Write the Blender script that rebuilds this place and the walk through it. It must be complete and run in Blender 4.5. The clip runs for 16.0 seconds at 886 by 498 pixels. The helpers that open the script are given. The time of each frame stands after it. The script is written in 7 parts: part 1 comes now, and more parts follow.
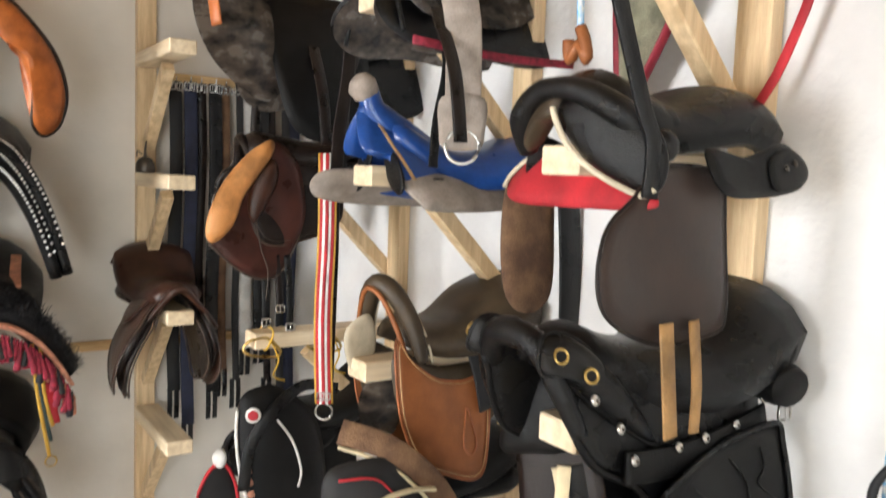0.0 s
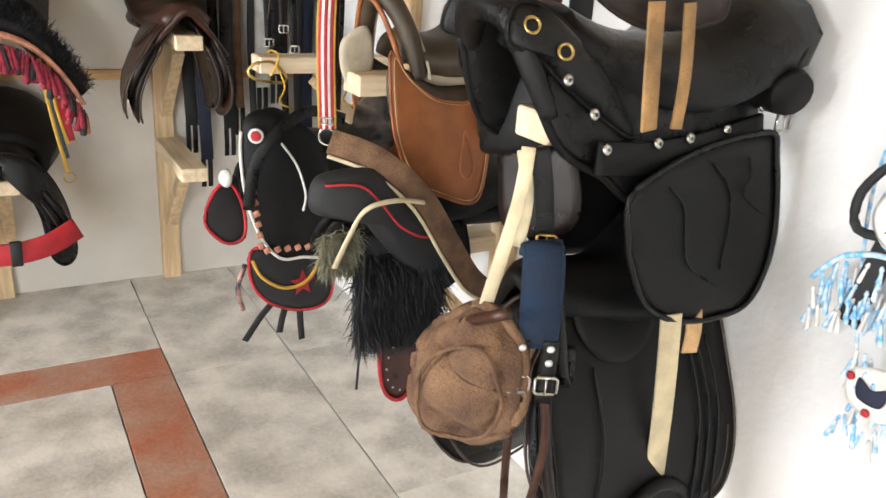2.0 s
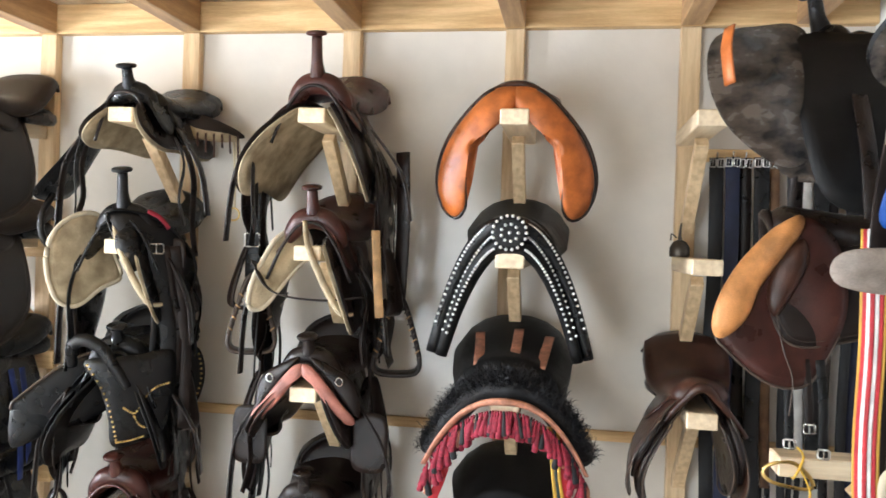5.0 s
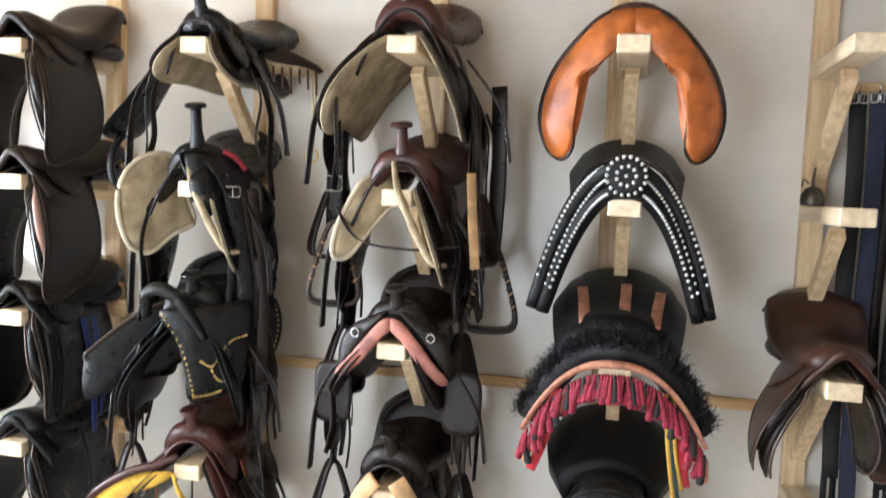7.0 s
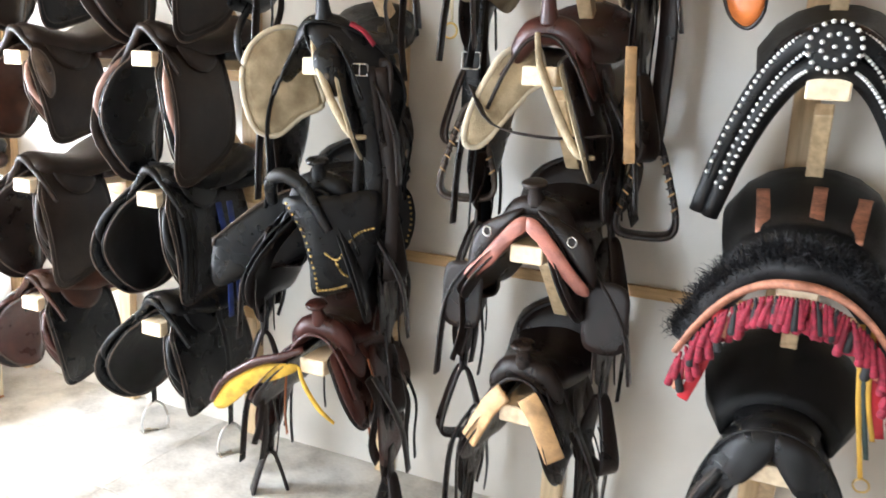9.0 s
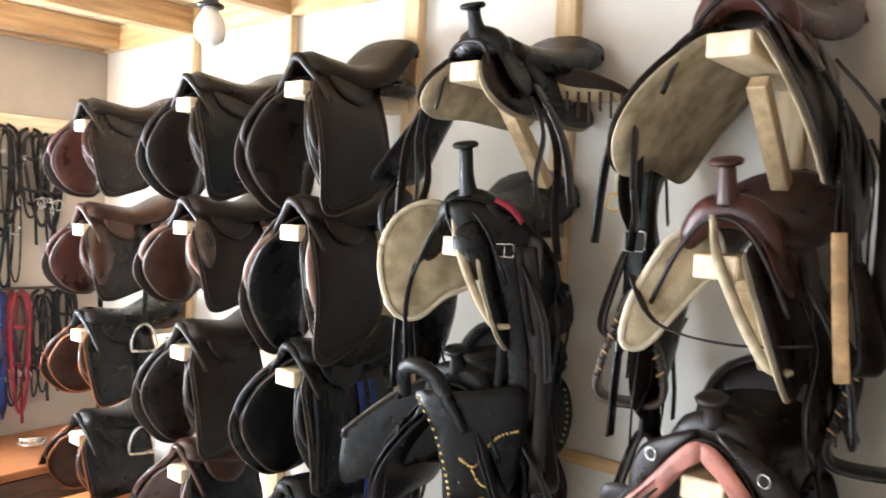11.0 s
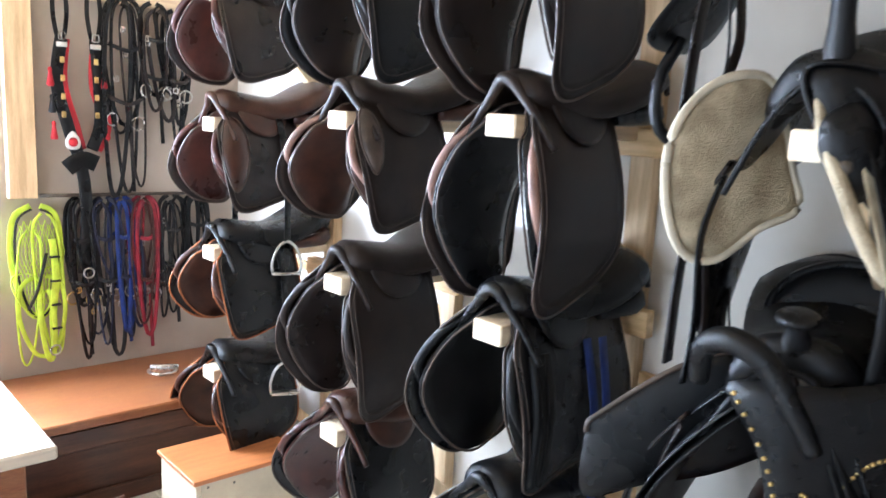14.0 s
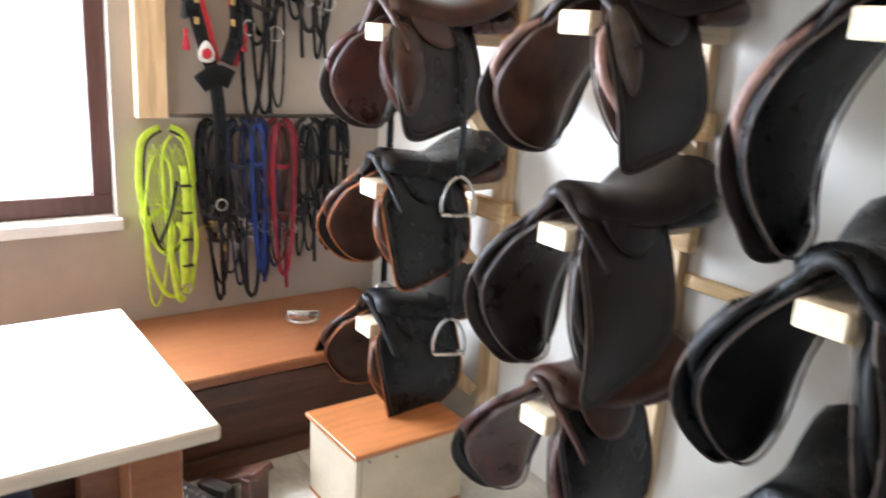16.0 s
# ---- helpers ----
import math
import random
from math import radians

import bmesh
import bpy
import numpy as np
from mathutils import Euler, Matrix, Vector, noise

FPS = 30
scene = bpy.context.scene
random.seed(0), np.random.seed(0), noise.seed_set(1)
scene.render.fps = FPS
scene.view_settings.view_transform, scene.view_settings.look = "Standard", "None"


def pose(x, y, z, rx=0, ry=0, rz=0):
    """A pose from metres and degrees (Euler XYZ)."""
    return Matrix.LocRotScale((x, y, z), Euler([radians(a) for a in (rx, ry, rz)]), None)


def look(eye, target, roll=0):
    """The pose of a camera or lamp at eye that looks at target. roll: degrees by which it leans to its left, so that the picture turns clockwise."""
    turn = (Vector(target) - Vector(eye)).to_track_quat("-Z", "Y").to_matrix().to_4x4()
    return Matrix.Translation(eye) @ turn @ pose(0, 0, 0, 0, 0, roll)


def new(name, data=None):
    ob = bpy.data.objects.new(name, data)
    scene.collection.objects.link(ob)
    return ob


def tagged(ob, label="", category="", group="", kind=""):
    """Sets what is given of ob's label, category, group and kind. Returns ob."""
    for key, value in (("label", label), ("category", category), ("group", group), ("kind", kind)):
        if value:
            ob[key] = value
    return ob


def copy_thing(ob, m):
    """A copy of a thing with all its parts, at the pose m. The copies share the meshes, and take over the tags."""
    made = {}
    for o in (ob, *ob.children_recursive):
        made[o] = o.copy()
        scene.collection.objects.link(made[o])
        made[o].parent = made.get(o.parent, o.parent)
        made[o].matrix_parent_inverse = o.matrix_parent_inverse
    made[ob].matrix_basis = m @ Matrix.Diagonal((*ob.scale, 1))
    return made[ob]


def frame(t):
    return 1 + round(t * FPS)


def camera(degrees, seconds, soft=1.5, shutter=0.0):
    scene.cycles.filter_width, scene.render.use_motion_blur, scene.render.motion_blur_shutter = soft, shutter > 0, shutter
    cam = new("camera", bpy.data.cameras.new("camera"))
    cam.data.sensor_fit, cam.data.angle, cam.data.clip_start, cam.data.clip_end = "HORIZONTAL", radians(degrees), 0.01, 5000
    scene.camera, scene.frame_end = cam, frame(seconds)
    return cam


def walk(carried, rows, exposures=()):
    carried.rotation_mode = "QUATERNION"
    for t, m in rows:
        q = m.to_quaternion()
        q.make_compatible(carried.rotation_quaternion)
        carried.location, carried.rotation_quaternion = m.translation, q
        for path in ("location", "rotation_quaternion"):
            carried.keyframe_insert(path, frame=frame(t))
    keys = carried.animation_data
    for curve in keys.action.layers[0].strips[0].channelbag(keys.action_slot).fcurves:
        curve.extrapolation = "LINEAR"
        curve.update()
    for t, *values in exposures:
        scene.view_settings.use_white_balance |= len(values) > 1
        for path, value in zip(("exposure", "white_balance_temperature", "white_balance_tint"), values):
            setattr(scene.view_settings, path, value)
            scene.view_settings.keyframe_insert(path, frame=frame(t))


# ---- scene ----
cam = camera(59.6, 16.0, shutter=0.5)
PATH = [
    (0, (2.028, -3.346, 1.644), (3.142, -1.696, 1.458), 2.3),
    (0.5, (2.087, -3.411, 1.577), (3.133, -1.735, 1.27), 3.4),
    (1, (2.119, -3.439, 1.533), (3.145, -1.777, 1.104), 3.9),
    (1.5, (2.143, -3.439, 1.499), (3.153, -1.811, 0.925), 4.1),
    (2, (2.163, -3.402, 1.462), (3.132, -1.805, 0.747), 4.5),
    (2.5, (2.186, -3.324, 1.486), (3.078, -1.658, 0.832), 5.3),
    (3, (2.206, -3.196, 1.541), (2.876, -1.381, 1.036), 5.6),
    (3.5, (2.257, -3.113, 1.593), (2.596, -1.174, 1.24), 2.3),
    (4, (2.259, -3.105, 1.616), (2.328, -1.115, 1.428), 1.4),
    (4.5, (2.353, -3.098, 1.635), (2.138, -1.111, 1.57), 2.0),
    (4.7, (2.374, -3.097, 1.639), (2.088, -1.118, 1.623), 1.7),
    (6.8, (2.122, -2.913, 1.624), (1.719, -0.957, 1.52), 2.0),
    (7, (2.163, -2.873, 1.614), (1.715, -0.93, 1.464), 2.3),
    (7.5, (2.252, -2.774, 1.573), (1.66, -0.882, 1.306), 3.3),
    (8, (2.25, -2.71, 1.539), (1.566, -0.872, 1.146), 4.0),
    (8.2, (2.231, -2.675, 1.519), (1.52, -0.859, 1.076), 4.1),
    (10.3, (2.1, -2.319, 1.672), (1.008, -0.668, 1.387), 1.2),
    (10.4, (2.101, -2.29, 1.674), (0.974, -0.654, 1.438), 1.8),
    (10.5, (2.096, -2.264, 1.685), (0.934, -0.649, 1.484), 1.5),
    (11, (2.078, -2.194, 1.688), (0.802, -0.658, 1.583), 2.4),
    (11.5, (1.994, -2.147, 1.681), (0.635, -0.682, 1.614), 2.7),
    (12, (1.84, -2.108, 1.669), (0.461, -0.663, 1.583), 3.6),
    (12.5, (1.698, -2.092, 1.652), (0.303, -0.668, 1.49), 3.3),
    (13, (1.577, -2.018, 1.637), (0.155, -0.63, 1.41), 3.1),
    (13.5, (1.419, -1.89, 1.634), (-0.036, -0.546, 1.359), 3.1),
    (14, (1.292, -1.83, 1.609), (-0.169, -0.509, 1.261), 3.0),
    (14.5, (1.091, -1.841, 1.567), (-0.322, -0.491, 1.139), 3.8),
    (15, (0.937, -1.865, 1.551), (-0.466, -0.534, 1.044), 3.5),
    (15.5, (0.809, -1.852, 1.526), (-0.624, -0.577, 0.961), 3.6),
    (16, (0.658, -1.819, 1.53), (-0.883, -0.662, 0.993), 3.7),
]
walk(cam, [(t, look(eye, target, roll)) for t, eye, target, roll in PATH],
     [(0, -0.05, 6450, 10), (2.5, 0.15, 6300, 10), (4.0, 0.3, 6100, 9), (7, 0.25, 5820, 9), (8, 0.4, 5780, 9), (10.5, 0.45, 5950, 9), (11.5, 0.15, 5650, 9), (13.5, 0.1, 5150, 9), (15, -0.1, 5250, 9), (16, -0.4, 5500, 9)])

# ---- world and light ----
world = bpy.data.worlds.new("World")
scene.world = world
world.use_nodes = True
sky = world.node_tree.nodes.new("ShaderNodeTexSky")
sky.sky_type, sky.sun_disc = 'NISHITA', False
sky.sun_elevation, sky.sun_rotation = radians(37), radians(-108)
world.node_tree.links.new(sky.outputs[0], world.node_tree.nodes["Background"].inputs[0])
world.node_tree.nodes["Background"].inputs[1].default_value = 0.15


def area(name, m, w, h, power, colour):
    la = bpy.data.lights.new(name, 'AREA')
    la.shape, la.size, la.size_y, la.energy, la.color = 'RECTANGLE', w, h, power, colour
    ob = new(name, la)
    ob.matrix_world = m
    return ob


# room: saddle wall at y = 0, rack wall at x = XR, window wall at x = XL, unseen back wall with an added light opening
# at y = YB
XL, XR, YB, ZC = -2.30, 3.45, -4.9, 2.62
WIN = (-2.55, -1.12, 0.80, 1.95)      # window: y0, y1, z0, z1
FILL_GAP = (-0.6, 1.3, 0.0, 2.15)          # added, unseen opening in the back wall: x0, x1, z0, z1
area("window_daylight", look((XL - 0.1, (WIN[0] + WIN[1]) / 2, 1.4), (XL + 2, (WIN[0] + WIN[1]) / 2 + 0.4, 1.7)), 1.38, 1.1, 300, (0.95, 0.975, 1.0))
# Fill lamp added in the back opening; no such doorway is known.
area("doorway_daylight", look((0.35, YB - 0.1, 1.1), (0.5, 0, 2.2)), 1.85, 2.05, 100, (0.92, 0.97, 1.0))
sun = new("sun", bpy.data.lights.new("sun", 'SUN'))
sun.data.energy, sun.data.angle, sun.data.color = 2.0, radians(0.5), (1.0, 0.95, 0.88)
sun.matrix_world = look((0, 0, 0), (0.75, 0.25, -0.6))

# ---- mesh helpers ----


def mesh_of(name, verts, faces, mat, smooth=True):
    me = bpy.data.meshes.new(name)
    me.from_pydata([tuple(v) for v in verts], [], faces)
    me.materials.append(mat)
    if smooth:
        me.polygons.foreach_set("use_smooth", [True] * len(me.polygons))
    return me


def part(name, geo, mat, parent, label="", smooth=True):
    """One mesh object under a thing or part; geo: (verts, faces) or a mesh."""
    me = geo if isinstance(geo, bpy.types.Mesh) else mesh_of(name, geo[0], geo[1], mat, smooth)
    ob = new(name, me)
    ob.parent = parent
    if label:
        ob["label"] = label
    return ob


def thing(name, m, label, category, group="", kind=""):
    ob = new(name)
    ob.empty_display_size = 0.05
    ob.matrix_world = m
    return tagged(ob, label, category, group, kind)


def join(*geos):
    v, f = [], []
    for gv, gf in geos:
        n = len(v)
        v += list(gv)
        f += [tuple(i + n for i in q) for q in gf]
    return v, f


def block(x0, x1, y0, y1, z0, z1, bev=0.004):
    """A box with bevelled edges."""
    bm = bmesh.new()
    bmesh.ops.create_cube(bm, size=1)
    bmesh.ops.scale(bm, vec=(x1 - x0, y1 - y0, z1 - z0), verts=bm.verts)
    bmesh.ops.translate(bm, vec=((x0 + x1) / 2, (y0 + y1) / 2, (z0 + z1) / 2), verts=bm.verts)
    if bev:
        bmesh.ops.bevel(bm, geom=bm.edges[:], offset=bev, segments=1, affect='EDGES')
    bm.verts.index_update()
    out = [v.co.copy() for v in bm.verts], [tuple(v.index for v in f.verts) for f in bm.faces]
    bm.free()
    return out


def moved(geo, m):
    return [m @ Vector(v) for v in geo[0]], geo[1]


def beam(a, b, w, h, bev=0.003, up=(0, 0, 1)):
    """A timber from a to b, w wide and h high."""
    a, b = Vector(a), Vector(b)
    d = (b - a).normalized()
    side = d.cross(Vector(up)).normalized()
    top = side.cross(d)
    m = Matrix((side, d, top)).transposed().to_4x4()
    m.translation = (a + b) / 2
    return moved(block(-w / 2, w / 2, -(b - a).length / 2, (b - a).length / 2, -h / 2, h / 2, bev), m)


def spline(pts, n, closed=False):
    """Catmull-Rom through the points, n steps a span."""
    p = [Vector(q) for q in pts]
    k = len(p)
    out = []
    for i in range(k if closed else k - 1):
        if closed:
            a, b, c, d = p[i - 1], p[i], p[(i + 1) % k], p[(i + 2) % k]
        else:
            a, b, c, d = p[max(i - 1, 0)], p[i], p[i + 1], p[min(i + 2, k - 1)]
        for j in range(n):
            t = j / n
            out.append(0.5 * (2 * b + (c - a) * t + (2 * a - 5 * b + 4 * c - d) * t * t + (3 * b - a - 3 * c + d) * t ** 3))
    if not closed:
        out.append(p[-1])
    return out


def tube(pts, r, n=4, sides=8, flat=1.0, closed=False, up=(0.13, 0.2, 1)):
    """A round or flattened sweep; r: a number or a list along the points. flat scales the second axis."""
    path = spline(pts, n, closed)
    k = len(path)
    rads = [r] * k if not isinstance(r, (list, tuple)) else [float(np.interp(i / max(k - 1, 1), np.linspace(0, 1, len(r)), r)) for i in range(k)]
    v, f = [], []
    ref = Vector(up).normalized()
    for i, c in enumerate(path):
        d = (path[(i + 1) % k] - path[i - 1]) if closed else (path[min(i + 1, k - 1)] - path[max(i - 1, 0)])
        d = d.normalized() if d.length > 1e-9 else Vector((0, 0, 1))
        s = d.cross(ref)
        s = s.normalized() if s.length > 1e-4 else d.orthogonal().normalized()
        u = s.cross(d)
        for j in range(sides):
            a = 2 * math.pi * j / sides
            v.append(c + s * (math.cos(a) * rads[i]) + u * (math.sin(a) * rads[i] * flat))
    for i in range(k if closed else k - 1):
        for j in range(sides):
            f.append((i * sides + j, i * sides + (j + 1) % sides, (i + 1) % k * sides + (j + 1) % sides, (i + 1) % k * sides + j))
    if not closed:
        f.append(tuple(reversed(range(sides))))
        f.append(tuple((k - 1) * sides + j for j in range(sides)))
    return v, f


def strap(pts, w, t=0.004, n=4, face=(1, 0, 0)):
    """A flat band; face: the way its broad side looks."""
    path = spline(pts, n)
    k, v, f = len(path), [], []
    face = Vector(face).normalized()
    for i, c in enumerate(path):
        d = (path[min(i + 1, k - 1)] - path[max(i - 1, 0)]).normalized()
        s = d.cross(face)
        s = s.normalized() if s.length > 1e-4 else d.orthogonal().normalized()
        u = s.cross(d)
        for a, b in ((-1, -0.6), (-0.9, -1), (0.9, -1), (1, -0.6), (1, 0.6), (0.9, 1), (-0.9, 1), (-1, 0.6)):
            v.append(c + s * (a * w / 2) + u * (b * t / 2))
    for i in range(k - 1):
        for j in range(8):
            f.append((i * 8 + j, i * 8 + (j + 1) % 8, (i + 1) * 8 + (j + 1) % 8, (i + 1) * 8 + j))
    f.append(tuple(reversed(range(8))))
    f.append(tuple((k - 1) * 8 + j for j in range(8)))
    return v, f


def plate(outline, place, thick, rings=5, n=5, puff=0.0, side=0):
    """A sheet with a smooth outline in (u, v), laid into space by place(u, v) -> point, with rounded rim; puff: padding of the middle.
    side: 0 both faces about the sheet, 1 or -1 all on one side."""
    rim = [Vector((p[0], p[1], 0)) for p in spline([(a, b, 0) for a, b in outline], n, True)]
    k = len(rim)
    c = sum(rim, Vector()) / k
    levels = [i / rings for i in range(1, rings + 1)]
    flat = [(c.x, c.y)] + [(c.x + (p.x - c.x) * s, c.y + (p.y - c.y) * s) for s in levels for p in rim]
    depth = [1.0] + [math.sqrt(max(0.0, 1 - (s * 0.985) ** 6)) for s in levels for p in rim]
    body = [1.0] + [1 - s ** 2.5 for s in levels for p in rim]
    e = 1e-3
    v = []
    for sg in (1, -1):
        for (a, b), d, q in zip(flat, depth, body):
            p = Vector(place(a, b))
            nrm = (Vector(place(a + e, b)) - p).cross(Vector(place(a, b + e)) - p).normalized()
            h = thick / 2 * d + puff * q / 2
            off = sg * h if side == 0 else (side * 2 * h if sg == side else 0)
            v.append(p + nrm * off)
    f = []
    m = len(flat)
    for g, o in ((0, 0), (1, m)):
        for j in range(k):
            q = (o, o + 1 + j, o + 1 + (j + 1) % k)
            f.append(q if g == 0 else q[::-1])
        for i in range(rings - 1):
            for j in range(k):
                a, b = o + 1 + i * k + j, o + 1 + i * k + (j + 1) % k
                q = (a, a + k, b + k, b)
                f.append(q if g == 0 else q[::-1])
    last = 1 + (rings - 1) * k
    for j in range(k):
        f.append((last + j, m + last + j, m + last + (j + 1) % k, last + (j + 1) % k))
    return v, f


def edge_of(outline, place, lift=0.0, n=5, span=(0.0, 1.0)):
    """Points along a plate's outline, in space."""
    rim = spline([(a, b, 0) for a, b in outline], n, True)
    k = len(rim)
    return [Vector(place(rim[i % k].x, rim[i % k].y)) + Vector((0, 0, lift)) for i in range(int(span[0] * k), int(span[1] * k) + 1)]


def loft(sections, thick, caps=True):
    """A sheet through rows of points, with a thickness downwards."""
    n, k = len(sections), len(sections[0])
    v = [Vector(p) for r in sections for p in r]
    low = []
    for i in range(n):
        for j in range(k):
            a = v[min(i + 1, n - 1) * k + j] - v[max(i - 1, 0) * k + j]
            b = v[i * k + min(j + 1, k - 1)] - v[i * k + max(j - 1, 0)]
            q = b.cross(a).normalized()
            edge = 0.35 if i in (0, n - 1) or j in (0, k - 1) else 1.0
            low.append(v[i * k + j] + q * thick * edge)
    f = []
    for i in range(n - 1):
        for j in range(k - 1):
            a = i * k + j
            f.append((a, a + 1, a + k + 1, a + k))
            f.append((n * k + a, n * k + a + k, n * k + a + k + 1, n * k + a + 1))
    ring = [j for j in range(k)] + [i * k + k - 1 for i in range(1, n)] + [(n - 1) * k + j for j in range(k - 2, -1, -1)] + [i * k for i in range(n - 2, 0, -1)]
    for a, b in zip(ring, ring[1:] + ring[:1]):
        f.append((b, a, n * k + a, n * k + b))
    return v + low, f


def dome(c, r, flat=0.6, axis=(0, 0, 1), rings=3, sides=8):
    """A stud or cap."""
    v, f = [], []
    ax = Vector(axis).normalized()
    s = ax.orthogonal().normalized()
    u = ax.cross(s)
    for i in range(rings):
        a = math.pi / 2 * i / rings
        for j in range(sides):
            b = 2 * math.pi * j / sides
            v.append(Vector(c) + (s * math.cos(b) + u * math.sin(b)) * r * math.cos(a) + ax * r * flat * math.sin(a))
    v.append(Vector(c) + ax * r * flat)
    for i in range(rings - 1):
        for j in range(sides):
            f.append((i * sides + j, i * sides + (j + 1) % sides, (i + 1) * sides + (j + 1) % sides, (i + 1) * sides + j))
    for j in range(sides):
        f.append(((rings - 1) * sides + j, (rings - 1) * sides + (j + 1) % sides, rings * sides))
    f.append(tuple(reversed(range(sides))))
    return v, f


def lathe(profile, sides=16, m=None):
    """Turned about z: profile of (radius, height)."""
    v, f = [], []
    for r, z in profile:
        for j in range(sides):
            a = 2 * math.pi * j / sides
            v.append(Vector((r * math.cos(a), r * math.sin(a), z)))
    for i in range(len(profile) - 1):
        for j in range(sides):
            f.append((i * sides + j, i * sides + (j + 1) % sides, (i + 1) * sides + (j + 1) % sides, (i + 1) * sides + j))
    f.append(tuple(reversed(range(sides))))
    f.append(tuple((len(profile) - 1) * sides + j for j in range(sides)))
    return (v, f) if m is None else moved((v, f), m)


# ---- materials ----


def material(name, colour, rough=0.5, metal=0.0, vary=0.15, scale=8.0, fine=120.0, bump=0.15, dist=0.002, stretch=(1, 1, 1), second=None, coat=0.0, sheen=0.0, rough_vary=0.1, spec=0.5):
    """A surface with broad stains, fine grain and relief."""
    m = bpy.data.materials.new(name)
    m.use_nodes = True
    nt = m.node_tree
    p = nt.nodes["Principled BSDF"]
    co = nt.nodes.new("ShaderNodeTexCoord")
    mp = nt.nodes.new("ShaderNodeMapping")
    mp.inputs["Scale"].default_value = stretch
    rnd = nt.nodes.new("ShaderNodeObjectInfo")
    add = nt.nodes.new("ShaderNodeVectorMath")
    mul = nt.nodes.new("ShaderNodeMath")
    mul.operation, mul.inputs[1].default_value = 'MULTIPLY', 37.0
    nt.links.new(rnd.outputs["Random"], mul.inputs[0])
    nt.links.new(co.outputs["Object"], add.inputs[0])
    nt.links.new(mul.outputs[0], add.inputs[1])
    nt.links.new(add.outputs[0], mp.inputs[0])
    big, small = nt.nodes.new("ShaderNodeTexNoise"), nt.nodes.new("ShaderNodeTexNoise")
    big.inputs["Scale"].default_value, big.inputs["Detail"].default_value = scale, 6
    small.inputs["Scale"].default_value, small.inputs["Detail"].default_value = fine, 4
    for t in (big, small):
        nt.links.new(mp.outputs[0], t.inputs["Vector"])
    ramp = nt.nodes.new("ShaderNodeValToRGB")
    other = second if second else tuple(c * (1 - vary) * 0.9 for c in colour)
    light = tuple(min(1, c * (1 + vary)) for c in colour)
    ramp.color_ramp.elements[0].position, ramp.color_ramp.elements[1].position = 0.36, 0.64
    ramp.color_ramp.elements[0].color, ramp.color_ramp.elements[1].color = (*other, 1), (*light, 1)
    nt.links.new(big.outputs["Fac"], ramp.inputs[0])
    mix = nt.nodes.new("ShaderNodeMix")
    mix.data_type, mix.blend_type = 'RGBA', 'OVERLAY'
    mix.inputs[0].default_value = min(0.6, vary * 1.6)
    nt.links.new(ramp.outputs[0], mix.inputs[6])
    nt.links.new(small.outputs["Fac"], mix.inputs[7])
    nt.links.new(mix.outputs[2], p.inputs["Base Color"])
    rr = nt.nodes.new("ShaderNodeMapRange")
    rr.inputs[3].default_value, rr.inputs[4].default_value = max(0.03, rough - rough_vary), min(1, rough + rough_vary)
    nt.links.new(big.outputs["Fac"], rr.inputs[0])
    nt.links.new(rr.outputs[0], p.inputs["Roughness"])
    p.inputs["Metallic"].default_value = metal
    p.inputs["Specular IOR Level"].default_value = spec
    p.inputs["Coat Weight"].default_value = coat
    p.inputs["Sheen Weight"].default_value = sheen
    mixb = nt.nodes.new("ShaderNodeMath")
    mixb.operation = 'ADD'
    nt.links.new(big.outputs["Fac"], mixb.inputs[0])
    nt.links.new(small.outputs["Fac"], mixb.inputs[1])
    bp = nt.nodes.new("ShaderNodeBump")
    bp.inputs["Strength"].default_value, bp.inputs["Distance"].default_value = bump, dist
    nt.links.new(mixb.outputs[0], bp.inputs["Height"])
    nt.links.new(bp.outputs[0], p.inputs["Normal"])
    return m


def leather(name, colour, rough=0.42, vary=0.3, bump=0.35, spec=0.4):
    return material(name, colour, rough, vary=vary, scale=14, fine=420, bump=bump, dist=0.0025, rough_vary=0.12, spec=spec)


M = {}
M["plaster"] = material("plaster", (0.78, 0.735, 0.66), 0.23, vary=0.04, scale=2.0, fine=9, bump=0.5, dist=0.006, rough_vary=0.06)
# Cream plaster, darkened: the window wall's shade is put into the colour.
M["shaded_plaster"] = material("shaded_plaster", (0.45, 0.385, 0.315), 0.45, vary=0.05, scale=2.0, fine=9, bump=0.5, dist=0.006)
M["whitewash"] = material("whitewash", (0.82, 0.81, 0.79), 0.7, vary=0.04, scale=3, fine=40, bump=0.4, dist=0.006)
M["pine"] = material("pine", (0.70, 0.53, 0.32), 0.5, vary=0.16, scale=5, fine=60, bump=0.2, dist=0.002, stretch=(9, 9, 0.7), second=(0.60, 0.42, 0.23))
M["pine_x"] = material("pine_x", (0.66, 0.46, 0.23), 0.5, vary=0.16, scale=5, fine=60, bump=0.2, dist=0.002, stretch=(0.7, 9, 9), second=(0.54, 0.34, 0.15))
M["pine_y"] = material("pine_y", (0.80, 0.66, 0.46), 0.5, vary=0.14, scale=5, fine=60, bump=0.2, dist=0.002, stretch=(9, 0.7, 9), second=(0.72, 0.56, 0.36))
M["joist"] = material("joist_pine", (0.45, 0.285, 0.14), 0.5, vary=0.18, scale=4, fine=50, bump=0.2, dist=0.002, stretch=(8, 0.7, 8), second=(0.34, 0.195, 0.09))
M["ceiling"] = material("ceiling_board", (0.70, 0.58, 0.40), 0.6, vary=0.1, scale=3, fine=50, bump=0.2, stretch=(8, 0.7, 8))
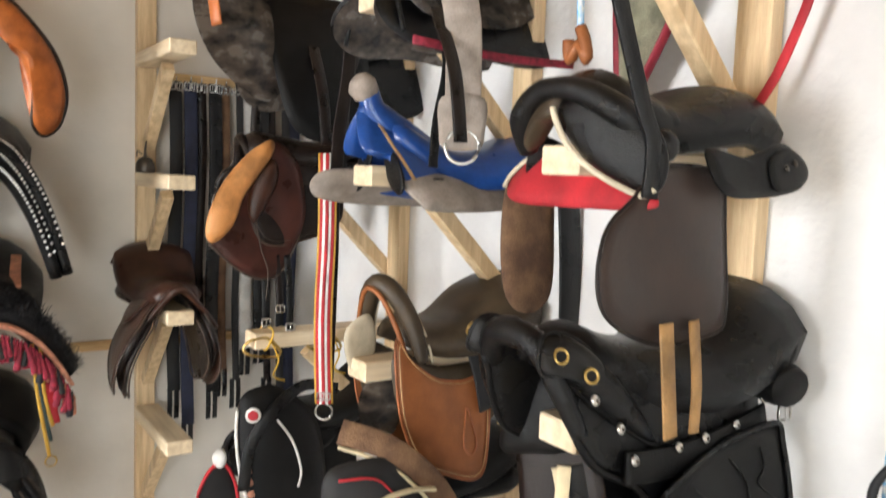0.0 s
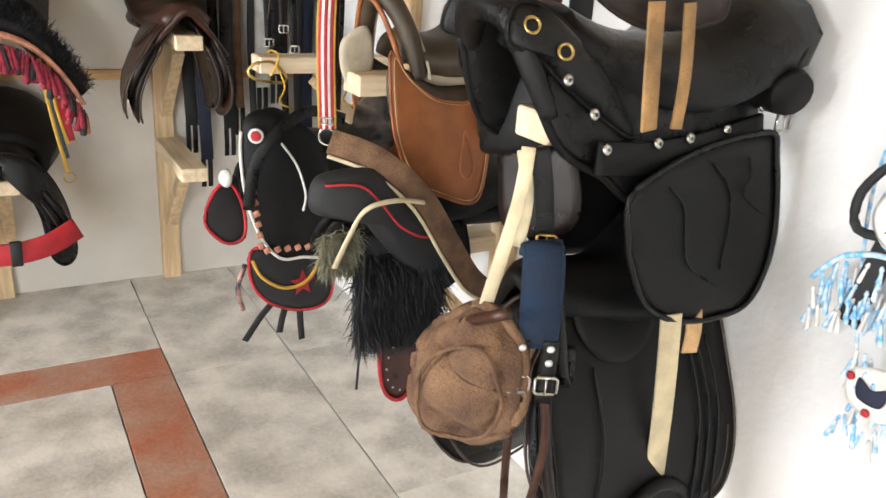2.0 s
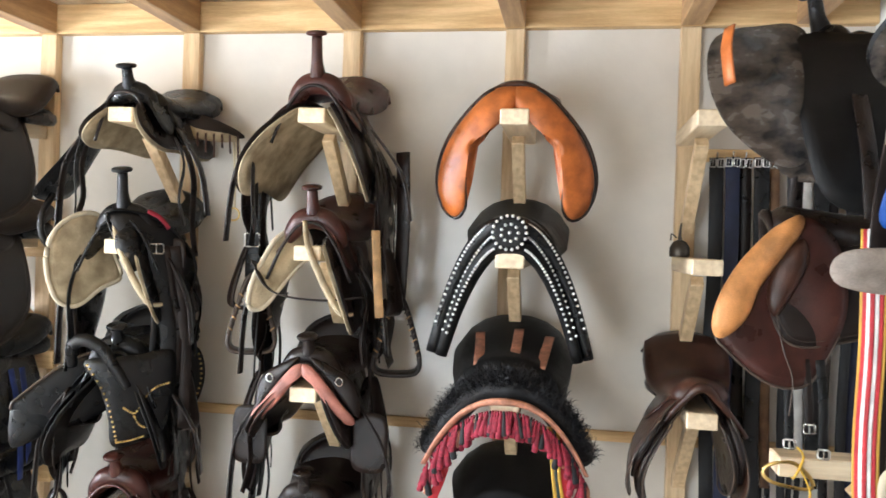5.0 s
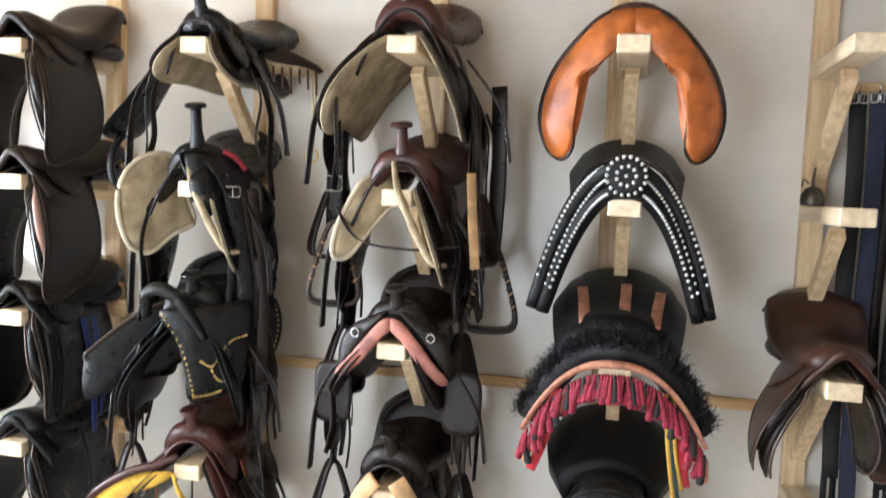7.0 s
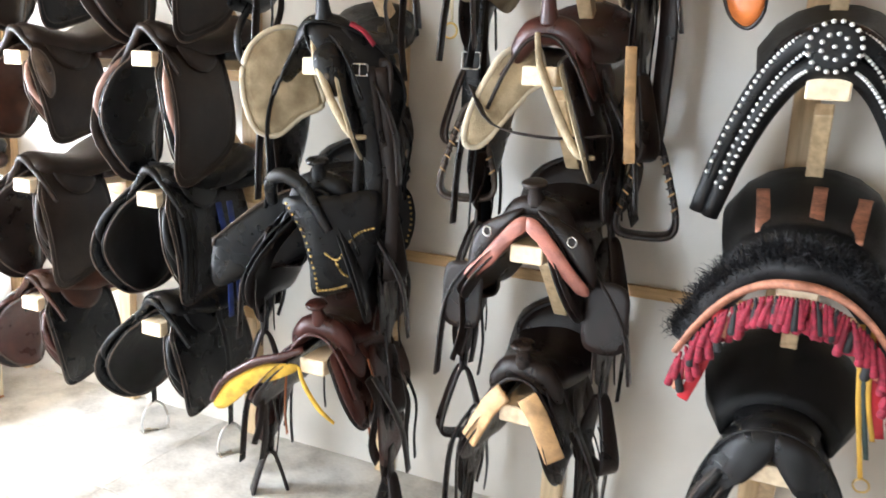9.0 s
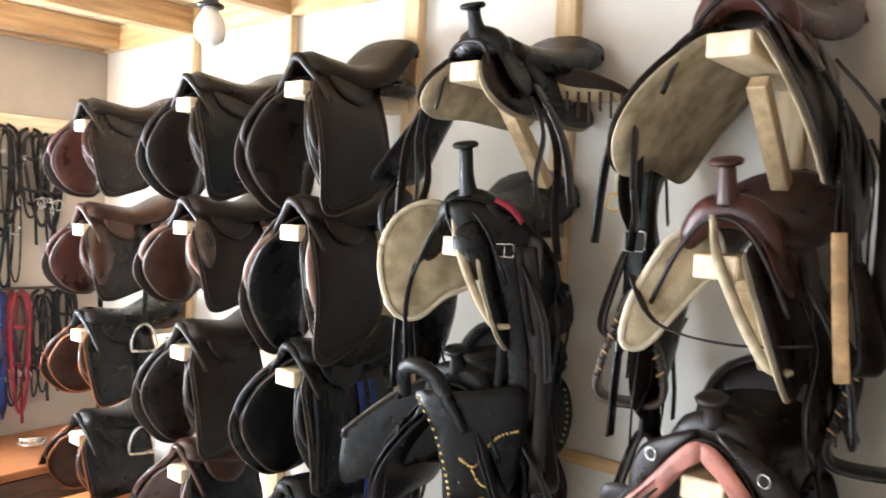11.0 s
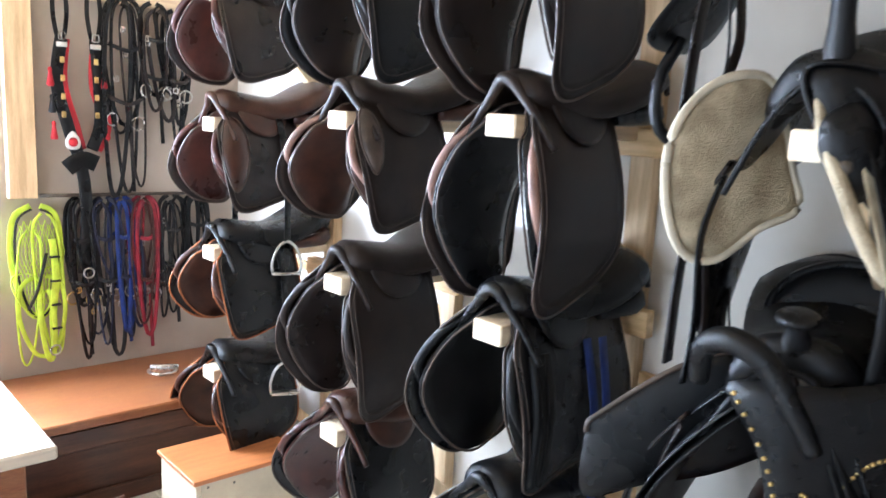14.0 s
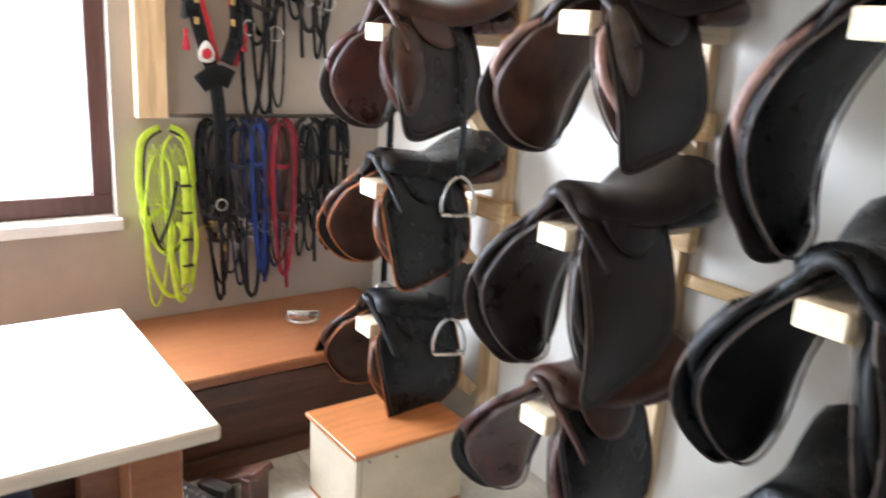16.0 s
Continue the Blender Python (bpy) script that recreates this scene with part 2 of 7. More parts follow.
M["concrete"] = material("concrete", (0.66, 0.635, 0.585), 0.5, vary=0.2, scale=6, fine=70, bump=0.3, dist=0.004, second=(0.47, 0.45, 0.41), rough_vary=0.2)
M["joint"] = material("joint", (0.42, 0.40, 0.36), 0.9)
M["red_tile"] = material("red_screed", (0.34, 0.115, 0.062), 0.5, vary=0.25, scale=6, fine=90, bump=0.3, second=(0.44, 0.27, 0.20))
M["black"] = leather("black_leather", (0.004, 0.004, 0.0044), 0.29, spec=0.32, bump=0.6)
M["black_soft"] = leather("soft_black_leather", (0.006, 0.0058, 0.0058), 0.40, spec=0.20, bump=0.6)
M["dark"] = leather("dark_brown_leather", (0.012, 0.007, 0.0055), 0.30, spec=0.34, bump=0.55)
M["dark_matt"] = leather("worn_dark_leather", (0.018, 0.0115, 0.009), 0.40, spec=0.26, bump=0.5)
M["brown"] = leather("brown_leather", (0.045, 0.017, 0.010), 0.32)
M["reddish"] = leather("red_brown_leather", (0.05, 0.015, 0.011), 0.3)
# Lighter leather: worn edges, with edge highlights put into the same colour.
M["worn_lit_edge"] = leather("worn_lit_leather_edge", (0.065, 0.045, 0.034), 0.4)
M["rag_pink"] = leather("bare_pinkish_leather", (0.26, 0.15, 0.115), 0.45)
M["tan"] = leather("tan_leather", (0.30, 0.10, 0.03), 0.45, vary=0.12)
M["chocolate"] = leather("chocolate_leather", (0.030, 0.017, 0.0125), 0.42, vary=0.2)
M["olive_leather"] = leather("olive_brown_leather", (0.055, 0.038, 0.022), 0.42, vary=0.25)
M["tan_edge"] = leather("tan_leather_pad", (0.5, 0.22, 0.07), 0.4)
M["orange"] = leather("orange_leather", (0.44, 0.125, 0.028), 0.32)
M["honey"] = leather("honey_leather", (0.33, 0.185, 0.07), 0.5)
M["straw"] = leather("natural_leather", (0.58, 0.36, 0.17), 0.55)
M["fleece"] = material("fleece", (0.47, 0.385, 0.25), 0.95, vary=0.2, second=(0.29, 0.225, 0.135), scale=13, fine=300, bump=0.9, dist=0.006)
M["olive_fleece"] = material("olive_fleece", (0.26, 0.25, 0.17), 0.95, vary=0.25, scale=18, fine=300, bump=0.9, dist=0.006)
M["felt"] = material("cream_felt", (0.58, 0.505, 0.37), 0.9, vary=0.12, scale=15, fine=300, bump=0.6)
M["yellow"] = material("yellow_fleece", (0.75, 0.46, 0.06), 0.95, vary=0.2, scale=25, fine=300, bump=0.8, dist=0.006)
M["grey_felt"] = material("grey_felt", (0.32, 0.27, 0.23), 0.9, vary=0.15, scale=20, fine=200, bump=0.5)
M["pink"] = leather("pink_leather_lining", (0.36, 0.14, 0.105), 0.5)
M["red_nylon"] = material("red_nylon", (0.26, 0.014, 0.03), 0.6, vary=0.25, scale=18, fine=300, bump=0.3)
M["red"] = material("red_cloth", (0.42, 0.016, 0.024), 0.7, vary=0.2, scale=12, fine=300, bump=0.3)
M["blue_paint"] = material("chipped_blue_paint", (0.010, 0.055, 0.235), 0.3, vary=0.15, scale=9, fine=70, bump=0.3)
M["blue_web"] = material("blue_webbing", (0.004, 0.016, 0.042), 0.85, vary=0.2, scale=20, fine=400, bump=0.4)
M["navy_web"] = material("navy_webbing", (0.012, 0.016, 0.04), 0.75, vary=0.2, scale=20, fine=400, bump=0.4)
M["royal"] = material("royal_blue_webbing", (0.012, 0.035, 0.20), 0.6, vary=0.2, scale=20, fine=400)
M["black_web"] = material("black_webbing", (0.014, 0.014, 0.015), 0.7, vary=0.2, scale=20, fine=400, bump=0.3)
M["cream_web"] = material("cream_webbing", (0.66, 0.56, 0.36), 0.8, vary=0.1, scale=20, fine=400, bump=0.4)
M["white_web"] = material("white_webbing", (0.75, 0.73, 0.69), 0.7, vary=0.08, scale=20, fine=400)
M["gold_web"] = material("gold_webbing", (0.55, 0.32, 0.04), 0.7, vary=0.1)
M["neon"] = material("neon_nylon", (0.62, 0.80, 0.05), 0.5, vary=0.1, scale=20, fine=300)
M["lightblue"] = material("pale_blue_rope", (0.10, 0.36, 0.62), 0.75, vary=0.3, scale=70, fine=300, second=(0.75, 0.78, 0.8))
M["fur"] = material("black_fur", (0.012, 0.012, 0.014), 0.6, vary=0.3)
M["brown_fur"] = material("brown_suede", (0.17, 0.095, 0.05), 0.95, vary=0.3, scale=16, fine=260, bump=0.8, dist=0.005, second=(0.10, 0.05, 0.03))
M["steel"] = material("steel", (0.62, 0.61, 0.58), 0.28, metal=1.0, vary=0.1)
M["silver"] = material("bright_silver_stud", (0.85, 0.85, 0.84), 0.35, metal=0.4, vary=0.05)
M["brass"] = material("brass", (0.70, 0.50, 0.18), 0.3, metal=1.0, vary=0.1)
M["iron"] = material("dark_iron", (0.10, 0.085, 0.07), 0.45, metal=0.8, vary=0.2)
M["rawhide"] = leather("rawhide_strip", (0.34, 0.11, 0.04), 0.5)
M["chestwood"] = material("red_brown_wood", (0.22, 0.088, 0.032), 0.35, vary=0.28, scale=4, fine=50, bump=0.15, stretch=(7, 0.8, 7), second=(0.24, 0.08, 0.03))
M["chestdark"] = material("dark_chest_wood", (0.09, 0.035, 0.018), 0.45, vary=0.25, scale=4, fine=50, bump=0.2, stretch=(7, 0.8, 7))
M["boxlid"] = material("box_lid_wood", (0.46, 0.17, 0.055), 0.35, vary=0.15, scale=4, fine=50, stretch=(7, 0.8, 7))
M["cream_board"] = material("cream_board", (0.58, 0.485, 0.34), 0.55, vary=0.06, scale=4, fine=50)
M["tabletop"] = material("pale_table_wood", (0.66, 0.55, 0.42), 0.4, vary=0.07, scale=4, fine=40, stretch=(7, 0.8, 7))
M["window_frame"] = material("dark_window_wood", (0.10, 0.045, 0.035), 0.45, vary=0.15, scale=5, fine=60, stretch=(8, 8, 1))
M["bulb"] = material("bulb_glass", (0.85, 0.84, 0.80), 0.15, vary=0.02)
M["plastic_black"] = material("black_plastic", (0.02, 0.02, 0.02), 0.4, vary=0.1)
M["pattern"] = material("printed_cloth", (0.35, 0.20, 0.16), 0.6, vary=0.5, scale=40, fine=200, second=(0.03, 0.03, 0.04))
M["rag"] = material("worn_grey_vinyl", (0.20, 0.155, 0.12), 0.25, vary=0.14, scale=7, fine=380, bump=1.0, dist=0.03, stretch=(1.0, 2.2, 3.2), second=(0.03, 0.025, 0.023), rough_vary=0.15)
M["tassel"] = material("red_pink_tassel", (0.25, 0.016, 0.036), 0.8, vary=0.3, scale=60, fine=200)
M["copper_cloth"] = material("copper_cloth", (0.55, 0.24, 0.15), 0.6, vary=0.2, scale=30)
M["green"] = material("dark_green_cloth", (0.03, 0.05, 0.045), 0.8, vary=0.2)
M["glow"] = bpy.data.materials.new("bright_outdoors")
M["glow"].use_nodes = True
_p = M["glow"].node_tree.nodes["Principled BSDF"]
_p.inputs["Base Color"].default_value = (0.8, 0.8, 0.8, 1)
_p.inputs["Emission Color"].default_value, _p.inputs["Emission Strength"].default_value = (1, 0.99, 0.97, 1), 2.5

# ---- the room ----
floor = tagged(part("floor", block(XL - 0.3, XR + 0.3, YB - 0.3, 0.3, -0.15, -0.012, 0), M["joint"], None), "grey concrete floor with slabs and red screed bands", "floor", kind="structure")


def wall(name, pieces, mat, label):
    return tagged(part(name, join(*[block(*p, 0) for p in pieces]), mat, None, smooth=False), label, "wall", kind="structure")


wall("wall_north", [(XL - 0.25, XR + 0.25, 0, 0.25, -0.1, ZC + 0.1)], M["plaster"], "cream plastered wall behind the saddle racks")
wall("wall_east", [(XR, XR + 0.25, YB, -0.002, -0.1, ZC + 0.1)], M["whitewash"], "bright whitewashed wall behind the rack arms")
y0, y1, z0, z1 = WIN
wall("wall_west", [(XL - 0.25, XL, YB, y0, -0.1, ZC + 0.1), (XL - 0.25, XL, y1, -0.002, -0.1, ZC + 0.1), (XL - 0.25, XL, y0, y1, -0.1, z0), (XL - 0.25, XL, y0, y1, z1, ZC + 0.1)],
     M["shaded_plaster"], "cream plastered wall with a window opening, darkened for shade")
x0, x1, z0, z1 = FILL_GAP
wall("wall_south", [(XL - 0.25, x0, YB - 0.25, YB - 0.002, -0.1, ZC + 0.1), (x1, XR + 0.25, YB - 0.25, YB - 0.002, -0.1, ZC + 0.1), (x0, x1, YB - 0.25, YB - 0.002, z1, ZC + 0.1)],
     M["plaster"], "plain plastered wall with an added, unseen light opening")
boards = [block(XL - 0.25, XR + 0.25, -0.145 * (i + 1) + 0.2 + 0.003, -0.145 * i + 0.2, ZC, ZC + 0.03, 0.003) for i in range(37)]
tagged(part("ceiling", join(*boards), M["ceiling"], None, smooth=False), "pale wooden board ceiling on joists", "ceiling", kind="structure")

# outdoors, seen bright through the window and the added back opening
tagged(part("backdrop", block(XL - 3.2, XL - 3.1, -6, 2, -1, 2.9, 0), M["glow"], None), "overexposed bright daylight outside the window", "backdrop", kind="structure")

# posts, joists and the rails of the saddle wall
POSTS = [-2.12, -1.40, -0.645, 0.092, 0.757, 1.457, 2.12, 2.787]
BOT = 2.49
for x in POSTS[1:]:
    tagged(part("timber_post", block(x - 0.037, x + 0.037, -0.045, -0.002, 0.0, BOT - 0.002, 0.003), M["pine"], None, smooth=False), "pale pine post fixed upright on the wall", "post", "wall posts")
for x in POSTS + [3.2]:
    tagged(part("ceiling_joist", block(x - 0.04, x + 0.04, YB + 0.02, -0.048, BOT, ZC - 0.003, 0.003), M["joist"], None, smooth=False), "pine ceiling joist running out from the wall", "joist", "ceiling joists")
tagged(part("wall_plate", block(XL + 0.002, XR - 0.002, -0.046, -0.002, BOT, ZC - 0.003, 0.003), M["pine_x"], None, smooth=False), "pine wall plate under the ceiling", "beam")
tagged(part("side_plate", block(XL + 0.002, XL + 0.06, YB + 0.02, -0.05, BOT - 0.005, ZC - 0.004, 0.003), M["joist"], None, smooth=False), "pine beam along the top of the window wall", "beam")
xs = [XL] + [p for p in POSTS[1:]] + [XR]
for a, b in zip(xs, xs[1:]):
    tagged(part("wall_rail", block(a + 0.04, b - 0.04, -0.022, -0.002, 0.885, 0.925, 0.002), M["pine_x"], None, smooth=False), "thin pine rail between the wall posts", "rail", "wall rails")

# rack arms of the saddle wall: column centres and row heights (top of the arm)
COLS = {1: 2.79, 2: 2.166, 3: 1.472, 4: 0.76, 5: 0.05, 6: -0.605, 7: -1.45}
ROWS_Z = {1: 2.085, 2: 1.612, 3: 1.125, 4: 0.645}
TIP = -0.555
SAG = {6: -0.015, 7: -0.065}     # the far columns hang a little lower


def rack_arm(m):
    """A flat pine arm with its diagonal brace; local y runs into the wall."""
    arm = thing("rack_arm", m, "pale pine saddle arm with a diagonal brace", "rack arm", "saddle arms")
    part("bar", block(-0.048, 0.048, 0.0, 0.51, -0.052, 0.0, 0.004), M["pine_y"], arm, smooth=False)
    part("brace", beam((0, 0.20, -0.075), (0, 0.495, -0.37), 0.045, 0.045), M["pine"], arm, smooth=False)
    return arm


first = rack_arm(pose(COLS[1], TIP, ROWS_Z[1]))
for c in COLS:
    for r in ROWS_Z:
        if (c, r) != (1, 1):
            copy_thing(first, pose(COLS[c], TIP, ROWS_Z[r] + SAG.get(c, 0.0)))
# the rack wall: posts at y, arms pointing away from the wall
RPOST = {1: -0.93, 2: -1.60, 3: -2.315}
RARM = {(1, 1): (2.935, -0.93, 2.10), (1, 2): (2.935, -0.93, 1.66), (1, 3): (2.91, -0.93, 1.113), (1, 4): (2.92, -0.93, 0.70),
        (2, 1): (2.95, -1.60, 2.10), (2, 2): (2.95, -1.60, 1.665), (2, 3): (2.95, -1.60, 1.165), (2, 4): (2.95, -1.60, 0.70),
        (3, 1): (2.95, -2.33, 2.14), (3, 2): (2.95, -2.33, 1.707), (3, 3): (2.95, -2.36, 1.227), (3, 4): (2.95, -2.36, 0.76)}
for c, y in RPOST.items():
    tagged(part("timber_post", block(XR - 0.045, XR - 0.002, y - 0.10, y - 0.02, 0.0, BOT + 0.1, 0.003), M["pine"], None, smooth=False), "pale pine post fixed upright on the wall", "post", "wall posts")
for x, y, z in RARM.values():
    copy_thing(first, pose(x, y, z, 0, 0, -90))

# short cleats across the posts of the english columns
for x, zs in ((-0.645, (0.60, 1.0, 1.30, 1.72)), (0.092, (0.55, 1.04, 1.52)), (-1.40, (0.9, 1.5))):
    for z in zs:
        tagged(part("cleat", block(x - 0.10, x + 0.09, -0.085, -0.048, z, z + 0.075, 0.003), M["pine_x"], None, smooth=False), "short pine cleat nailed across a post", "cleat", "cleats")

# floor slabs
SL = 0.012
slabs = []
for i in range(9):
    a = 2.607 - 0.9 * (i + 1)
    slabs.append((max(a, XL), 2.607 - 0.9 * i, -0.68, 0, "concrete"))
    slabs.append((max(a, XL), 2.607 - 0.9 * i, -0.885, -0.685, "red_tile" if i < 2 else "concrete"))
    if a < XL:
        break
for j in range(5):
    y = -0.89 - 0.9 * j
    slabs.append((2.41, 2.607, max(y - 0.9, YB), y, "red_tile"))
    for i in range(6):
        a = 2.405 - 0.9 * (i + 1)
        slabs.append((max(a, XL), 2.405 - 0.9 * i, max(y - 0.9, YB), y, "concrete"))
        if a < XL:
            break
for j in range(6):
    y = -0.9 * j
    slabs.append((2.612, 3.04, max(y - 0.9, YB), y, "concrete"))
    slabs.append((3.045, XR, max(y - 0.9, YB), y, "concrete"))
for a, b, c, d, k in slabs:
    if b - a > 0.05 and d - c > 0.05:
        part("slab", block(a, b, c, d, -SL, 0.0, 0.0012), M[k], floor, smooth=False)

# ---- saddles ----


def drape(side, top, spread, drop0=0.045, fall=0.80, curl=math.pi / 2):
    """Lays (y, d) on a hanging side: d runs down the flap; fall: how steeply it starts; curl: how far the foot turns back in."""
    def place(y, d):
        q = max(-0.2, min(d / 0.46, 1.25))
        return Vector((side * (top + spread * math.sin(min(q, 1.0) * curl) + 0.012 * math.sin(y * 9 + d * 7)), y, drop0 - d * (fall + (0.96 - fall) * max(q, 0))))
    return place


def seat_loft(prof, thick=0.03, k=11):
    """prof: rows of (y, height, half width, edge drop)."""
    rows = []
    ys = [p[0] for p in prof]
    for i in range(15):
        y = ys[0] + (ys[-1] - ys[0]) * i / 14
        z, w, e = (float(np.interp(y, ys, [p[q] for p in prof])) for q in (1, 2, 3))
        rows.append([(w * math.sin(u * 1.35) / math.sin(1.35), y + 0.02 * (1 - u * u) * (1 if i > 11 else 0), z - e * abs(u) ** 2.2) for u in np.linspace(-1, 1, k)])
    # smooth the rows along the length
    for _ in range(2):
        rows = [rows[0]] + [[tuple((Vector(a) + 2 * Vector(b) + Vector(c)) / 4) for a, b, c in zip(rows[i - 1], rows[i], rows[i + 1])] for i in range(1, len(rows) - 1)] + [rows[-1]]
    return loft(rows, thick)


def stirrup_iron(parent, p, s=1.0, turn=0.0, mat="steel"):
    m = Matrix.Translation(p) @ Matrix.Rotation(turn, 4, 'Z')
    arch = [(-0.058, 0, -0.13), (-0.06, 0, -0.09), (-0.04, 0, -0.03), (0, 0, 0), (0.04, 0, -0.03), (0.06, 0, -0.09), (0.058, 0, -0.13)]
    iron = part("stirrup", moved(tube([Vector(q) * s for q in arch], 0.006), m), M[mat], parent, "steel stirrup iron" if mat == "steel" else "dark stirrup")
    part("tread", moved(block(-0.062 * s, 0.062 * s, -0.02, 0.02, -0.142 * s, -0.13 * s, 0.004), m), M[mat], iron)
    return iron


def english(m, label, seat="dark", flap="dark", panel="brown", edge=None, drop=0.42, fwd=0.04, spread=0.185, length=0.46, cantle=0.13, stirrups=False, skirt=True, block_roll=True, group="english saddles", roll=None, back=0.275, soft=False, near=0.0):
    s = thing("english_saddle", m, label, "saddle", group)
    L = length
    racked = group == "rack wall saddles"
    near = near or (0.84 if racked else 0.5)

    def hang(side, top, spread, drop0=0.045, fall=0.80):
        return drape(side, top, spread, drop0, fall, math.pi / 2 if racked else 2.2)

    part("seat", seat_loft([(0.02, 0.075, 0.055, 0.05), (0.10, 0.065, 0.075, 0.06), (0.24, 0.045, 0.10, 0.05), (L - 0.12, 0.065, 0.14, 0.04), (L - 0.03, cantle, 0.155, 0.05), (L, cantle + 0.012, 0.125, 0.05)], 0.035), M[seat], s)
    for sd, nm in ((-1, "left"), (1, "right")):
        if sd > 0:
            out = [(0.05, 0.0), (0.16, -0.01), (back + 0.02, 0.0), (back + 0.05, drop * 0.42), (back + 0.045, drop * 0.78), (back - 0.01, drop * 0.94), (0.2, drop * 1.01), (0.085, drop * 1.08), (0.025, drop * 0.99), (-fwd * 0.3, drop * 0.65), (-fwd * 0.4, drop * 0.3), (0.015, 0.06)]
        else:
            out = [(0.05, 0.0), (0.16, -0.01), (back, 0.0), (back + 0.03, drop * 0.45), (back + 0.01, drop * 0.85), (back - 0.07, drop * 1.05), (0.15, drop * 1.10), (0.04, drop * 1.04), (-0.02 - fwd * 0.5, drop * 0.78), (-fwd * 0.7, drop * 0.4), (0.01, 0.07)]
        if soft:
            out = [(0.05, 0.0), (0.16, -0.01), (back - 0.04, 0.0), (back - 0.03, drop * 0.5), (back - 0.08, drop * 0.85), (0.15, drop), (0.07, drop * 0.99), (0.01, drop * 0.86), (-0.015, drop * 0.62), (-0.005, drop * 0.3), (0.025, 0.06)]
        wide = spread if sd < 0 else spread * near
        deep = drop * (1.12 if sd < 0 else 1.0)
        pl = hang(sd, 0.055, wide)
        fl = part("flap", plate(out, pl, 0.008, rings=6), M[flap], s)
        part("flap_piping", tube(edge_of(out, pl), 0.0036, n=1, sides=6, closed=False), M[edge or "worn_lit_edge"], fl)
        part("stitching", tube(edge_of([(0.15 + (a - 0.15) * 0.93, 0.02 + (c - 0.02) * 0.955) for a, c in out], hang(sd, 0.0605, wide), span=(0.3, 0.95)), 0.0013, n=1, sides=4), M["worn_lit_edge"], fl)
        ins = [(0.055, 0.02), (0.16, 0.0), (back - 0.03, 0.01), (back - 0.02, deep * 0.3), (back - 0.07, deep * 0.75), (0.16, deep * 0.92), (0.05, deep * 0.88), (-0.015 - fwd * 0.35, deep * 0.6), (-0.01, deep * 0.28), (0.025, 0.08)]
        pi = hang(sd, 0.03, wide * 0.93, 0.035)
        pan = part("panel", plate(ins, pi, 0.02, rings=6, puff=0.025), M[panel], s)
        part("panel_piping", tube(edge_of(ins, hang(sd, 0.022, wide * 0.9, 0.035)), 0.0034, n=1, sides=6), M[edge or "worn_lit_edge"], pan)
        if block_roll:
            po = hang(sd, 0.045, wide * 0.97)
            part("knee_roll", tube([po(0.05, 0.06), po(0.0 - fwd * 0.4, drop * 0.32), po(-0.01 - fwd * 0.5, drop * 0.55), po(0.04, drop * 0.8)], [0.006, 0.012, 0.013, 0.006], n=5), M[roll or panel], s)
            part("knee_roll_seam", tube([po(0.062, 0.06), po(0.014 - fwd * 0.4, drop * 0.32), po(0.005 - fwd * 0.5, drop * 0.55), po(0.05, drop * 0.8)], 0.004, n=5, sides=5), M["worn_lit_edge"], s)
        if skirt:
            sk = [(0.09, -0.015), (0.17, -0.02), (0.26, -0.01), (0.27, 0.07), (0.20, 0.125), (0.12, 0.11), (0.08, 0.05)]
            part("skirt", plate(sk, hang(sd, 0.066, wide), 0.007), M[seat], s)
        if stirrups:
            ps = hang(sd, 0.078, wide)
            part("stirrup_leather", strap([ps(0.235, 0.05), ps(0.24, 0.2), ps(0.245, 0.36), ps(0.245, 0.36) + Vector((0, 0, -0.17))], 0.026, 0.006, face=(1, 0, 0)), M["black"], s)
            stirrup_iron(s, ps(0.245, 0.36) + Vector((0, 0, -0.17)), 0.92, turn=1.15)
    arch = [hang(-1, 0.03, spread)(0.03, 0.14), hang(-1, 0.035, spread)(0.025, 0.06), (-0.045, 0.02, 0.045), (-0.02, 0.015, 0.072), (0, 0.012, 0.08), (0.02, 0.015, 0.072), (0.045, 0.02, 0.045), hang(1, 0.035, spread)(0.025, 0.06), hang(1, 0.03, spread)(0.03, 0.14)]
    part("pommel", tube(arch, [0.008, 0.012, 0.016, 0.016, 0.012, 0.008], n=4), M[seat], s)
    part("cantle_rim", tube([(-0.15, L - 0.03, cantle - 0.06), (-0.11, L + 0.005, cantle - 0.02), (0, L + 0.028, cantle + 0.005), (0.11, L + 0.005, cantle - 0.02), (0.15, L - 0.03, cantle - 0.06)], 0.008, n=5), M[seat], s)
    part("rear_panel", tube([(-0.10, 0.30, 0.005), (-0.11, L - 0.02, 0.02), (0, L + 0.01, 0.05), (0.11, L - 0.02, 0.02), (0.10, 0.30, 0.005)], [0.02, 0.032, 0.032, 0.02], n=5), M[panel], s)
    return s


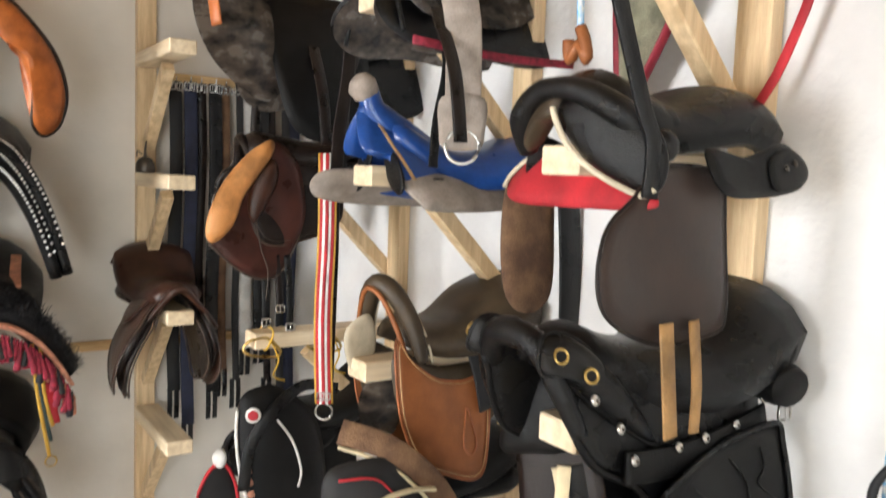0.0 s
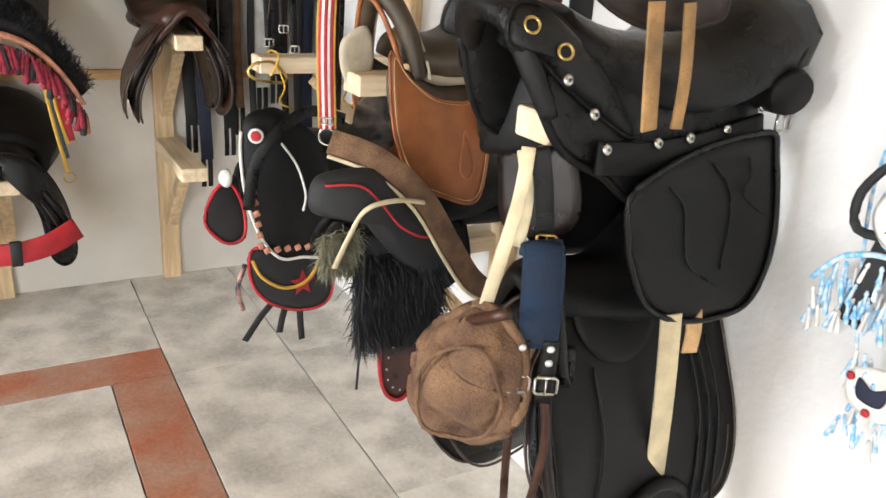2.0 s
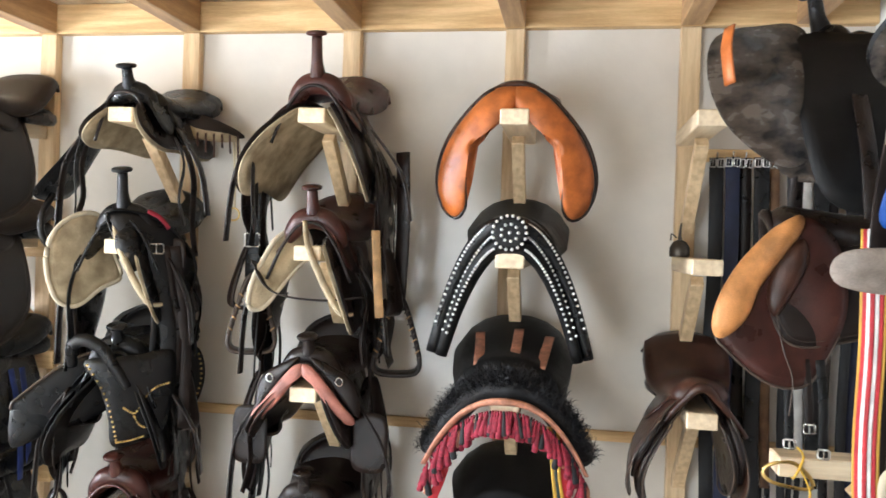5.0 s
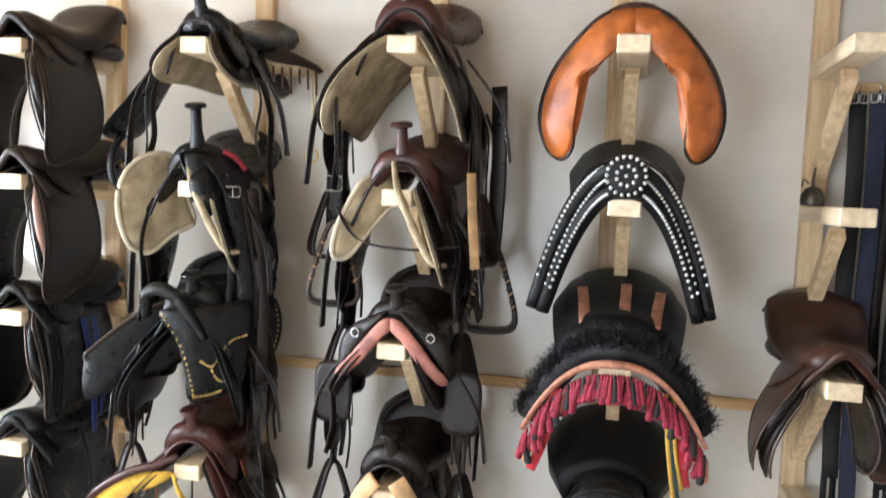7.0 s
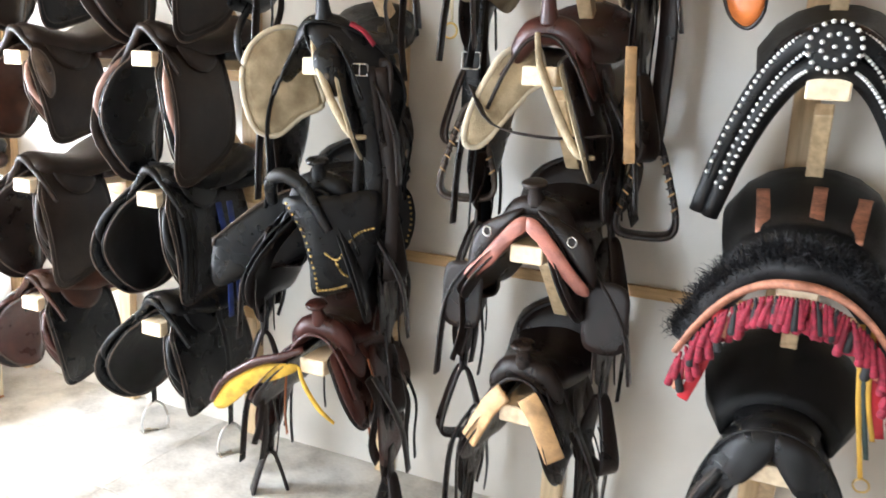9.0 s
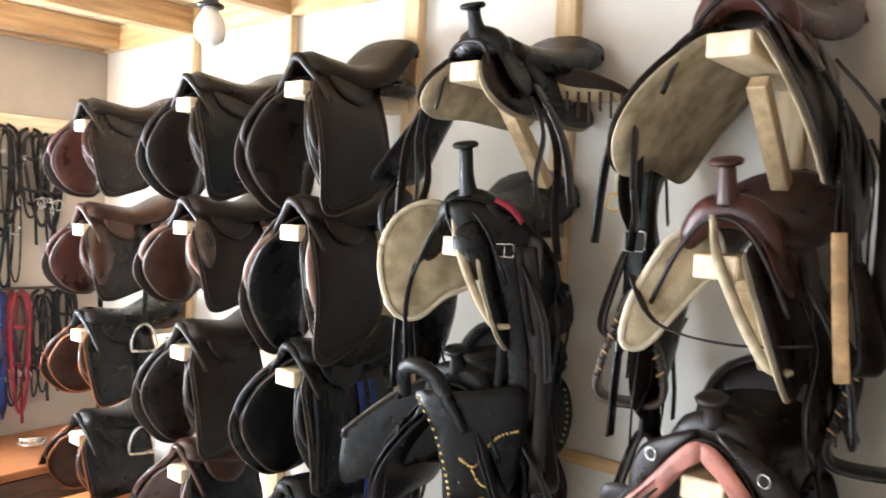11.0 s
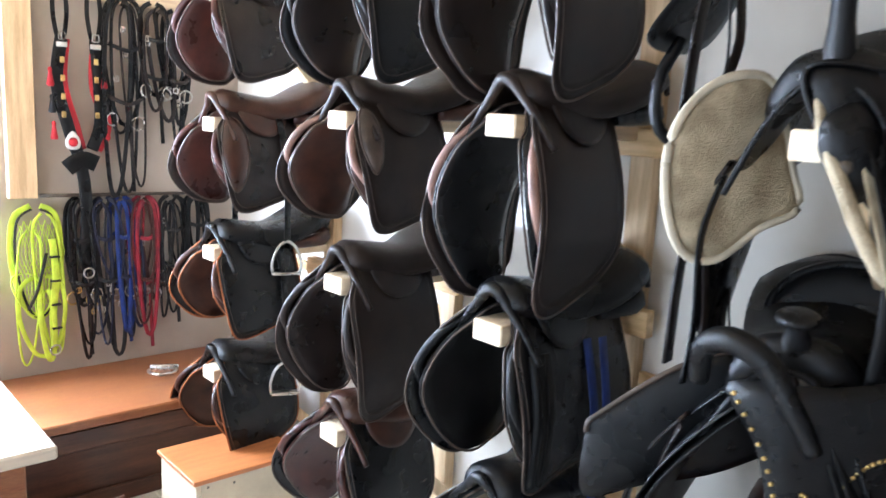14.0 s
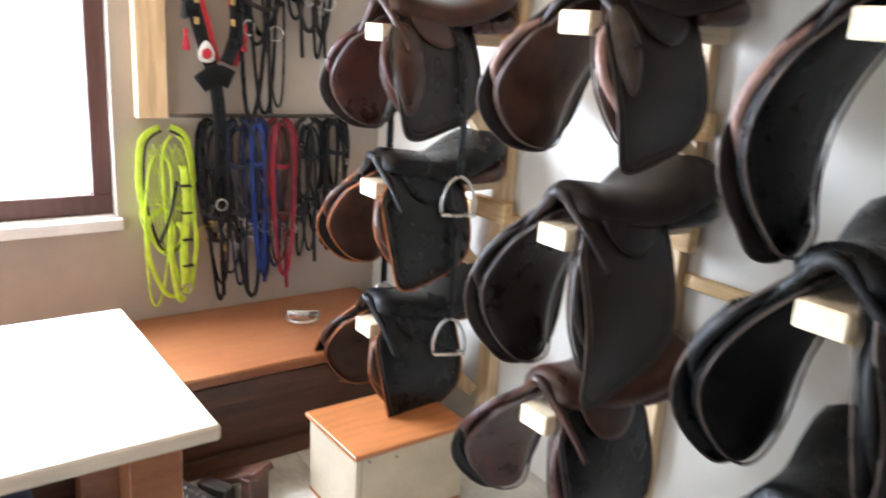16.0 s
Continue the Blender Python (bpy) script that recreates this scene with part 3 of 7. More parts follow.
def western(m, label, seat="reddish", skirt="dark", lining="fleece", horn=True, big=1.0, drop=0.30, fender=True, wrapped=False, group="western saddles", lift=0.0, spread=0.15, fall=0.80, loose=6, strings=False, front_drop=0.2, horn_h=0.075, girth=True, oval=None):
    s = thing("western_saddle", m, label, "saddle", group)
    b = big
    part("seat", seat_loft([(0.10, 0.10 * b, 0.08, 0.07), (0.18, 0.075 * b, 0.10, 0.06), (0.30, 0.07 * b, 0.13, 0.05), (0.42, 0.12 * b, 0.16, 0.06), (0.48, 0.205 * b, 0.15, 0.09), (0.50, 0.21 * b, 0.13, 0.09)], 0.03), M[seat], s)
    part("fork", tube([(-0.105 * b, 0.095, 0.0), (-0.088 * b, 0.085, 0.04), (-0.05 * b, 0.075, 0.085 * b), (0, 0.07, 0.098 * b), (0.05 * b, 0.075, 0.085 * b), (0.088 * b, 0.085, 0.04), (0.105 * b, 0.095, 0.0)], [0.010, 0.028, 0.036, 0.036, 0.036, 0.028, 0.010], n=5, sides=12, flat=1.1), M[seat], s)
    if horn:
        h = part("horn", tube([(0, 0.06, 0.115 * b), (0, 0.045, 0.135 * b + 0.3 * horn_h), (0, 0.035, 0.135 * b + horn_h)], [0.03, 0.02, 0.018], n=4, sides=12), M[seat], s)
        part("horn_cap", lathe([(0.018, -0.006), (0.034, -0.002), (0.037, 0.006), (0.03, 0.012), (0.01, 0.014)], 16, Matrix.Translation((0, 0.032, 0.138 * b + horn_h)) @ Matrix.Rotation(0.25, 4, 'X')), M[seat], h)
    for sd in (-1, 1):
        out = [(0.03, 0.0), (0.2, -0.02), (0.42, 0.0), (0.53, 0.05), (0.535, drop * 0.8), (0.44, drop), (0.22, drop * 0.95), (0.10, drop * 1.0), (0.035, drop * 0.94), (-0.015, drop * 0.76), (-0.03, drop * 0.5), (-0.01, drop * 0.2)]
        sp, fa = (spread, fall) if sd < 0 else (spread * 0.62, min(0.9, fall + 0.15))
        pl, pi = drape(sd, 0.055, sp, 0.02, fa), drape(sd, 0.045, sp, 0.006, fa)
        if oval and sd < 0:
            out, run, pull = oval
            low = min(p[0] for p in out)
            deep = lambda off: (lambda a, c: Vector((a - pull * run * (a - low), off + run * (a - low), c)))
            pl, pi = deep(0.012), deep(0.0)
            part("fleece_rim", tube(edge_of(out, pi), 0.009, n=1, sides=8), M["felt"], s, "pale rolled fleece rim")
        part("skirt", plate(out, pl, 0.008, rings=5), M[skirt], s)
        part("lining", plate([(a * 0.985 + 0.002, c * 0.98) for a, c in out], pi, 0.016, rings=5, puff=0.006), M[lining], s, "woolly pale saddle lining")
        jock = [(0.16, -0.02), (0.3, -0.03), (0.44, -0.02), (0.47, 0.06), (0.36, 0.13), (0.22, 0.14), (0.15, 0.07)]
        part("seat_jockey", plate(jock, drape(sd, 0.08, sp, 0.04, fa), 0.008), M[seat], s)
        fj = [(0.05, 0.0), (0.11, -0.03), (0.17, 0.0), (0.16, 0.09), (0.10, 0.13), (0.05, 0.09)]
        part("front_jockey", plate(fj, drape(sd, 0.075, sp, 0.035, fa), 0.008), M[seat], s)
        if fender:
            pf = drape(sd, 0.10, sp * 0.85, 0.03)
            fo = [(0.18, 0.05), (0.26, 0.05), (0.31, 0.18), (0.36, 0.34), (0.32, 0.45), (0.22, 0.49), (0.13, 0.44), (0.10, 0.32), (0.14, 0.18)]
            part("fender", plate(fo, pf, 0.008, rings=5), M[skirt], s)
            q = pf(0.22, 0.44)
            part("stirrup_strap", strap([q + Vector((0, 0, 0.02)), q + Vector((sd * 0.004, 0, -0.05)), q + Vector((sd * 0.006, 0, -0.10))], 0.05, 0.012), M["dark"], s)
            c = q + Vector((sd * 0.006, 0, -0.10))
            box_stirrup(s, c, "dark", math.pi / 2 + sd * 0.9, 0.9, wrapped)
        for i in range(loose):
            q = drape(sd, 0.10, sp, 0.0, fa)(0.08 + 0.065 * i + 0.03 * sd, 0.10 + 0.025 * i)
            e = 0.22 + 0.2 * random.random()
            part("tie_strap", strap([q, q + Vector((sd * 0.035, 0.01, -e * 0.3)), q + Vector((sd * 0.03, random.uniform(-0.03, 0.03), -e * 0.7)), q + Vector((sd * 0.035, random.uniform(-0.05, 0.05), -e))], random.choice((0.018, 0.025, 0.04)), 0.005, face=(1, random.uniform(-0.6, 0.6), 0)), M[random.choice(("dark", "black", "dark_matt"))], s)
        if strings:
            for y in (0.13, 0.40):
                q = drape(sd, 0.09, spread, 0.03)(y, 0.06)
                part("saddle_string", strap([q, q + Vector((sd * 0.02, 0.01, -0.10)), q + Vector((sd * 0.015, -0.01, -0.24)), q + Vector((sd * 0.02, 0.015, -0.34))], 0.011, 0.004), M["rawhide"] if y < 0.2 else M["dark"], s)
    if oval:
        part("fleece_edge", tube([(-0.015, 0.01, 0.085), (0.005, -0.005, 0.0), (0.048, -0.02, -0.085), (0.085, -0.015, -0.16), (0.125, 0.0, -0.225), (0.16, 0.03, -0.23)], [0.010, 0.015, 0.018, 0.018, 0.015, 0.010], n=5, sides=10, flat=0.7), M["fleece"], s, "pale rolled fleece edge")
    part("gullet", tube([(-0.15 * b, 0.02, -0.12), (-0.10 * b, 0.02, -0.01), (-0.05, 0.02, 0.06 * b), (0, 0.018, 0.08 * b), (0.05, 0.02, 0.06 * b), (0.10 * b, 0.02, -0.01), (0.15 * b, 0.02, -0.12)], 0.006, n=4), M[skirt], s)
    part("cantle_rim", tube([(-0.155, 0.47, 0.10 * b), (-0.12, 0.505, 0.165 * b), (0, 0.525, 0.212 * b), (0.12, 0.505, 0.165 * b), (0.155, 0.47, 0.10 * b)], 0.011, n=5), M[seat], s)
    if girth:
        part("latigo", strap([drape(1, 0.10, spread, 0.02)(0.09, 0.1), drape(1, 0.11, spread, 0.02)(0.085, 0.26), drape(1, 0.11, spread, 0.02)(0.09, 0.42)], 0.035, 0.008), M["dark"], s)
        part("latigo", strap([drape(-1, 0.10, spread, 0.02)(0.09, 0.1), drape(-1, 0.11, spread, 0.02)(0.085, 0.26), drape(-1, 0.11, spread, 0.02)(0.09, 0.5)], 0.035, 0.008), M["dark"], s)
    return s


def on(c, r, dx=0.0, dy=0.0, dz=0.0, turn=0.0, tilt=0.0):
    return pose(COLS[c] + dx, TIP + dy, ROWS_Z[r] + SAG.get(c, 0.0) + dz, tilt, 0, turn)


def ron(c, r, dx=0.0, dy=0.0, dz=0.0, turn=0.0):
    x, y, z = RARM[c, r]
    return pose(x + dx, y + dy, z + dz, 0, 0, -90 + turn)



def ring(parent, c, r, wire, axis=(0, 1, 0), mat="brass", name="ring"):
    ax = Vector(axis).normalized()
    a = ax.orthogonal().normalized()
    b = ax.cross(a)
    pts = [Vector(c) + a * r * math.cos(t) + b * r * math.sin(t) for t in np.linspace(0, 2 * math.pi, 9)[:-1]]
    return part(name, tube(pts, wire, n=2, sides=6, closed=True), M[mat], parent)


def buckle(parent, c, w, h, axis=(1, 0, 0), mat="steel"):
    """A square buckle with its tongue, in the plane across axis."""
    ax = Vector(axis).normalized()
    a = ax.cross(Vector((0, 0, 1))).normalized()
    z = Vector((0, 0, 1))
    c = Vector(c)
    pts = [c + a * (sx * w / 2) + z * (sz * h / 2) for sx, sz in ((-1, -0.8), (-1, 0.8), (-0.8, 1), (0.8, 1), (1, 0.8), (1, -0.8), (0.8, -1), (-0.8, -1))]
    bk = part("buckle", tube(pts, 0.0028, n=1, sides=6, closed=True), M[mat], parent, "small metal buckle")
    part("tongue", tube([c + z * h / 2, c - z * h / 2 + ax * 0.004], 0.0018, n=1, sides=5), M[mat], bk)
    return bk


def blades(spots, length, width, count, spread=0.4):
    """Fur or fringe: thin bent blades from random spots; spots() gives a root and a direction."""
    v, f = [], []
    for _ in range(count):
        p, d = spots()
        d = (Vector(d) + Vector((random.gauss(0, spread), random.gauss(0, spread), random.gauss(0, spread)))).normalized()
        e = length * random.uniform(0.55, 1.1)
        s = d.orthogonal().normalized() * width
        s.rotate(Matrix.Rotation(random.uniform(0, 6.28), 3, d))
        q = Vector(p) + d * e * 0.55
        tip = Vector(p) + d * e * 0.9 + Vector((0, 0, -e * 0.25))
        n = len(v)
        v += [Vector(p) - s, Vector(p) + s, q + s * 0.8, q - s * 0.8, tip]
        f += [(n, n + 1, n + 2, n + 3), (n + 3, n + 2, n + 4)]
    return v, f


def arch(w, h, z0, y=0.0, y_in=0.0, flare=1.3):
    """Points of a saddle-shaped arch, w half wide at the foot, h high."""
    return [Vector((w * u, y + y_in * abs(u), z0 + h * (1 - abs(u) ** flare))) for u in np.linspace(-1, 1, 13)]


def side_sheet(x0, lean=0.0, sd=1):
    """Lays (y, z) on a hanging side at x0; lean: how much further out for each metre down."""
    return lambda a, b: Vector((sd * (x0 - lean * b + 0.006 * math.sin(a * 21 + b * 13)), a, b))


def front_sheet(y0, slope=0.0, pull=0.0):
    """Lays (x, z) on a front at y0 that runs back by slope to the near side; pull narrows what lies further back."""
    def place(a, b):
        y = y0 + slope * max(a, 0.0)
        return Vector((a - pull * (y - y0), y, b))
    return place


def box_stirrup(parent, p, mat, turn=0.0, s=1.0, lace=True):
    """A broad leather-covered stirrup: two flat sides, a top and a deep tread, laced along the sides."""
    m = Matrix.Translation(p) @ Matrix.Rotation(turn, 4, 'Z') @ Matrix.Scale(s, 4)
    loop = [(-0.015, 0, 0.0), (-0.045, 0, -0.08), (-0.075, 0, -0.19), (-0.072, 0, -0.235), (-0.04, 0, -0.25), (0.04, 0, -0.25), (0.072, 0, -0.235), (0.075, 0, -0.19), (0.045, 0, -0.08), (0.015, 0, 0.0)]
    v, f = [], []
    path = spline(loop, 4, True)
    n = len(path)
    for i, c in enumerate(path):
        d = (path[(i + 1) % n] - path[i - 1]).normalized()
        o = Vector((d.z, 0, -d.x)) * 0.008
        w = 0.024 + 0.014 * min(1.0, -c.z / 0.2)
        for a, b in ((1, -0.8), (1, 0.8), (0.5, 1), (-0.5, 1), (-1, 0.8), (-1, -0.8), (-0.5, -1), (0.5, -1)):
            v.append(m @ (c + o * a + Vector((0, w * b, 0))))
    for i in range(n):
        for j in range(8):
            f.append((i * 8 + j, i * 8 + (j + 1) % 8, (i + 1) % n * 8 + (j + 1) % 8, (i + 1) % n * 8 + j))
    st = part("stirrup", (v, f), M[mat], parent, "leather-covered wooden stirrup")
    if lace:
        for sd in (-1, 1):
            for k in range(9):
                u = k / 8
                c = Vector((sd * (0.028 + 0.045 * u), -0.03 - 0.006 * u, -0.04 - 0.15 * u))
                part("lace", tube([m @ (c + Vector((sd * 0.009, 0, 0.006))), m @ (c + Vector((-sd * 0.007, -0.003, -0.006)))], 0.0028, n=1, sides=5), M["straw" if k % 2 else "worn_lit_edge"], st)
    return st


# ---- the english columns ----
english(on(7, 1), "dark brown leather saddle with rounded flaps on an arm", "dark", "dark", "reddish", drop=0.38, spread=0.2)
english(on(6, 1), "black-brown leather saddle with straight flaps on an arm", "dark", "black", "dark", drop=0.42)
english(on(5, 1), "dark brown dressage saddle with a high worn cantle", "dark_matt", "dark_matt", "dark", drop=0.46, cantle=0.20, spread=0.18)
s72 = english(on(7, 2), "reddish brown jumping saddle with a long stirrup leather", "brown", "dark", "reddish", drop=0.38, stirrups=True, spread=0.2)
s62 = english(on(6, 2), "brown jumping saddle with pale panel edges", "dark_matt", "dark_matt", "brown", edge=None, roll="rag_pink", drop=0.38, spread=0.2)
english(on(5, 2), "worn dark dressage saddle with a wide open front", "dark_matt", "dark_matt", "black", roll="rag_pink", drop=0.48, spread=0.165, fwd=0.0)
english(on(7, 3), "black saddle with brown panels and steel stirrups", "black", "black", "brown", edge="tan", drop=0.38, stirrups=True, spread=0.2)
english(on(6, 3), "dark brown saddle with long straight flaps", "dark_matt", "dark_matt", "dark", roll="dark_matt", drop=0.46)
s53 = english(on(5, 3), "black dressage saddle with padded knee rolls and blue straps", "black", "black", "black_soft", drop=0.44, spread=0.17, back=0.37)
english(on(7, 4), "black saddle with tan-edged brown panels on the lowest arm", "black", "black", "brown", edge="tan", drop=0.38, spread=0.2)
english(on(6, 4), "red-brown saddle with black flaps on the lowest arm", "brown", "black", "reddish", drop=0.40, spread=0.2)
english(on(5, 4), "black padded saddle with a hanging stirrup", "black", "black", "black_soft", drop=0.40, stirrups=True, back=0.36)
lens = [(0.03, 0.03), (0.075, 0.06), (0.09, 0.17), (0.065, 0.28), (0.025, 0.31), (-0.015, 0.21), (-0.005, 0.10)]
for sad, mt, k in ((s72, "brown", 1.0), (s62, "worn_lit_edge", 0.7)):
    face = drape(1, 0.068, 0.1, curl=2.2)
    kp = part("knee_pad", plate([(a * k, c * k + 0.02) for a, c in lens], face, 0.012, puff=0.022), M[mt], sad, "padded leather knee pad")
    part("pad_edge", tube(edge_of([(a * k, c * k + 0.02) for a, c in lens], face), 0.0035, n=1, sides=6), M["worn_lit_edge"], kp)
for i in range(2):
    part("blue_strap", strap([(0.115 + 0.01 * i, 0.24 + 0.05 * i, -0.05), (0.152, 0.25 + 0.05 * i, -0.25), (0.148 - 0.01 * i, 0.27 + 0.06 * i, -0.50 + 0.05 * i)], 0.03, 0.004), M["royal"], s53, "royal blue webbing strap")
for sd in (-1, 1):
    for k in range(3):
        wid = 0.17 if sd < 0 else 0.08
        part("pleat", tube([drape(sd, 0.07, wid, curl=2.2)(0.03 + 0.022 * k, 0.12), drape(sd, 0.074, wid, curl=2.2)(0.02 + 0.025 * k, 0.26), drape(sd, 0.07, wid, curl=2.2)(0.04 + 0.025 * k, 0.44)], 0.012, n=4), M["black_soft"], s53)

# ---- the western columns ----
def cantle_back(parent, x, mat):
    """The broad upright back of a seat with its rolled rim."""
    oval = [(-0.16, 0.0), (-0.13, 0.07), (-0.05, 0.11), (0.05, 0.11), (0.13, 0.07), (0.16, 0.0), (0.10, -0.06), (0.0, -0.08), (-0.10, -0.06)]
    lay = lambda a, b: Vector((x + a, 0.40 + 0.25 * b - 1.2 * a * a, 0.10 + b))
    c = part("cantle", plate(oval, lay, 0.03, puff=0.02), M[mat], parent)
    part("rolled_rim", tube(edge_of(oval, lay), 0.011, n=1, sides=8), M[mat], c)



w = western(on(4, 1), "small black western saddle with a pale lining", "black", "dark", big=0.72, drop=0.17, fender=False, spread=0.2, loose=2, horn_h=0.05)
part("fender", plate([(-0.05, 0.0), (0.05, 0.0), (0.09, 0.2), (0.10, 0.33), (0.0, 0.36), (-0.10, 0.33), (-0.09, 0.2)], lambda a, b: Vector((-0.19 - 0.5 * b, 0.20 + 1.1 * a - 0.2 * b, -0.03 - 0.85 * b)), 0.008), M["black"], w, "wide black leather fender")
part("stirrup", tube([(-0.34, 0.12, -0.31), (-0.36, 0.08, -0.40), (-0.35, 0.09, -0.49), (-0.32, 0.16, -0.52), (-0.30, 0.23, -0.50), (-0.34, 0.24, -0.41)], 0.013), M["black"], w, "black leather-covered stirrup")
part("rear_skirt", plate([(0.0, 0.03), (0.12, 0.035), (0.24, -0.01), (0.285, -0.05), (0.20, -0.055), (0.08, -0.035)], lambda a, b: Vector((a, 0.24 + 0.65 * a, b)), 0.014, puff=0.012), M["dark_matt"], w, "fringed dark rear skirt")
part("rear_lining", plate([(0.02, 0.01), (0.12, 0.015), (0.23, -0.03), (0.27, -0.065), (0.18, -0.075), (0.08, -0.055)], lambda a, b: Vector((a, 0.232 + 0.65 * a, b)), 0.01), M["fleece"], w)
for k in range(9):
    part("fringe", strap([(0.06 + 0.026 * k, 0.262 + 0.017 * k, -0.045), (0.062 + 0.026 * k, 0.26 + 0.017 * k, -0.075), (0.064 + 0.026 * k, 0.262 + 0.017 * k, -0.10 - 0.02 * (k % 3))], 0.008, 0.003, face=(0.4, -1, 0)), M["brown"], w)
for k in range(3):
    part("white_string", strap([(0.24 + 0.01 * k, 0.42, -0.05), (0.25 + 0.012 * k, 0.42, -0.2), (0.25 - 0.01 * k, 0.43, -0.33 + 0.04 * k)], 0.009, 0.003, face=(0, 1, 0)), M["cream_web"], w)
ring(w, (0.25, 0.42, -0.36), 0.025, 0.004)
near42 = western(on(4, 2, turn=8), "black western saddle with a cream fleece lining", "black", "black", "fleece", drop=0.34, horn_h=0.11, spread=0.15, fall=0.86, loose=5,
        oval=([(-0.252, -0.072), (-0.235, 0.0), (-0.19, 0.055), (-0.125, 0.088), (-0.05, 0.088), (-0.01, 0.03), (0.028, -0.068), (0.055, -0.15), (-0.03, -0.19), (-0.12, -0.25), (-0.198, -0.235), (-0.24, -0.158)], 0.75, 0.6))
w = near42
nearp = front_sheet(0.0, 0.55, 0.55)
mass = [(-0.03, 0.095), (0.08, 0.10), (0.2, 0.06), (0.30, -0.03), (0.33, -0.12), (0.28, -0.25), (0.19, -0.235), (0.13, -0.14), (0.06, -0.07), (0.0, 0.0)]
ns = part("near_skirt", plate(mass, nearp, 0.014, rings=7, puff=0.03), M["black"], w, "thick black near skirt")
part("skirt_edge", tube(edge_of(mass, lambda a, b: nearp(a, b) + Vector((0, -0.006, 0))), 0.005, n=1, sides=6), M["black_soft"], ns)
part("red_blanket", strap([nearp(0.12, 0.105) + Vector((0.01, -0.022, 0)), nearp(0.17, 0.085) + Vector((0.01, -0.03, 0)), nearp(0.21, 0.045) + Vector((0.01, -0.028, 0))], 0.016, 0.008, face=(0.4, -1, 0.6)), M["red_nylon"], ns, "red edge of a saddle blanket")
swell = [(0.015, 0.02), (0.07, 0.045), (0.115, 0.0), (0.12, -0.075), (0.085, -0.115), (0.045, -0.08), (0.01, -0.03)]
part("swell", plate(swell, lambda a, b: nearp(a, b) + Vector((0.0, -0.028, 0)), 0.02, puff=0.04), M["black"], ns)
part("tie_hole", dome(nearp(0.07, -0.055) + Vector((0.0, -0.06, 0)), 0.012, 0.3, (0.3, -1, 0), 3, 12), M["iron"], ns)
for k, (x, e, wd, mt) in enumerate(((0.16, -0.62, 0.055, "black"), (0.20, -0.50, 0.03, "dark"), (0.10, -0.42, 0.022, "black_soft"), (0.235, -0.70, 0.04, "dark_matt"))):
    part("fender_strap", strap([nearp(x, -0.02) + Vector((0.01, -0.04, 0)), nearp(x + 0.02, -0.2) + Vector((0.02, -0.03, 0)), nearp(x + 0.03, 0.6 * e) + Vector((0.03, -0.01, 0)), nearp(x + 0.02, e) + Vector((0.03, 0.0, 0))], wd, 0.008, n=5, face=(0.5, -1, 0)), M[mt], w)
buckle(w, nearp(0.165, -0.03) + Vector((0.015, -0.052, 0)), 0.05, 0.035, (0.5, -1, 0))
part("wood_tab", plate([(-0.02, 0.0), (0.02, 0.0), (0.03, 0.07), (0.02, 0.11), (-0.015, 0.10)], lambda a, b: nearp(0.26, 0.0) + Vector((a, -0.03, -b)), 0.012), M["dark_matt"], w)
w = western(on(4, 3, turn=14), "black western saddle with brass studs", "black", "black", "black_soft", drop=0.40, horn=True, horn_h=0.03, spread=0.20, fall=0.7)
broad = front_sheet(-0.03, 0.42, 0.55)
wing = [(-0.085, 0.055), (-0.03, -0.045), (0.0, -0.15), (0.02, -0.25), (0.137, -0.24), (0.215, -0.208), (0.25, -0.1), (0.262, -0.01), (0.245, 0.085), (0.099, 0.072)]
fl = part("studded_flap", plate(wing, broad, 0.014, rings=6, puff=0.02), M["black"], w, "broad black flap edged with brass studs")
rows = [[(-0.075, 0.04), (-0.015, -0.06), (0.018, -0.16), (0.035, -0.235)], [(0.035, -0.235), (0.09, -0.232), (0.137, -0.222)], [(0.06, -0.115), (0.105, -0.135), (0.14, -0.085), (0.18, -0.05), (0.235, -0.035)], [(0.10, -0.145), (0.13, -0.185), (0.19, -0.195)]]
for row in rows:
    for q in spline([(a, b, 0) for a, b in row], 5):
        part("stud", dome(broad(q.x, q.y) + Vector((0.004, -0.016, 0.002)), 0.005, 0.7, (0.4, -1, 0.1), 2, 6), M["brass"], fl)
far_flap = [(-0.36, -0.134), (-0.335, -0.09), (-0.207, 0.02), (-0.096, 0.062), (-0.02, 0.02), (-0.005, -0.098), (-0.115, -0.187), (-0.25, -0.235), (-0.355, -0.27)]
lay = lambda a, b: Vector((a, 0.03 + 0.5 * (a + 0.36), b))
ff = part("far_flap", plate(far_flap, lay, 0.012, rings=6, puff=0.025), M["black"], w, "broad black leather skirt")
# Pale tube that paints the highlight along the flap's edge.
part("flap_binding", tube(edge_of(far_flap, lay, span=(0.0, 0.5)), 0.006, n=1, sides=6), M["worn_lit_edge"], ff)
part("fork_loop", tube([(-0.15, 0.03, 0.03), (-0.138, -0.01, 0.10), (-0.09, -0.03, 0.128), (-0.03, -0.03, 0.10), (0.02, -0.03, 0.03), (0.06, -0.02, -0.04)], [0.018, 0.022, 0.024, 0.024, 0.020, 0.014], n=5, sides=10), M["black"], w)
part("studded_tail", plate([(0.16, 0.06), (0.22, 0.05), (0.245, -0.05), (0.22, -0.16), (0.17, -0.17), (0.15, -0.06)], front_sheet(0.30, 0.3), 0.012), M["black"], w)
for k in range(9):
    part("stud", dome(front_sheet(0.285, 0.3)(0.222 + 0.012 * math.sin(k * 0.4), 0.03 - 0.02 * k), 0.005, 0.7, (0.4, -1, 0.1), 2, 6), M["brass"], w)
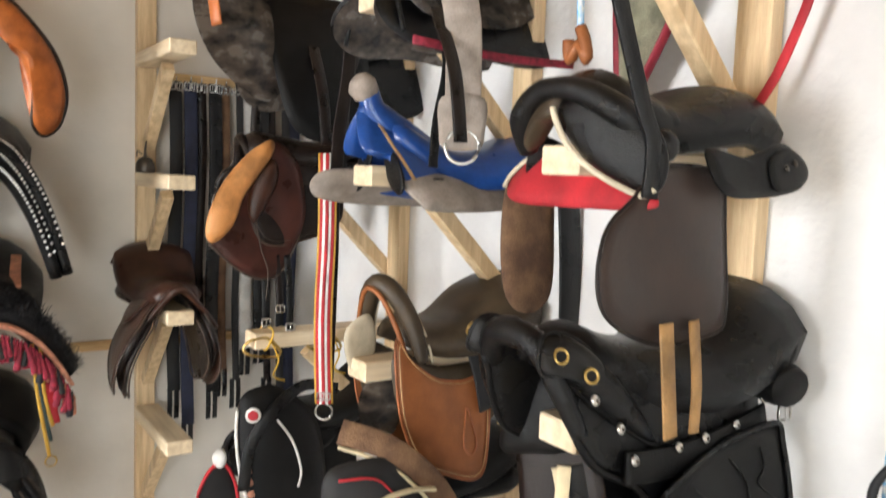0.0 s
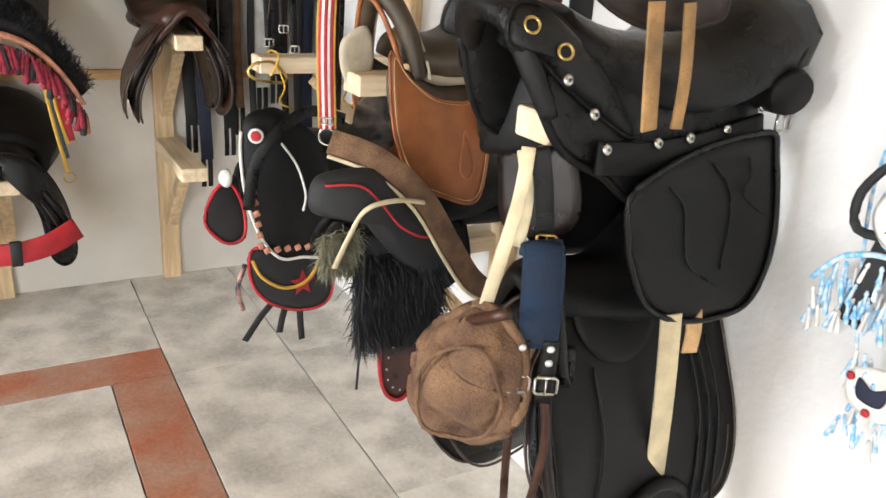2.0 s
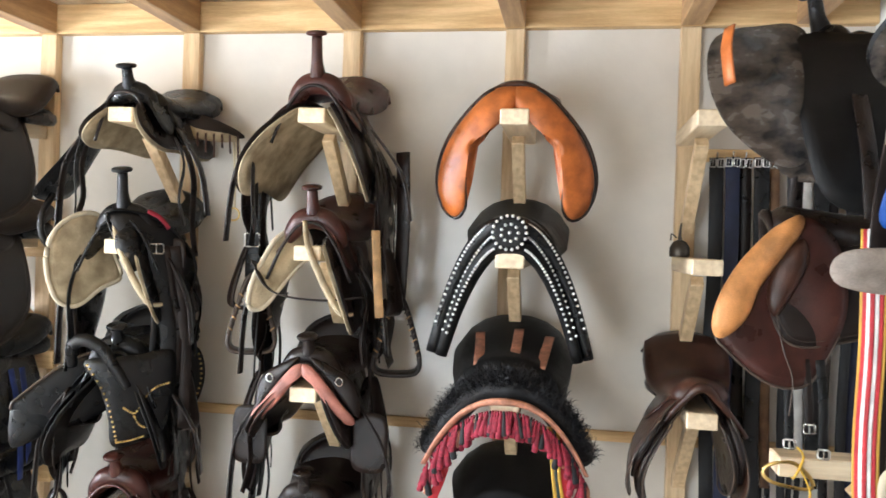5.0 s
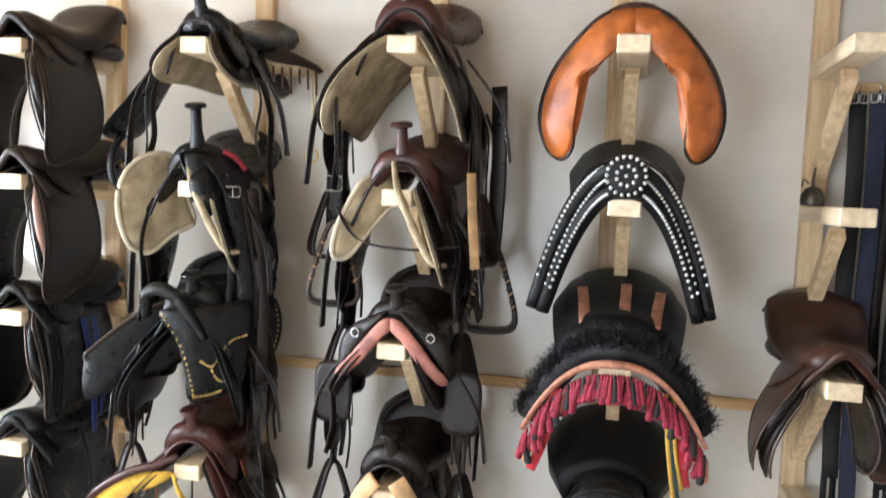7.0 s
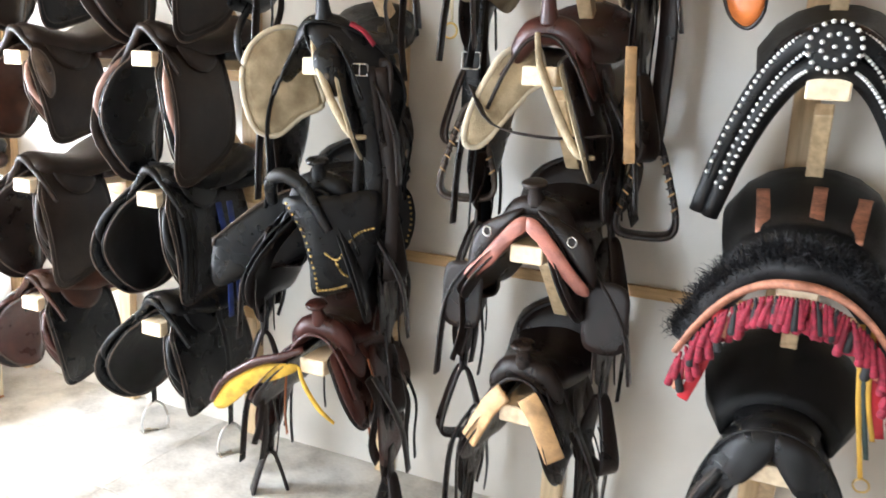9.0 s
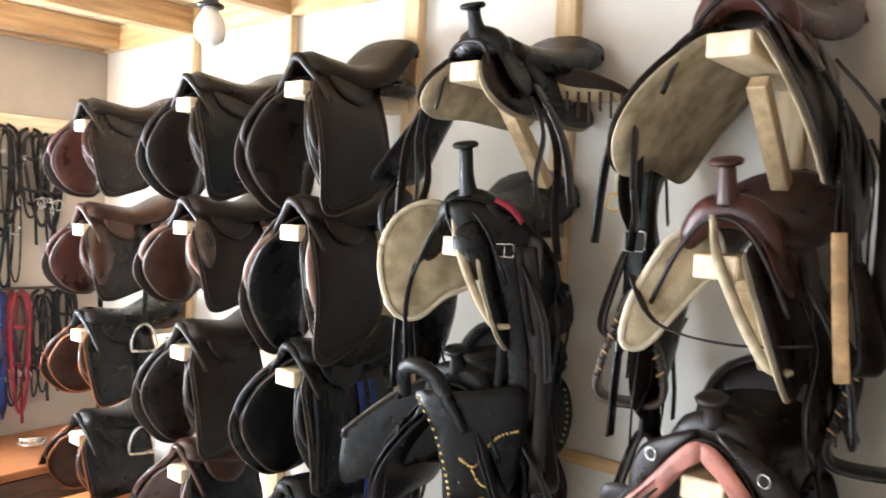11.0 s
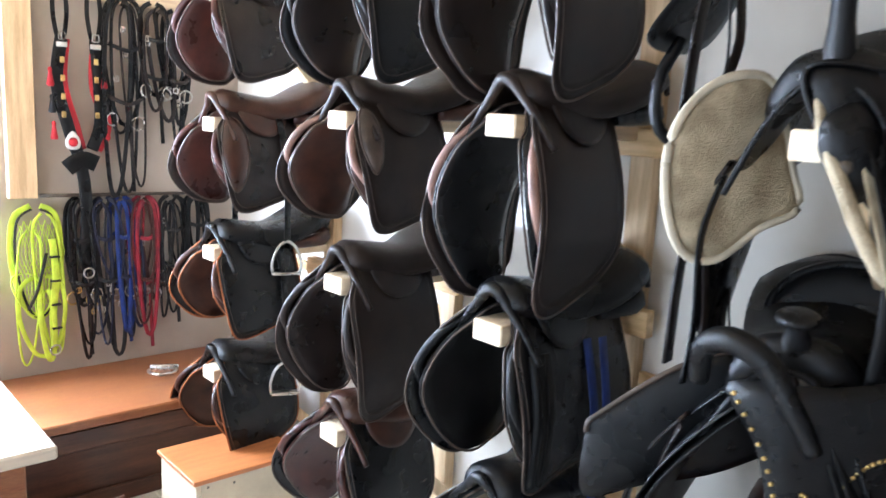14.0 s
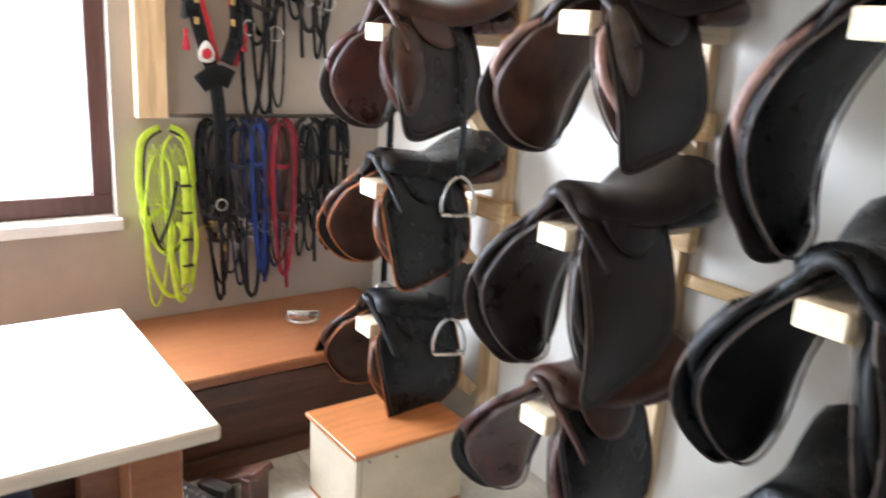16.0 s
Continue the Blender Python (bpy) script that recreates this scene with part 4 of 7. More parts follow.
cantle_back(w, 0.05, "black")
w = western(on(4, 4, turn=8), "red-brown western saddle with a yellow fleece lining", "reddish", "reddish", "dark", drop=0.30, strings=True, spread=0.22, fall=0.6, horn_h=0.04)
shelf = [(-0.385, -0.225), (-0.319, -0.130), (-0.203, -0.05), (-0.066, -0.025), (-0.055, -0.045), (-0.10, -0.075), (-0.202, -0.115), (-0.335, -0.235)]
lay = lambda a, b: Vector((a, -0.015 - 0.25 * (b + 0.1) + 0.1 * (a + 0.38), b))
part("front_fleece", plate(shelf, lay, 0.02, puff=0.014), M["yellow"], w, "bright yellow fleece under the skirt")
part("tooled_edge", tube([lay(-0.39, -0.215), lay(-0.32, -0.115), lay(-0.2, -0.035), lay(-0.10, 0.0), (-0.03, 0.0, 0.03)], [0.010, 0.014, 0.016, 0.014, 0.010], n=4, sides=8), M["reddish"], w)
part("fleece_edge", tube([(-0.045, -0.005, -0.03), (-0.02, -0.01, -0.09), (0.03, 0.0, -0.17), (0.075, 0.02, -0.22)], [0.005, 0.008, 0.008, 0.005], n=4), M["yellow"], w, "yellow fleece edge")
w = western(on(3, 1), "red-brown western saddle with a beige fleece lining", "reddish", "dark", "fleece", drop=0.36, horn_h=0.12, spread=0.24, fall=0.58)
part("hanging_stirrup_strap", strap([(-0.27, 0.2, -0.15), (-0.28, 0.2, -0.35), (-0.28, 0.2, -0.6)], 0.055, 0.014, face=(0, 1, 0)), M["black"], w)
buckle(w, (-0.28, 0.188, -0.46), 0.06, 0.05, (0, 1, 0))
box_stirrup(w, Vector((-0.275, 0.2, -0.60)), "worn_lit_edge", 0.35, 1.1)
part("hanging_stirrup_strap", strap([(0.27, 0.25, -0.12), (0.28, 0.25, -0.4), (0.27, 0.25, -0.7)], 0.055, 0.014, face=(0.4, 1, 0)), M["dark"], w)
box_stirrup(w, Vector((0.27, 0.25, -0.66)), "dark", 0.2, 1.1)
w = western(on(3, 2), "red-brown western saddle with a pale strap", "reddish", "dark", "fleece", drop=0.34, spread=0.17, fall=0.75, horn_h=0.06,
            oval=([(-0.205, -0.213), (-0.195, -0.132), (-0.155, -0.05), (-0.11, 0.021), (-0.056, 0.052), (0.0, 0.055), (0.025, -0.03), (-0.02, -0.07), (-0.09, -0.15), (-0.135, -0.205), (-0.17, -0.228)], 0.6, 0.4))
part("pale_strap", strap([(0.22, 0.08, 0.06), (0.235, 0.06, -0.1), (0.25, 0.05, -0.24)], 0.03, 0.006, face=(0.4, -1, 0)), M["straw"], w, "natural leather strap with punched holes")
part("cinch_strap", strap([(-0.20, 0.02, -0.06), (-0.12, -0.01, -0.16), (0.05, -0.01, -0.185), (0.2, 0.03, -0.17)], 0.03, 0.005, face=(0, 0.2, 1)), M["dark_matt"], w)
w = western(on(3, 3), "dark western saddle with a pink leather lining", "dark", "dark_matt", "dark", drop=0.26, horn_h=0.03, spread=0.2, fall=0.65)
for sd in (-1, 1):
    strip = [(0.0, 0.082), (0.035, 0.072), (0.09, 0.012), (0.14, -0.05), (0.178, -0.09), (0.185, -0.115), (0.16, -0.118), (0.13, -0.095), (0.095, -0.062), (0.055, -0.012), (0.02, 0.032), (0.0, 0.045)]
    part("front_lining", plate(strip, (lambda k: lambda a, b: Vector((k * a, -0.014 + 0.12 * a, b)))(sd), 0.012, puff=0.012), M["pink"], w, "pink leather lining strip")
    lobe = [(0.02, 0.10), (0.09, 0.075), (0.16, 0.03), (0.19, -0.04), (0.185, -0.11), (0.13, -0.05), (0.08, 0.02)]
    part("fork_lobe", plate(lobe, (lambda k: lambda a, b: Vector((k * a, 0.012 + 0.2 * a, b)))(sd), 0.02, puff=0.02), M["dark"], w)
    ring(w, (sd * 0.125, 0.012, 0.025), 0.014, 0.0028, (0.2, 1, 0), "steel")
    part("hanging_disc", plate([(-0.05, 0), (0.05, 0), (0.065, 0.1), (0.05, 0.19), (-0.05, 0.19), (-0.065, 0.1)], (lambda k: lambda a, b: Vector((k * 0.22 + a, 0.08, -0.10 - b)))(sd), 0.008), M["dark"], w, "rounded leather fender tab")
cantle_back(w, 0.03, "dark")
w = western(on(3, 4), "dark red-brown western saddle with straw-coloured lining", "dark", "dark", "dark", drop=0.28, horn_h=0.04)
for sd in (-1, 1):
    part("front_lining", strap([(sd * 0.035, -0.005, 0.04), (sd * 0.075, -0.012, -0.01), (sd * 0.10, -0.014, -0.06), (sd * 0.135, -0.01, -0.13)], 0.06, 0.014, face=(sd * 0.5, -1, 0.1)), M["straw"], w, "straw-coloured lining strip")

cantle_back(w, 0.03, "dark")

# ---- the show saddles of the second column ----
s = thing("show_saddle", on(2, 1), "orange leather saddle with broad open panels", "saddle", "show saddles")
for sd in (-1, 1):
    band = [(-0.01, 0.072), (0.07, 0.068), (0.15, 0.005), (0.232, -0.10), (0.268, -0.22), (0.250, -0.32), (0.20, -0.36), (0.165, -0.32), (0.168, -0.22), (0.145, -0.11), (0.10, -0.03), (0.05, 0.0), (0.0, 0.005)]
    lay = (lambda k: lambda a, b: Vector((k * a, 0.03 + 0.35 * max(a - 0.1, 0) + 0.12 * max(-b, 0), b)))(sd)
    part("panel", plate(band, lay, 0.016, rings=6, puff=0.05), M["orange"], s)
    rim = [(a * 1.03 + 0.004, b + 0.012) for a, b in band]
    lay2 = (lambda k: lambda a, b: Vector((k * a, 0.055 + 0.35 * max(a - 0.1, 0) + 0.12 * max(-b, 0), b)))(sd)
    part("flap", plate(rim, lay2, 0.02, rings=6), M["brown"], s, "dark brown outer flap")
    part("rim", tube(edge_of(band, lay, span=(0.08, 0.62)), 0.006, n=1, sides=6), M["dark"], s)
part("seat", seat_loft([(0.05, 0.085, 0.07, 0.05), (0.2, 0.06, 0.11, 0.06), (0.36, 0.09, 0.14, 0.05), (0.45, 0.13, 0.13, 0.05)], 0.03), M["brown"], s)

s = thing("show_saddle", on(2, 2), "black saddle with rows of silver studs", "saddle", "show saddles")
part("seat", seat_loft([(0.04, 0.09, 0.11, 0.10), (0.2, 0.08, 0.14, 0.10), (0.36, 0.13, 0.175, 0.12), (0.46, 0.185, 0.16, 0.15)], 0.04), M["black_soft"], s)
outer, inner = arch(0.265, 0.44, -0.35, 0.0, 0.1, 2.25), arch(0.232, 0.385, -0.36, -0.004, 0.09, 2.2)
part("arch_band", tube(outer, [0.024, 0.034, 0.045, 0.034, 0.024], n=3, sides=10, flat=0.8), M["black"], s)
part("arch_band", tube(inner, [0.022, 0.03, 0.036, 0.03, 0.022], n=3, sides=10, flat=0.8), M["black_soft"], s)
for sd in (-1, 1):
    part("flap", plate([(0.05, 0), (0.2, -0.01), (0.34, 0), (0.36, 0.2), (0.30, 0.4), (0.14, 0.42), (0.06, 0.3)], drape(sd, 0.06, 0.20), 0.01), M["black"], s)
dots = []
for path, off in ((outer, 0.012), (outer, -0.014), (inner, 0.0)):
    fine = spline(path, 6)
    pick = fine[4:-4]
    for q in pick:
        if path is outer or abs(q.x) > 0.05:
            dots.append(dome(q + Vector((off * (1 if q.x < 0 else -1) * -1, -0.032, off)), 0.0056, 0.7, (0, -1, 0.15), 2, 6))
for rr, nn in ((0.055, 18), (0.028, 9), (0.0, 1)):
    for i in range(nn):
        dots.append(dome((rr * math.cos(6.283 * i / nn), -0.042, 0.065 + rr * math.sin(6.283 * i / nn)), 0.0062, 0.7, (0, -1, 0.1), 2, 6))
for d in dots:
    part("stud", d, M["silver"], s)
part("medallion", plate([(-0.06, 0), (-0.03, 0.05), (0.03, 0.05), (0.06, 0), (0.03, -0.05), (-0.03, -0.05)], lambda a, b: Vector((a, -0.036, 0.065 + b)), 0.012), M["black"], s)

s = thing("show_saddle", on(2, 3), "black show saddle with fur band and red tassels", "saddle", "show saddles")
part("seat", seat_loft([(0.05, 0.08, 0.14, 0.12), (0.2, 0.10, 0.18, 0.12), (0.36, 0.18, 0.20, 0.14), (0.44, 0.215, 0.17, 0.15)], 0.05), M["black_soft"], s)
for k, x in enumerate((-0.11, 0.02, 0.12)):
    part("copper_stripe", strap([(x * 0.9, 0.07, 0.115 - 0.9 * x * x), (x, 0.20, 0.160 - 1.5 * x * x), (x * 1.1, 0.30, 0.205 - 1.6 * x * x)], 0.035, 0.006, face=(0, -0.7, 1)), M["copper_cloth"], s)
furry = spline(arch(0.262, 0.25, -0.21, 0.04, 0.06, 2.3), 4)
part("fur_backing", tube(arch(0.255, 0.245, -0.215, 0.05, 0.06, 2.3), 0.05, n=3, flat=0.8), M["fur"], s)
random.seed(3)


def furry_spot():
    q = random.choice(furry)
    a = random.uniform(0.2, 3.0)
    d = Vector((q.x * 2.0, -math.cos(a) * 0.8, 0.3 + math.sin(a)))
    return q + d.normalized() * 0.03 + Vector((random.gauss(0, 0.012), random.gauss(0, 0.015), random.gauss(0, 0.012))), d


tagged(part("fur_band", blades(furry_spot, 0.055, 0.0011, 9000, 0.6), M["fur"], s), "black fluffy fur band", kind="stuff")
front = arch(0.272, 0.235, -0.235, -0.02, 0.05, 2.3)
part("copper_band", tube(front, [0.012, 0.02, 0.026, 0.02, 0.012], n=3, flat=0.5), M["copper_cloth"], s)
for i, q in enumerate(spline(arch(0.268, 0.225, -0.25, -0.035, 0.05, 2.3), 5)):
    n = 0.065 + 0.03 * random.random()
    tas = lathe([(0.003, 0.0), (0.006, -0.012), (0.004, -0.018), (0.008, -0.03), (0.012, -n), (0.009, -n - 0.006)], 7, Matrix.Translation(q + Vector((0, -0.004, 0.0))) @ Matrix.Rotation(random.uniform(-0.3, 0.3), 4, 'Y'))
    part("tassel", tas, M["tassel"] if i % 5 else M["black_web"], s)
    tas2 = lathe([(0.003, 0.0), (0.008, -0.014), (0.011, -n * 0.8), (0.008, -n * 0.8 - 0.006)], 7, Matrix.Translation(q + Vector((0.008, 0.03, -0.02))))
    part("tassel", tas2, M["tassel"] if i % 3 else M["copper_cloth"], s)
for sd in (-1, 1):
    part("red_strap", strap([(sd * 0.17, 0.04, -0.1), (sd * 0.20, 0.03, -0.25), (sd * (0.24 if sd < 0 else 0.22), 0.03, -0.36)], 0.03, 0.005, face=(0, 1, 0)), M["red"], s)
for k in range(3):
    part("gold_cord", strap([(0.15 + 0.012 * k, 0.02, -0.08), (0.165 + 0.01 * k, 0.02, -0.25), (0.20 + 0.006 * k, 0.03, -0.47 + 0.05 * k)], 0.012, 0.004, face=(0, 1, 0)), M["gold_web" if k != 1 else "green"], s)
ring(s, (0.205, 0.03, -0.49), 0.018, 0.003)

s = english(on(2, 4), "black saddle with a red girth slung below", "black", "black", "black_soft", drop=0.33, cantle=0.15, spread=0.14, fwd=0.02, length=0.46, back=0.36, near=1.0, soft=True, group="show saddles")
part("cantle", seat_loft([(0.22, 0.06, 0.13, 0.10), (0.34, 0.13, 0.19, 0.13), (0.43, 0.185, 0.20, 0.15), (0.47, 0.19, 0.17, 0.15)], 0.05), M["black_soft"], s, "high rounded black cantle")
for sd in (-1, 1):
    side_lay = (lambda k: lambda a, b: Vector((k * a, -0.01 + 0.5 * max(a - 0.07, 0) + 0.1 * max(-b - 0.1, 0), b)))(sd)
    wing = [(-0.01, 0.095), (0.07, 0.085), (0.13, 0.02), (0.175, -0.08), (0.20, -0.20), (0.205, -0.31), (0.165, -0.345), (0.125, -0.30), (0.115, -0.20), (0.09, -0.09), (0.055, -0.01), (0.0, 0.025)]
    part("front_panel", plate(wing, side_lay, 0.02, rings=6, puff=0.035), M["black"], s)
    part("front_piping", tube(edge_of(wing, side_lay), 0.005, n=1, sides=6), M["black_soft"], s)
part("girth", strap([(-0.205, 0.0, -0.175), (-0.16, -0.04, -0.215), (-0.04, -0.065, -0.235), (0.1, -0.06, -0.22), (0.21, -0.015, -0.18)], 0.075, 0.012, face=(0, -1, 0.1), n=5), M["red"], s, "wide red webbing girth")
part("girth_keeper", block(-0.006, 0.03, -0.078, -0.058, -0.277, -0.19, 0.003), M["black_web"], s)
english(on(1, 3), "small dark brown saddle with rounded flaps", "brown", "brown", "dark", drop=0.37, cantle=0.19, spread=0.16, fwd=0.0, back=0.27, soft=True)

# girths hanging beside the first post
tagged(part("hook_rail", block(2.84, XR - 0.01, -0.075, -0.03, 1.975, 2.02, 0.003), M["pine_x"], None, smooth=False), "pine rail with hooks for girths", "rail")
random.seed(5)
for i in range(11):
    x = 2.885 + 0.051 * i
    col = ("black_web", "navy_web", "dark", "black", "brown_fur", "black_web", "white_web", "black", "dark")[i % 9]
    e = 1.0 + 0.45 * random.random() if i < 14 else 0.9
    g = thing("girth", pose(x, -0.095 - 0.03 * (i % 2), 1.985), "dark girth strap with buckles hanging from the rail", "girth", "hanging girths")
    part("band", strap([(0, 0.0, 0.0), (0.004, -0.01, -e * 0.3), (-0.006, 0.0, -e * 0.7), (0.004, 0, -e)], 0.028 + 0.03 * random.random(), 0.012, face=(0.15 * random.uniform(-1, 1), 1, 0)), M[col], g)
    for k in (-0.014, 0.014):
        buckle(g, (k, -0.012, -0.02), 0.022, 0.03, (0, 1, 0))
        part("billet", strap([(k, 0, -e + 0.01), (k, -0.004, -e - 0.06), (k, 0, -e - 0.12)], 0.02, 0.004, face=(0, 1, 0)), M["black"], g)
    part("hook", tube([(0, 0.02, 0.0), (0, -0.012, 0.002), (0, -0.014, 0.02)], 0.003, n=3, sides=5), M["steel"], g)
can = thing("oil_can", pose(COLS[1] - 0.035, -0.16, 1.613), "small old metal oil can with a spout", "oil can")
part("body", lathe([(0.0, 0.0), (0.034, 0.0), (0.037, 0.008), (0.036, 0.035), (0.024, 0.055), (0.010, 0.062)], 16), M["iron"], can)
part("spout", tube([(0, 0, 0.06), (0.0, 0, 0.09), (0.004, 0, 0.125)], [0.008, 0.005, 0.0025], n=3), M["iron"], can)
part("lever", tube([(-0.012, 0, 0.07), (-0.03, 0, 0.085), (-0.032, 0, 0.06)], 0.003, n=3, sides=5), M["iron"], can)

# ---- the rack wall ----
w = western(ron(1, 1), "black horned saddle wrapped in worn grey vinyl", "black", "black", "rag", drop=0.30, spread=0.2, fall=0.75, horn_h=0.08, fender=False, loose=1, group="rack wall saddles")
part("big_flap", plate([(-0.04, -0.04), (0.12, -0.06), (0.26, -0.04), (0.28, 0.2), (0.22, 0.38), (0.06, 0.41), (-0.03, 0.3)], drape(1, 0.13, 0.12, 0.03, 0.9), 0.01), M["black_soft"], w, "broad plain black flap")
part("vinyl_wrap", plate([(-0.22, -0.06), (-0.10, -0.10), (0.0, -0.08), (0.02, 0.12), (-0.02, 0.29), (-0.10, 0.30), (-0.20, 0.2), (-0.24, 0.06)], drape(1, 0.08, 0.12, 0.04, 0.9), 0.05, puff=0.06), M["rag"], w, "torn greyish vinyl wrapping")
part("orange_tag", strap([(0.14, -0.2, 0.10), (0.16, -0.21, 0.04), (0.17, -0.2, -0.05)], 0.035, 0.006, face=(0.7, -1, 0)), M["orange"], w)
r12 = english(ron(1, 2, -0.08), "brown jumping saddle with bright tan knee pads", "dark", "dark", "dark", drop=0.30, fwd=0.02, spread=0.11, group="rack wall saddles")
flap = [(0.077, 0.069), (0.152, 0.016), (0.178, -0.096), (0.170, -0.195), (0.11, -0.325), (0.049, -0.353), (-0.023, -0.332), (-0.102, -0.265), (-0.125, -0.22), (-0.06, -0.10), (0.02, 0.0)]
lay = side_sheet(0.125, 0.05)
kf = part("knee_flap", plate(flap, lay, 0.010, rings=7), M["reddish"], r12, "dark red-brown flap")
part("flap_edge", tube(edge_of(flap, lay, span=(0.3, 0.95)), 0.004, n=1, sides=6), M["worn_lit_edge"], kf)
pad = [(0.062, 0.075), (0.02, 0.055), (-0.02, 0.022), (-0.09, -0.065), (-0.132, -0.148), (-0.140, -0.215), (-0.114, -0.236), (-0.059, -0.186), (-0.026, -0.108), (0.022, -0.037), (0.069, 0.042)]
kp = part("knee_pad", plate(pad, side_sheet(0.140, 0.05), 0.016, rings=6, puff=0.035), M["tan_edge"], r12, "bright tan padded knee roll")
inner = [(0.066, 0.016), (0.082, -0.033), (0.058, -0.103), (0.012, -0.178), (-0.011, -0.132), (0.01, -0.038)]
part("inner_pad", plate(inner, side_sheet(0.142, 0.05), 0.012, puff=0.022), M["brown"], r12)
part("hanging_string", tube([(0.15, 0.012, -0.17), (0.155, 0.03, -0.26), (0.15, 0.055, -0.33), (0.148, 0.05, -0.42)], 0.002, n=4, sides=5), M["worn_lit_edge"], r12)
for k, (y, e) in enumerate(((0.05, -0.50), (0.095, -0.46), (0.13, -0.52))):
    part("billet", strap([(0.135, y - 0.01, -0.28), (0.14, y, -0.38), (0.138, y + 0.005, e)], 0.022, 0.006), M["black" if k != 1 else "dark"], r12)
    buckle(r12, (0.145, y + 0.004, e + 0.01), 0.026, 0.022, (1, -0.3, 0))
g = thing("striped_girth", pose(3.03, -1.23, 1.70), "red, white and yellow striped girth hanging down", "girth")
hang = [(0, 0, 0.0), (0.004, 0.0, -0.25), (-0.004, -0.005, -0.5), (0.004, -0.01, -0.76)]
dirn = (-0.55, -0.83, 0)
side = Vector(dirn).normalized().cross(Vector((0, 0, 1)))
for k, (o, wd, col) in enumerate(((0, 0.056, "gold_web"), (0, 0.044, "red"), (0, 0.026, "white_web"), (0, 0.010, "red"))):
    part("stripe", strap([Vector(q) + Vector(dirn) * 0.0022 * k for q in hang], wd, 0.004, face=dirn), M[col], g)
ring(g, (0.004, -0.01, -0.785), 0.026, 0.004, dirn, "steel")
buckle(g, Vector((0.004, -0.01, -0.735)) + Vector(dirn) * 0.012, 0.04, 0.02, dirn)
for k in range(3):
    part("girth_strap", moved(strap([(0, 0, 0.02), (0.004, 0, -0.3), (0, 0.005, -0.62 - 0.05 * k)], 0.035, 0.006, face=dirn), ron(1, 2, -0.08).inverted() @ pose(3.07 + 0.03 * k, -1.14 + 0.035 * k, 1.68)), M["dark"], r12)
# stirrups tied to the third arm with yellow cord
b = thing("tied_stirrups", ron(1, 3), "two old stirrups tied to an arm with yellow cord", "stirrups")
for k, y in ((0, 0.0), (1, 0.22)):
    part("stirrup", tube([(0.035, y - 0.035, -0.045), (0.04, y - 0.01, -0.07), (0.048, y + 0.07, -0.08), (0.05, y + 0.085, -0.06), (0.048, y + 0.04, -0.015), (0.042, y - 0.01, -0.02)], 0.005, n=4, closed=True), M["brass"], b, "dull brass stirrup")
    part("yellow_cord", tube([(0.05, y + 0.05, -0.02), (0.052, y + 0.08, -0.09), (0.058, y + 0.06, -0.14), (0.06, y + 0.1, -0.16)], 0.003, n=4, sides=6), M["yellow"], b)
    part("yellow_knot", tube([(0.05, y + 0.04, -0.05), (0.052, y + 0.06, 0.006), (-0.05, y + 0.06, 0.006), (-0.052, y + 0.05, -0.05), (0, y + 0.045, -0.058)], 0.0032, n=4, sides=6, closed=True), M["yellow"], b)
s = english(ron(1, 4, 0, 0, 0.08), "black padded saddle with white piping and red-edged cloth", "black_soft", "black_soft", "black_soft", edge="black", drop=0.30, spread=0.16, cantle=0.17, fwd=0.05, group="rack wall saddles")
flap = [(-0.10, 0.17), (-0.04, 0.20), (0.02, 0.19), (0.138, 0.09), (0.17, -0.08), (0.15, -0.27), (0.06, -0.28), (-0.012, -0.27), (-0.068, -0.195), (-0.104, -0.08), (-0.115, 0.06)]
lay = side_sheet(0.20, 0.12)
fl = part("padded_flap", plate(flap, lay, 0.02, rings=7, puff=0.05), M["black_soft"], s, "padded black flap")
part("white_piping", tube(edge_of([(a * 1.02, b) for a, b in flap], side_sheet(0.204, 0.12), span=(0.42, 0.98)), 0.0055, n=1, sides=6), M["white_web"], fl, "white piping")
part("white_line", tube([side_sheet(0.232, 0.12)(0.0, 0.10), side_sheet(0.238, 0.12)(0.045, 0.03), side_sheet(0.24, 0.12)(0.07, -0.06), side_sheet(0.238, 0.12)(0.062, -0.115)], 0.004, n=5, sides=6), M["white_web"], fl)
for k in range(12):
    u = k / 11
    q = side_sheet(0.218, 0.12)(-0.088 + 0.03 * u if u < 0.5 else -0.073 + 0.38 * (u - 0.5), -0.05 - 0.37 * u if u < 0.5 else -0.235 - 0.02 * (u - 0.5))
    part("patch", block(-0.004, 0.004, -0.010, 0.010, -0.010, 0.010, 0.002), M["copper_cloth"], fl).matrix_local = Matrix.Translation(q) @ Matrix.Rotation(0.4, 4, 'X')
cloth_out = [(-0.09, -0.24), (0.03, -0.26), (0.16, -0.27), (0.185, -0.40), (0.15, -0.468), (0.048, -0.470), (-0.05, -0.425), (-0.10, -0.34)]
pl = side_sheet(0.20, 0.05)
cloth = part("saddle_cloth", plate(cloth_out, pl, 0.008, rings=6), M["black_web"], s, "black saddle cloth with red edge")
part("red_edge", tube(edge_of(cloth_out, pl), 0.0055, n=1, sides=6), M["red"], cloth)
star = []
for i in range(10):
    r = 0.048 if i % 2 == 0 else 0.020
    star.append(side_sheet(0.210, 0.05)(0.071 + r * math.sin(i * math.pi / 5), -0.375 + r * math.cos(i * math.pi / 5)))
part("star", ([sum(star, Vector()) / 10 + Vector((0.003, 0, 0))] + star, [(0, i + 1, (i + 1) % 10 + 1) for i in range(10)]), M["red"], cloth, "red cloth star")
p2 = side_sheet(0.222, 0.05)
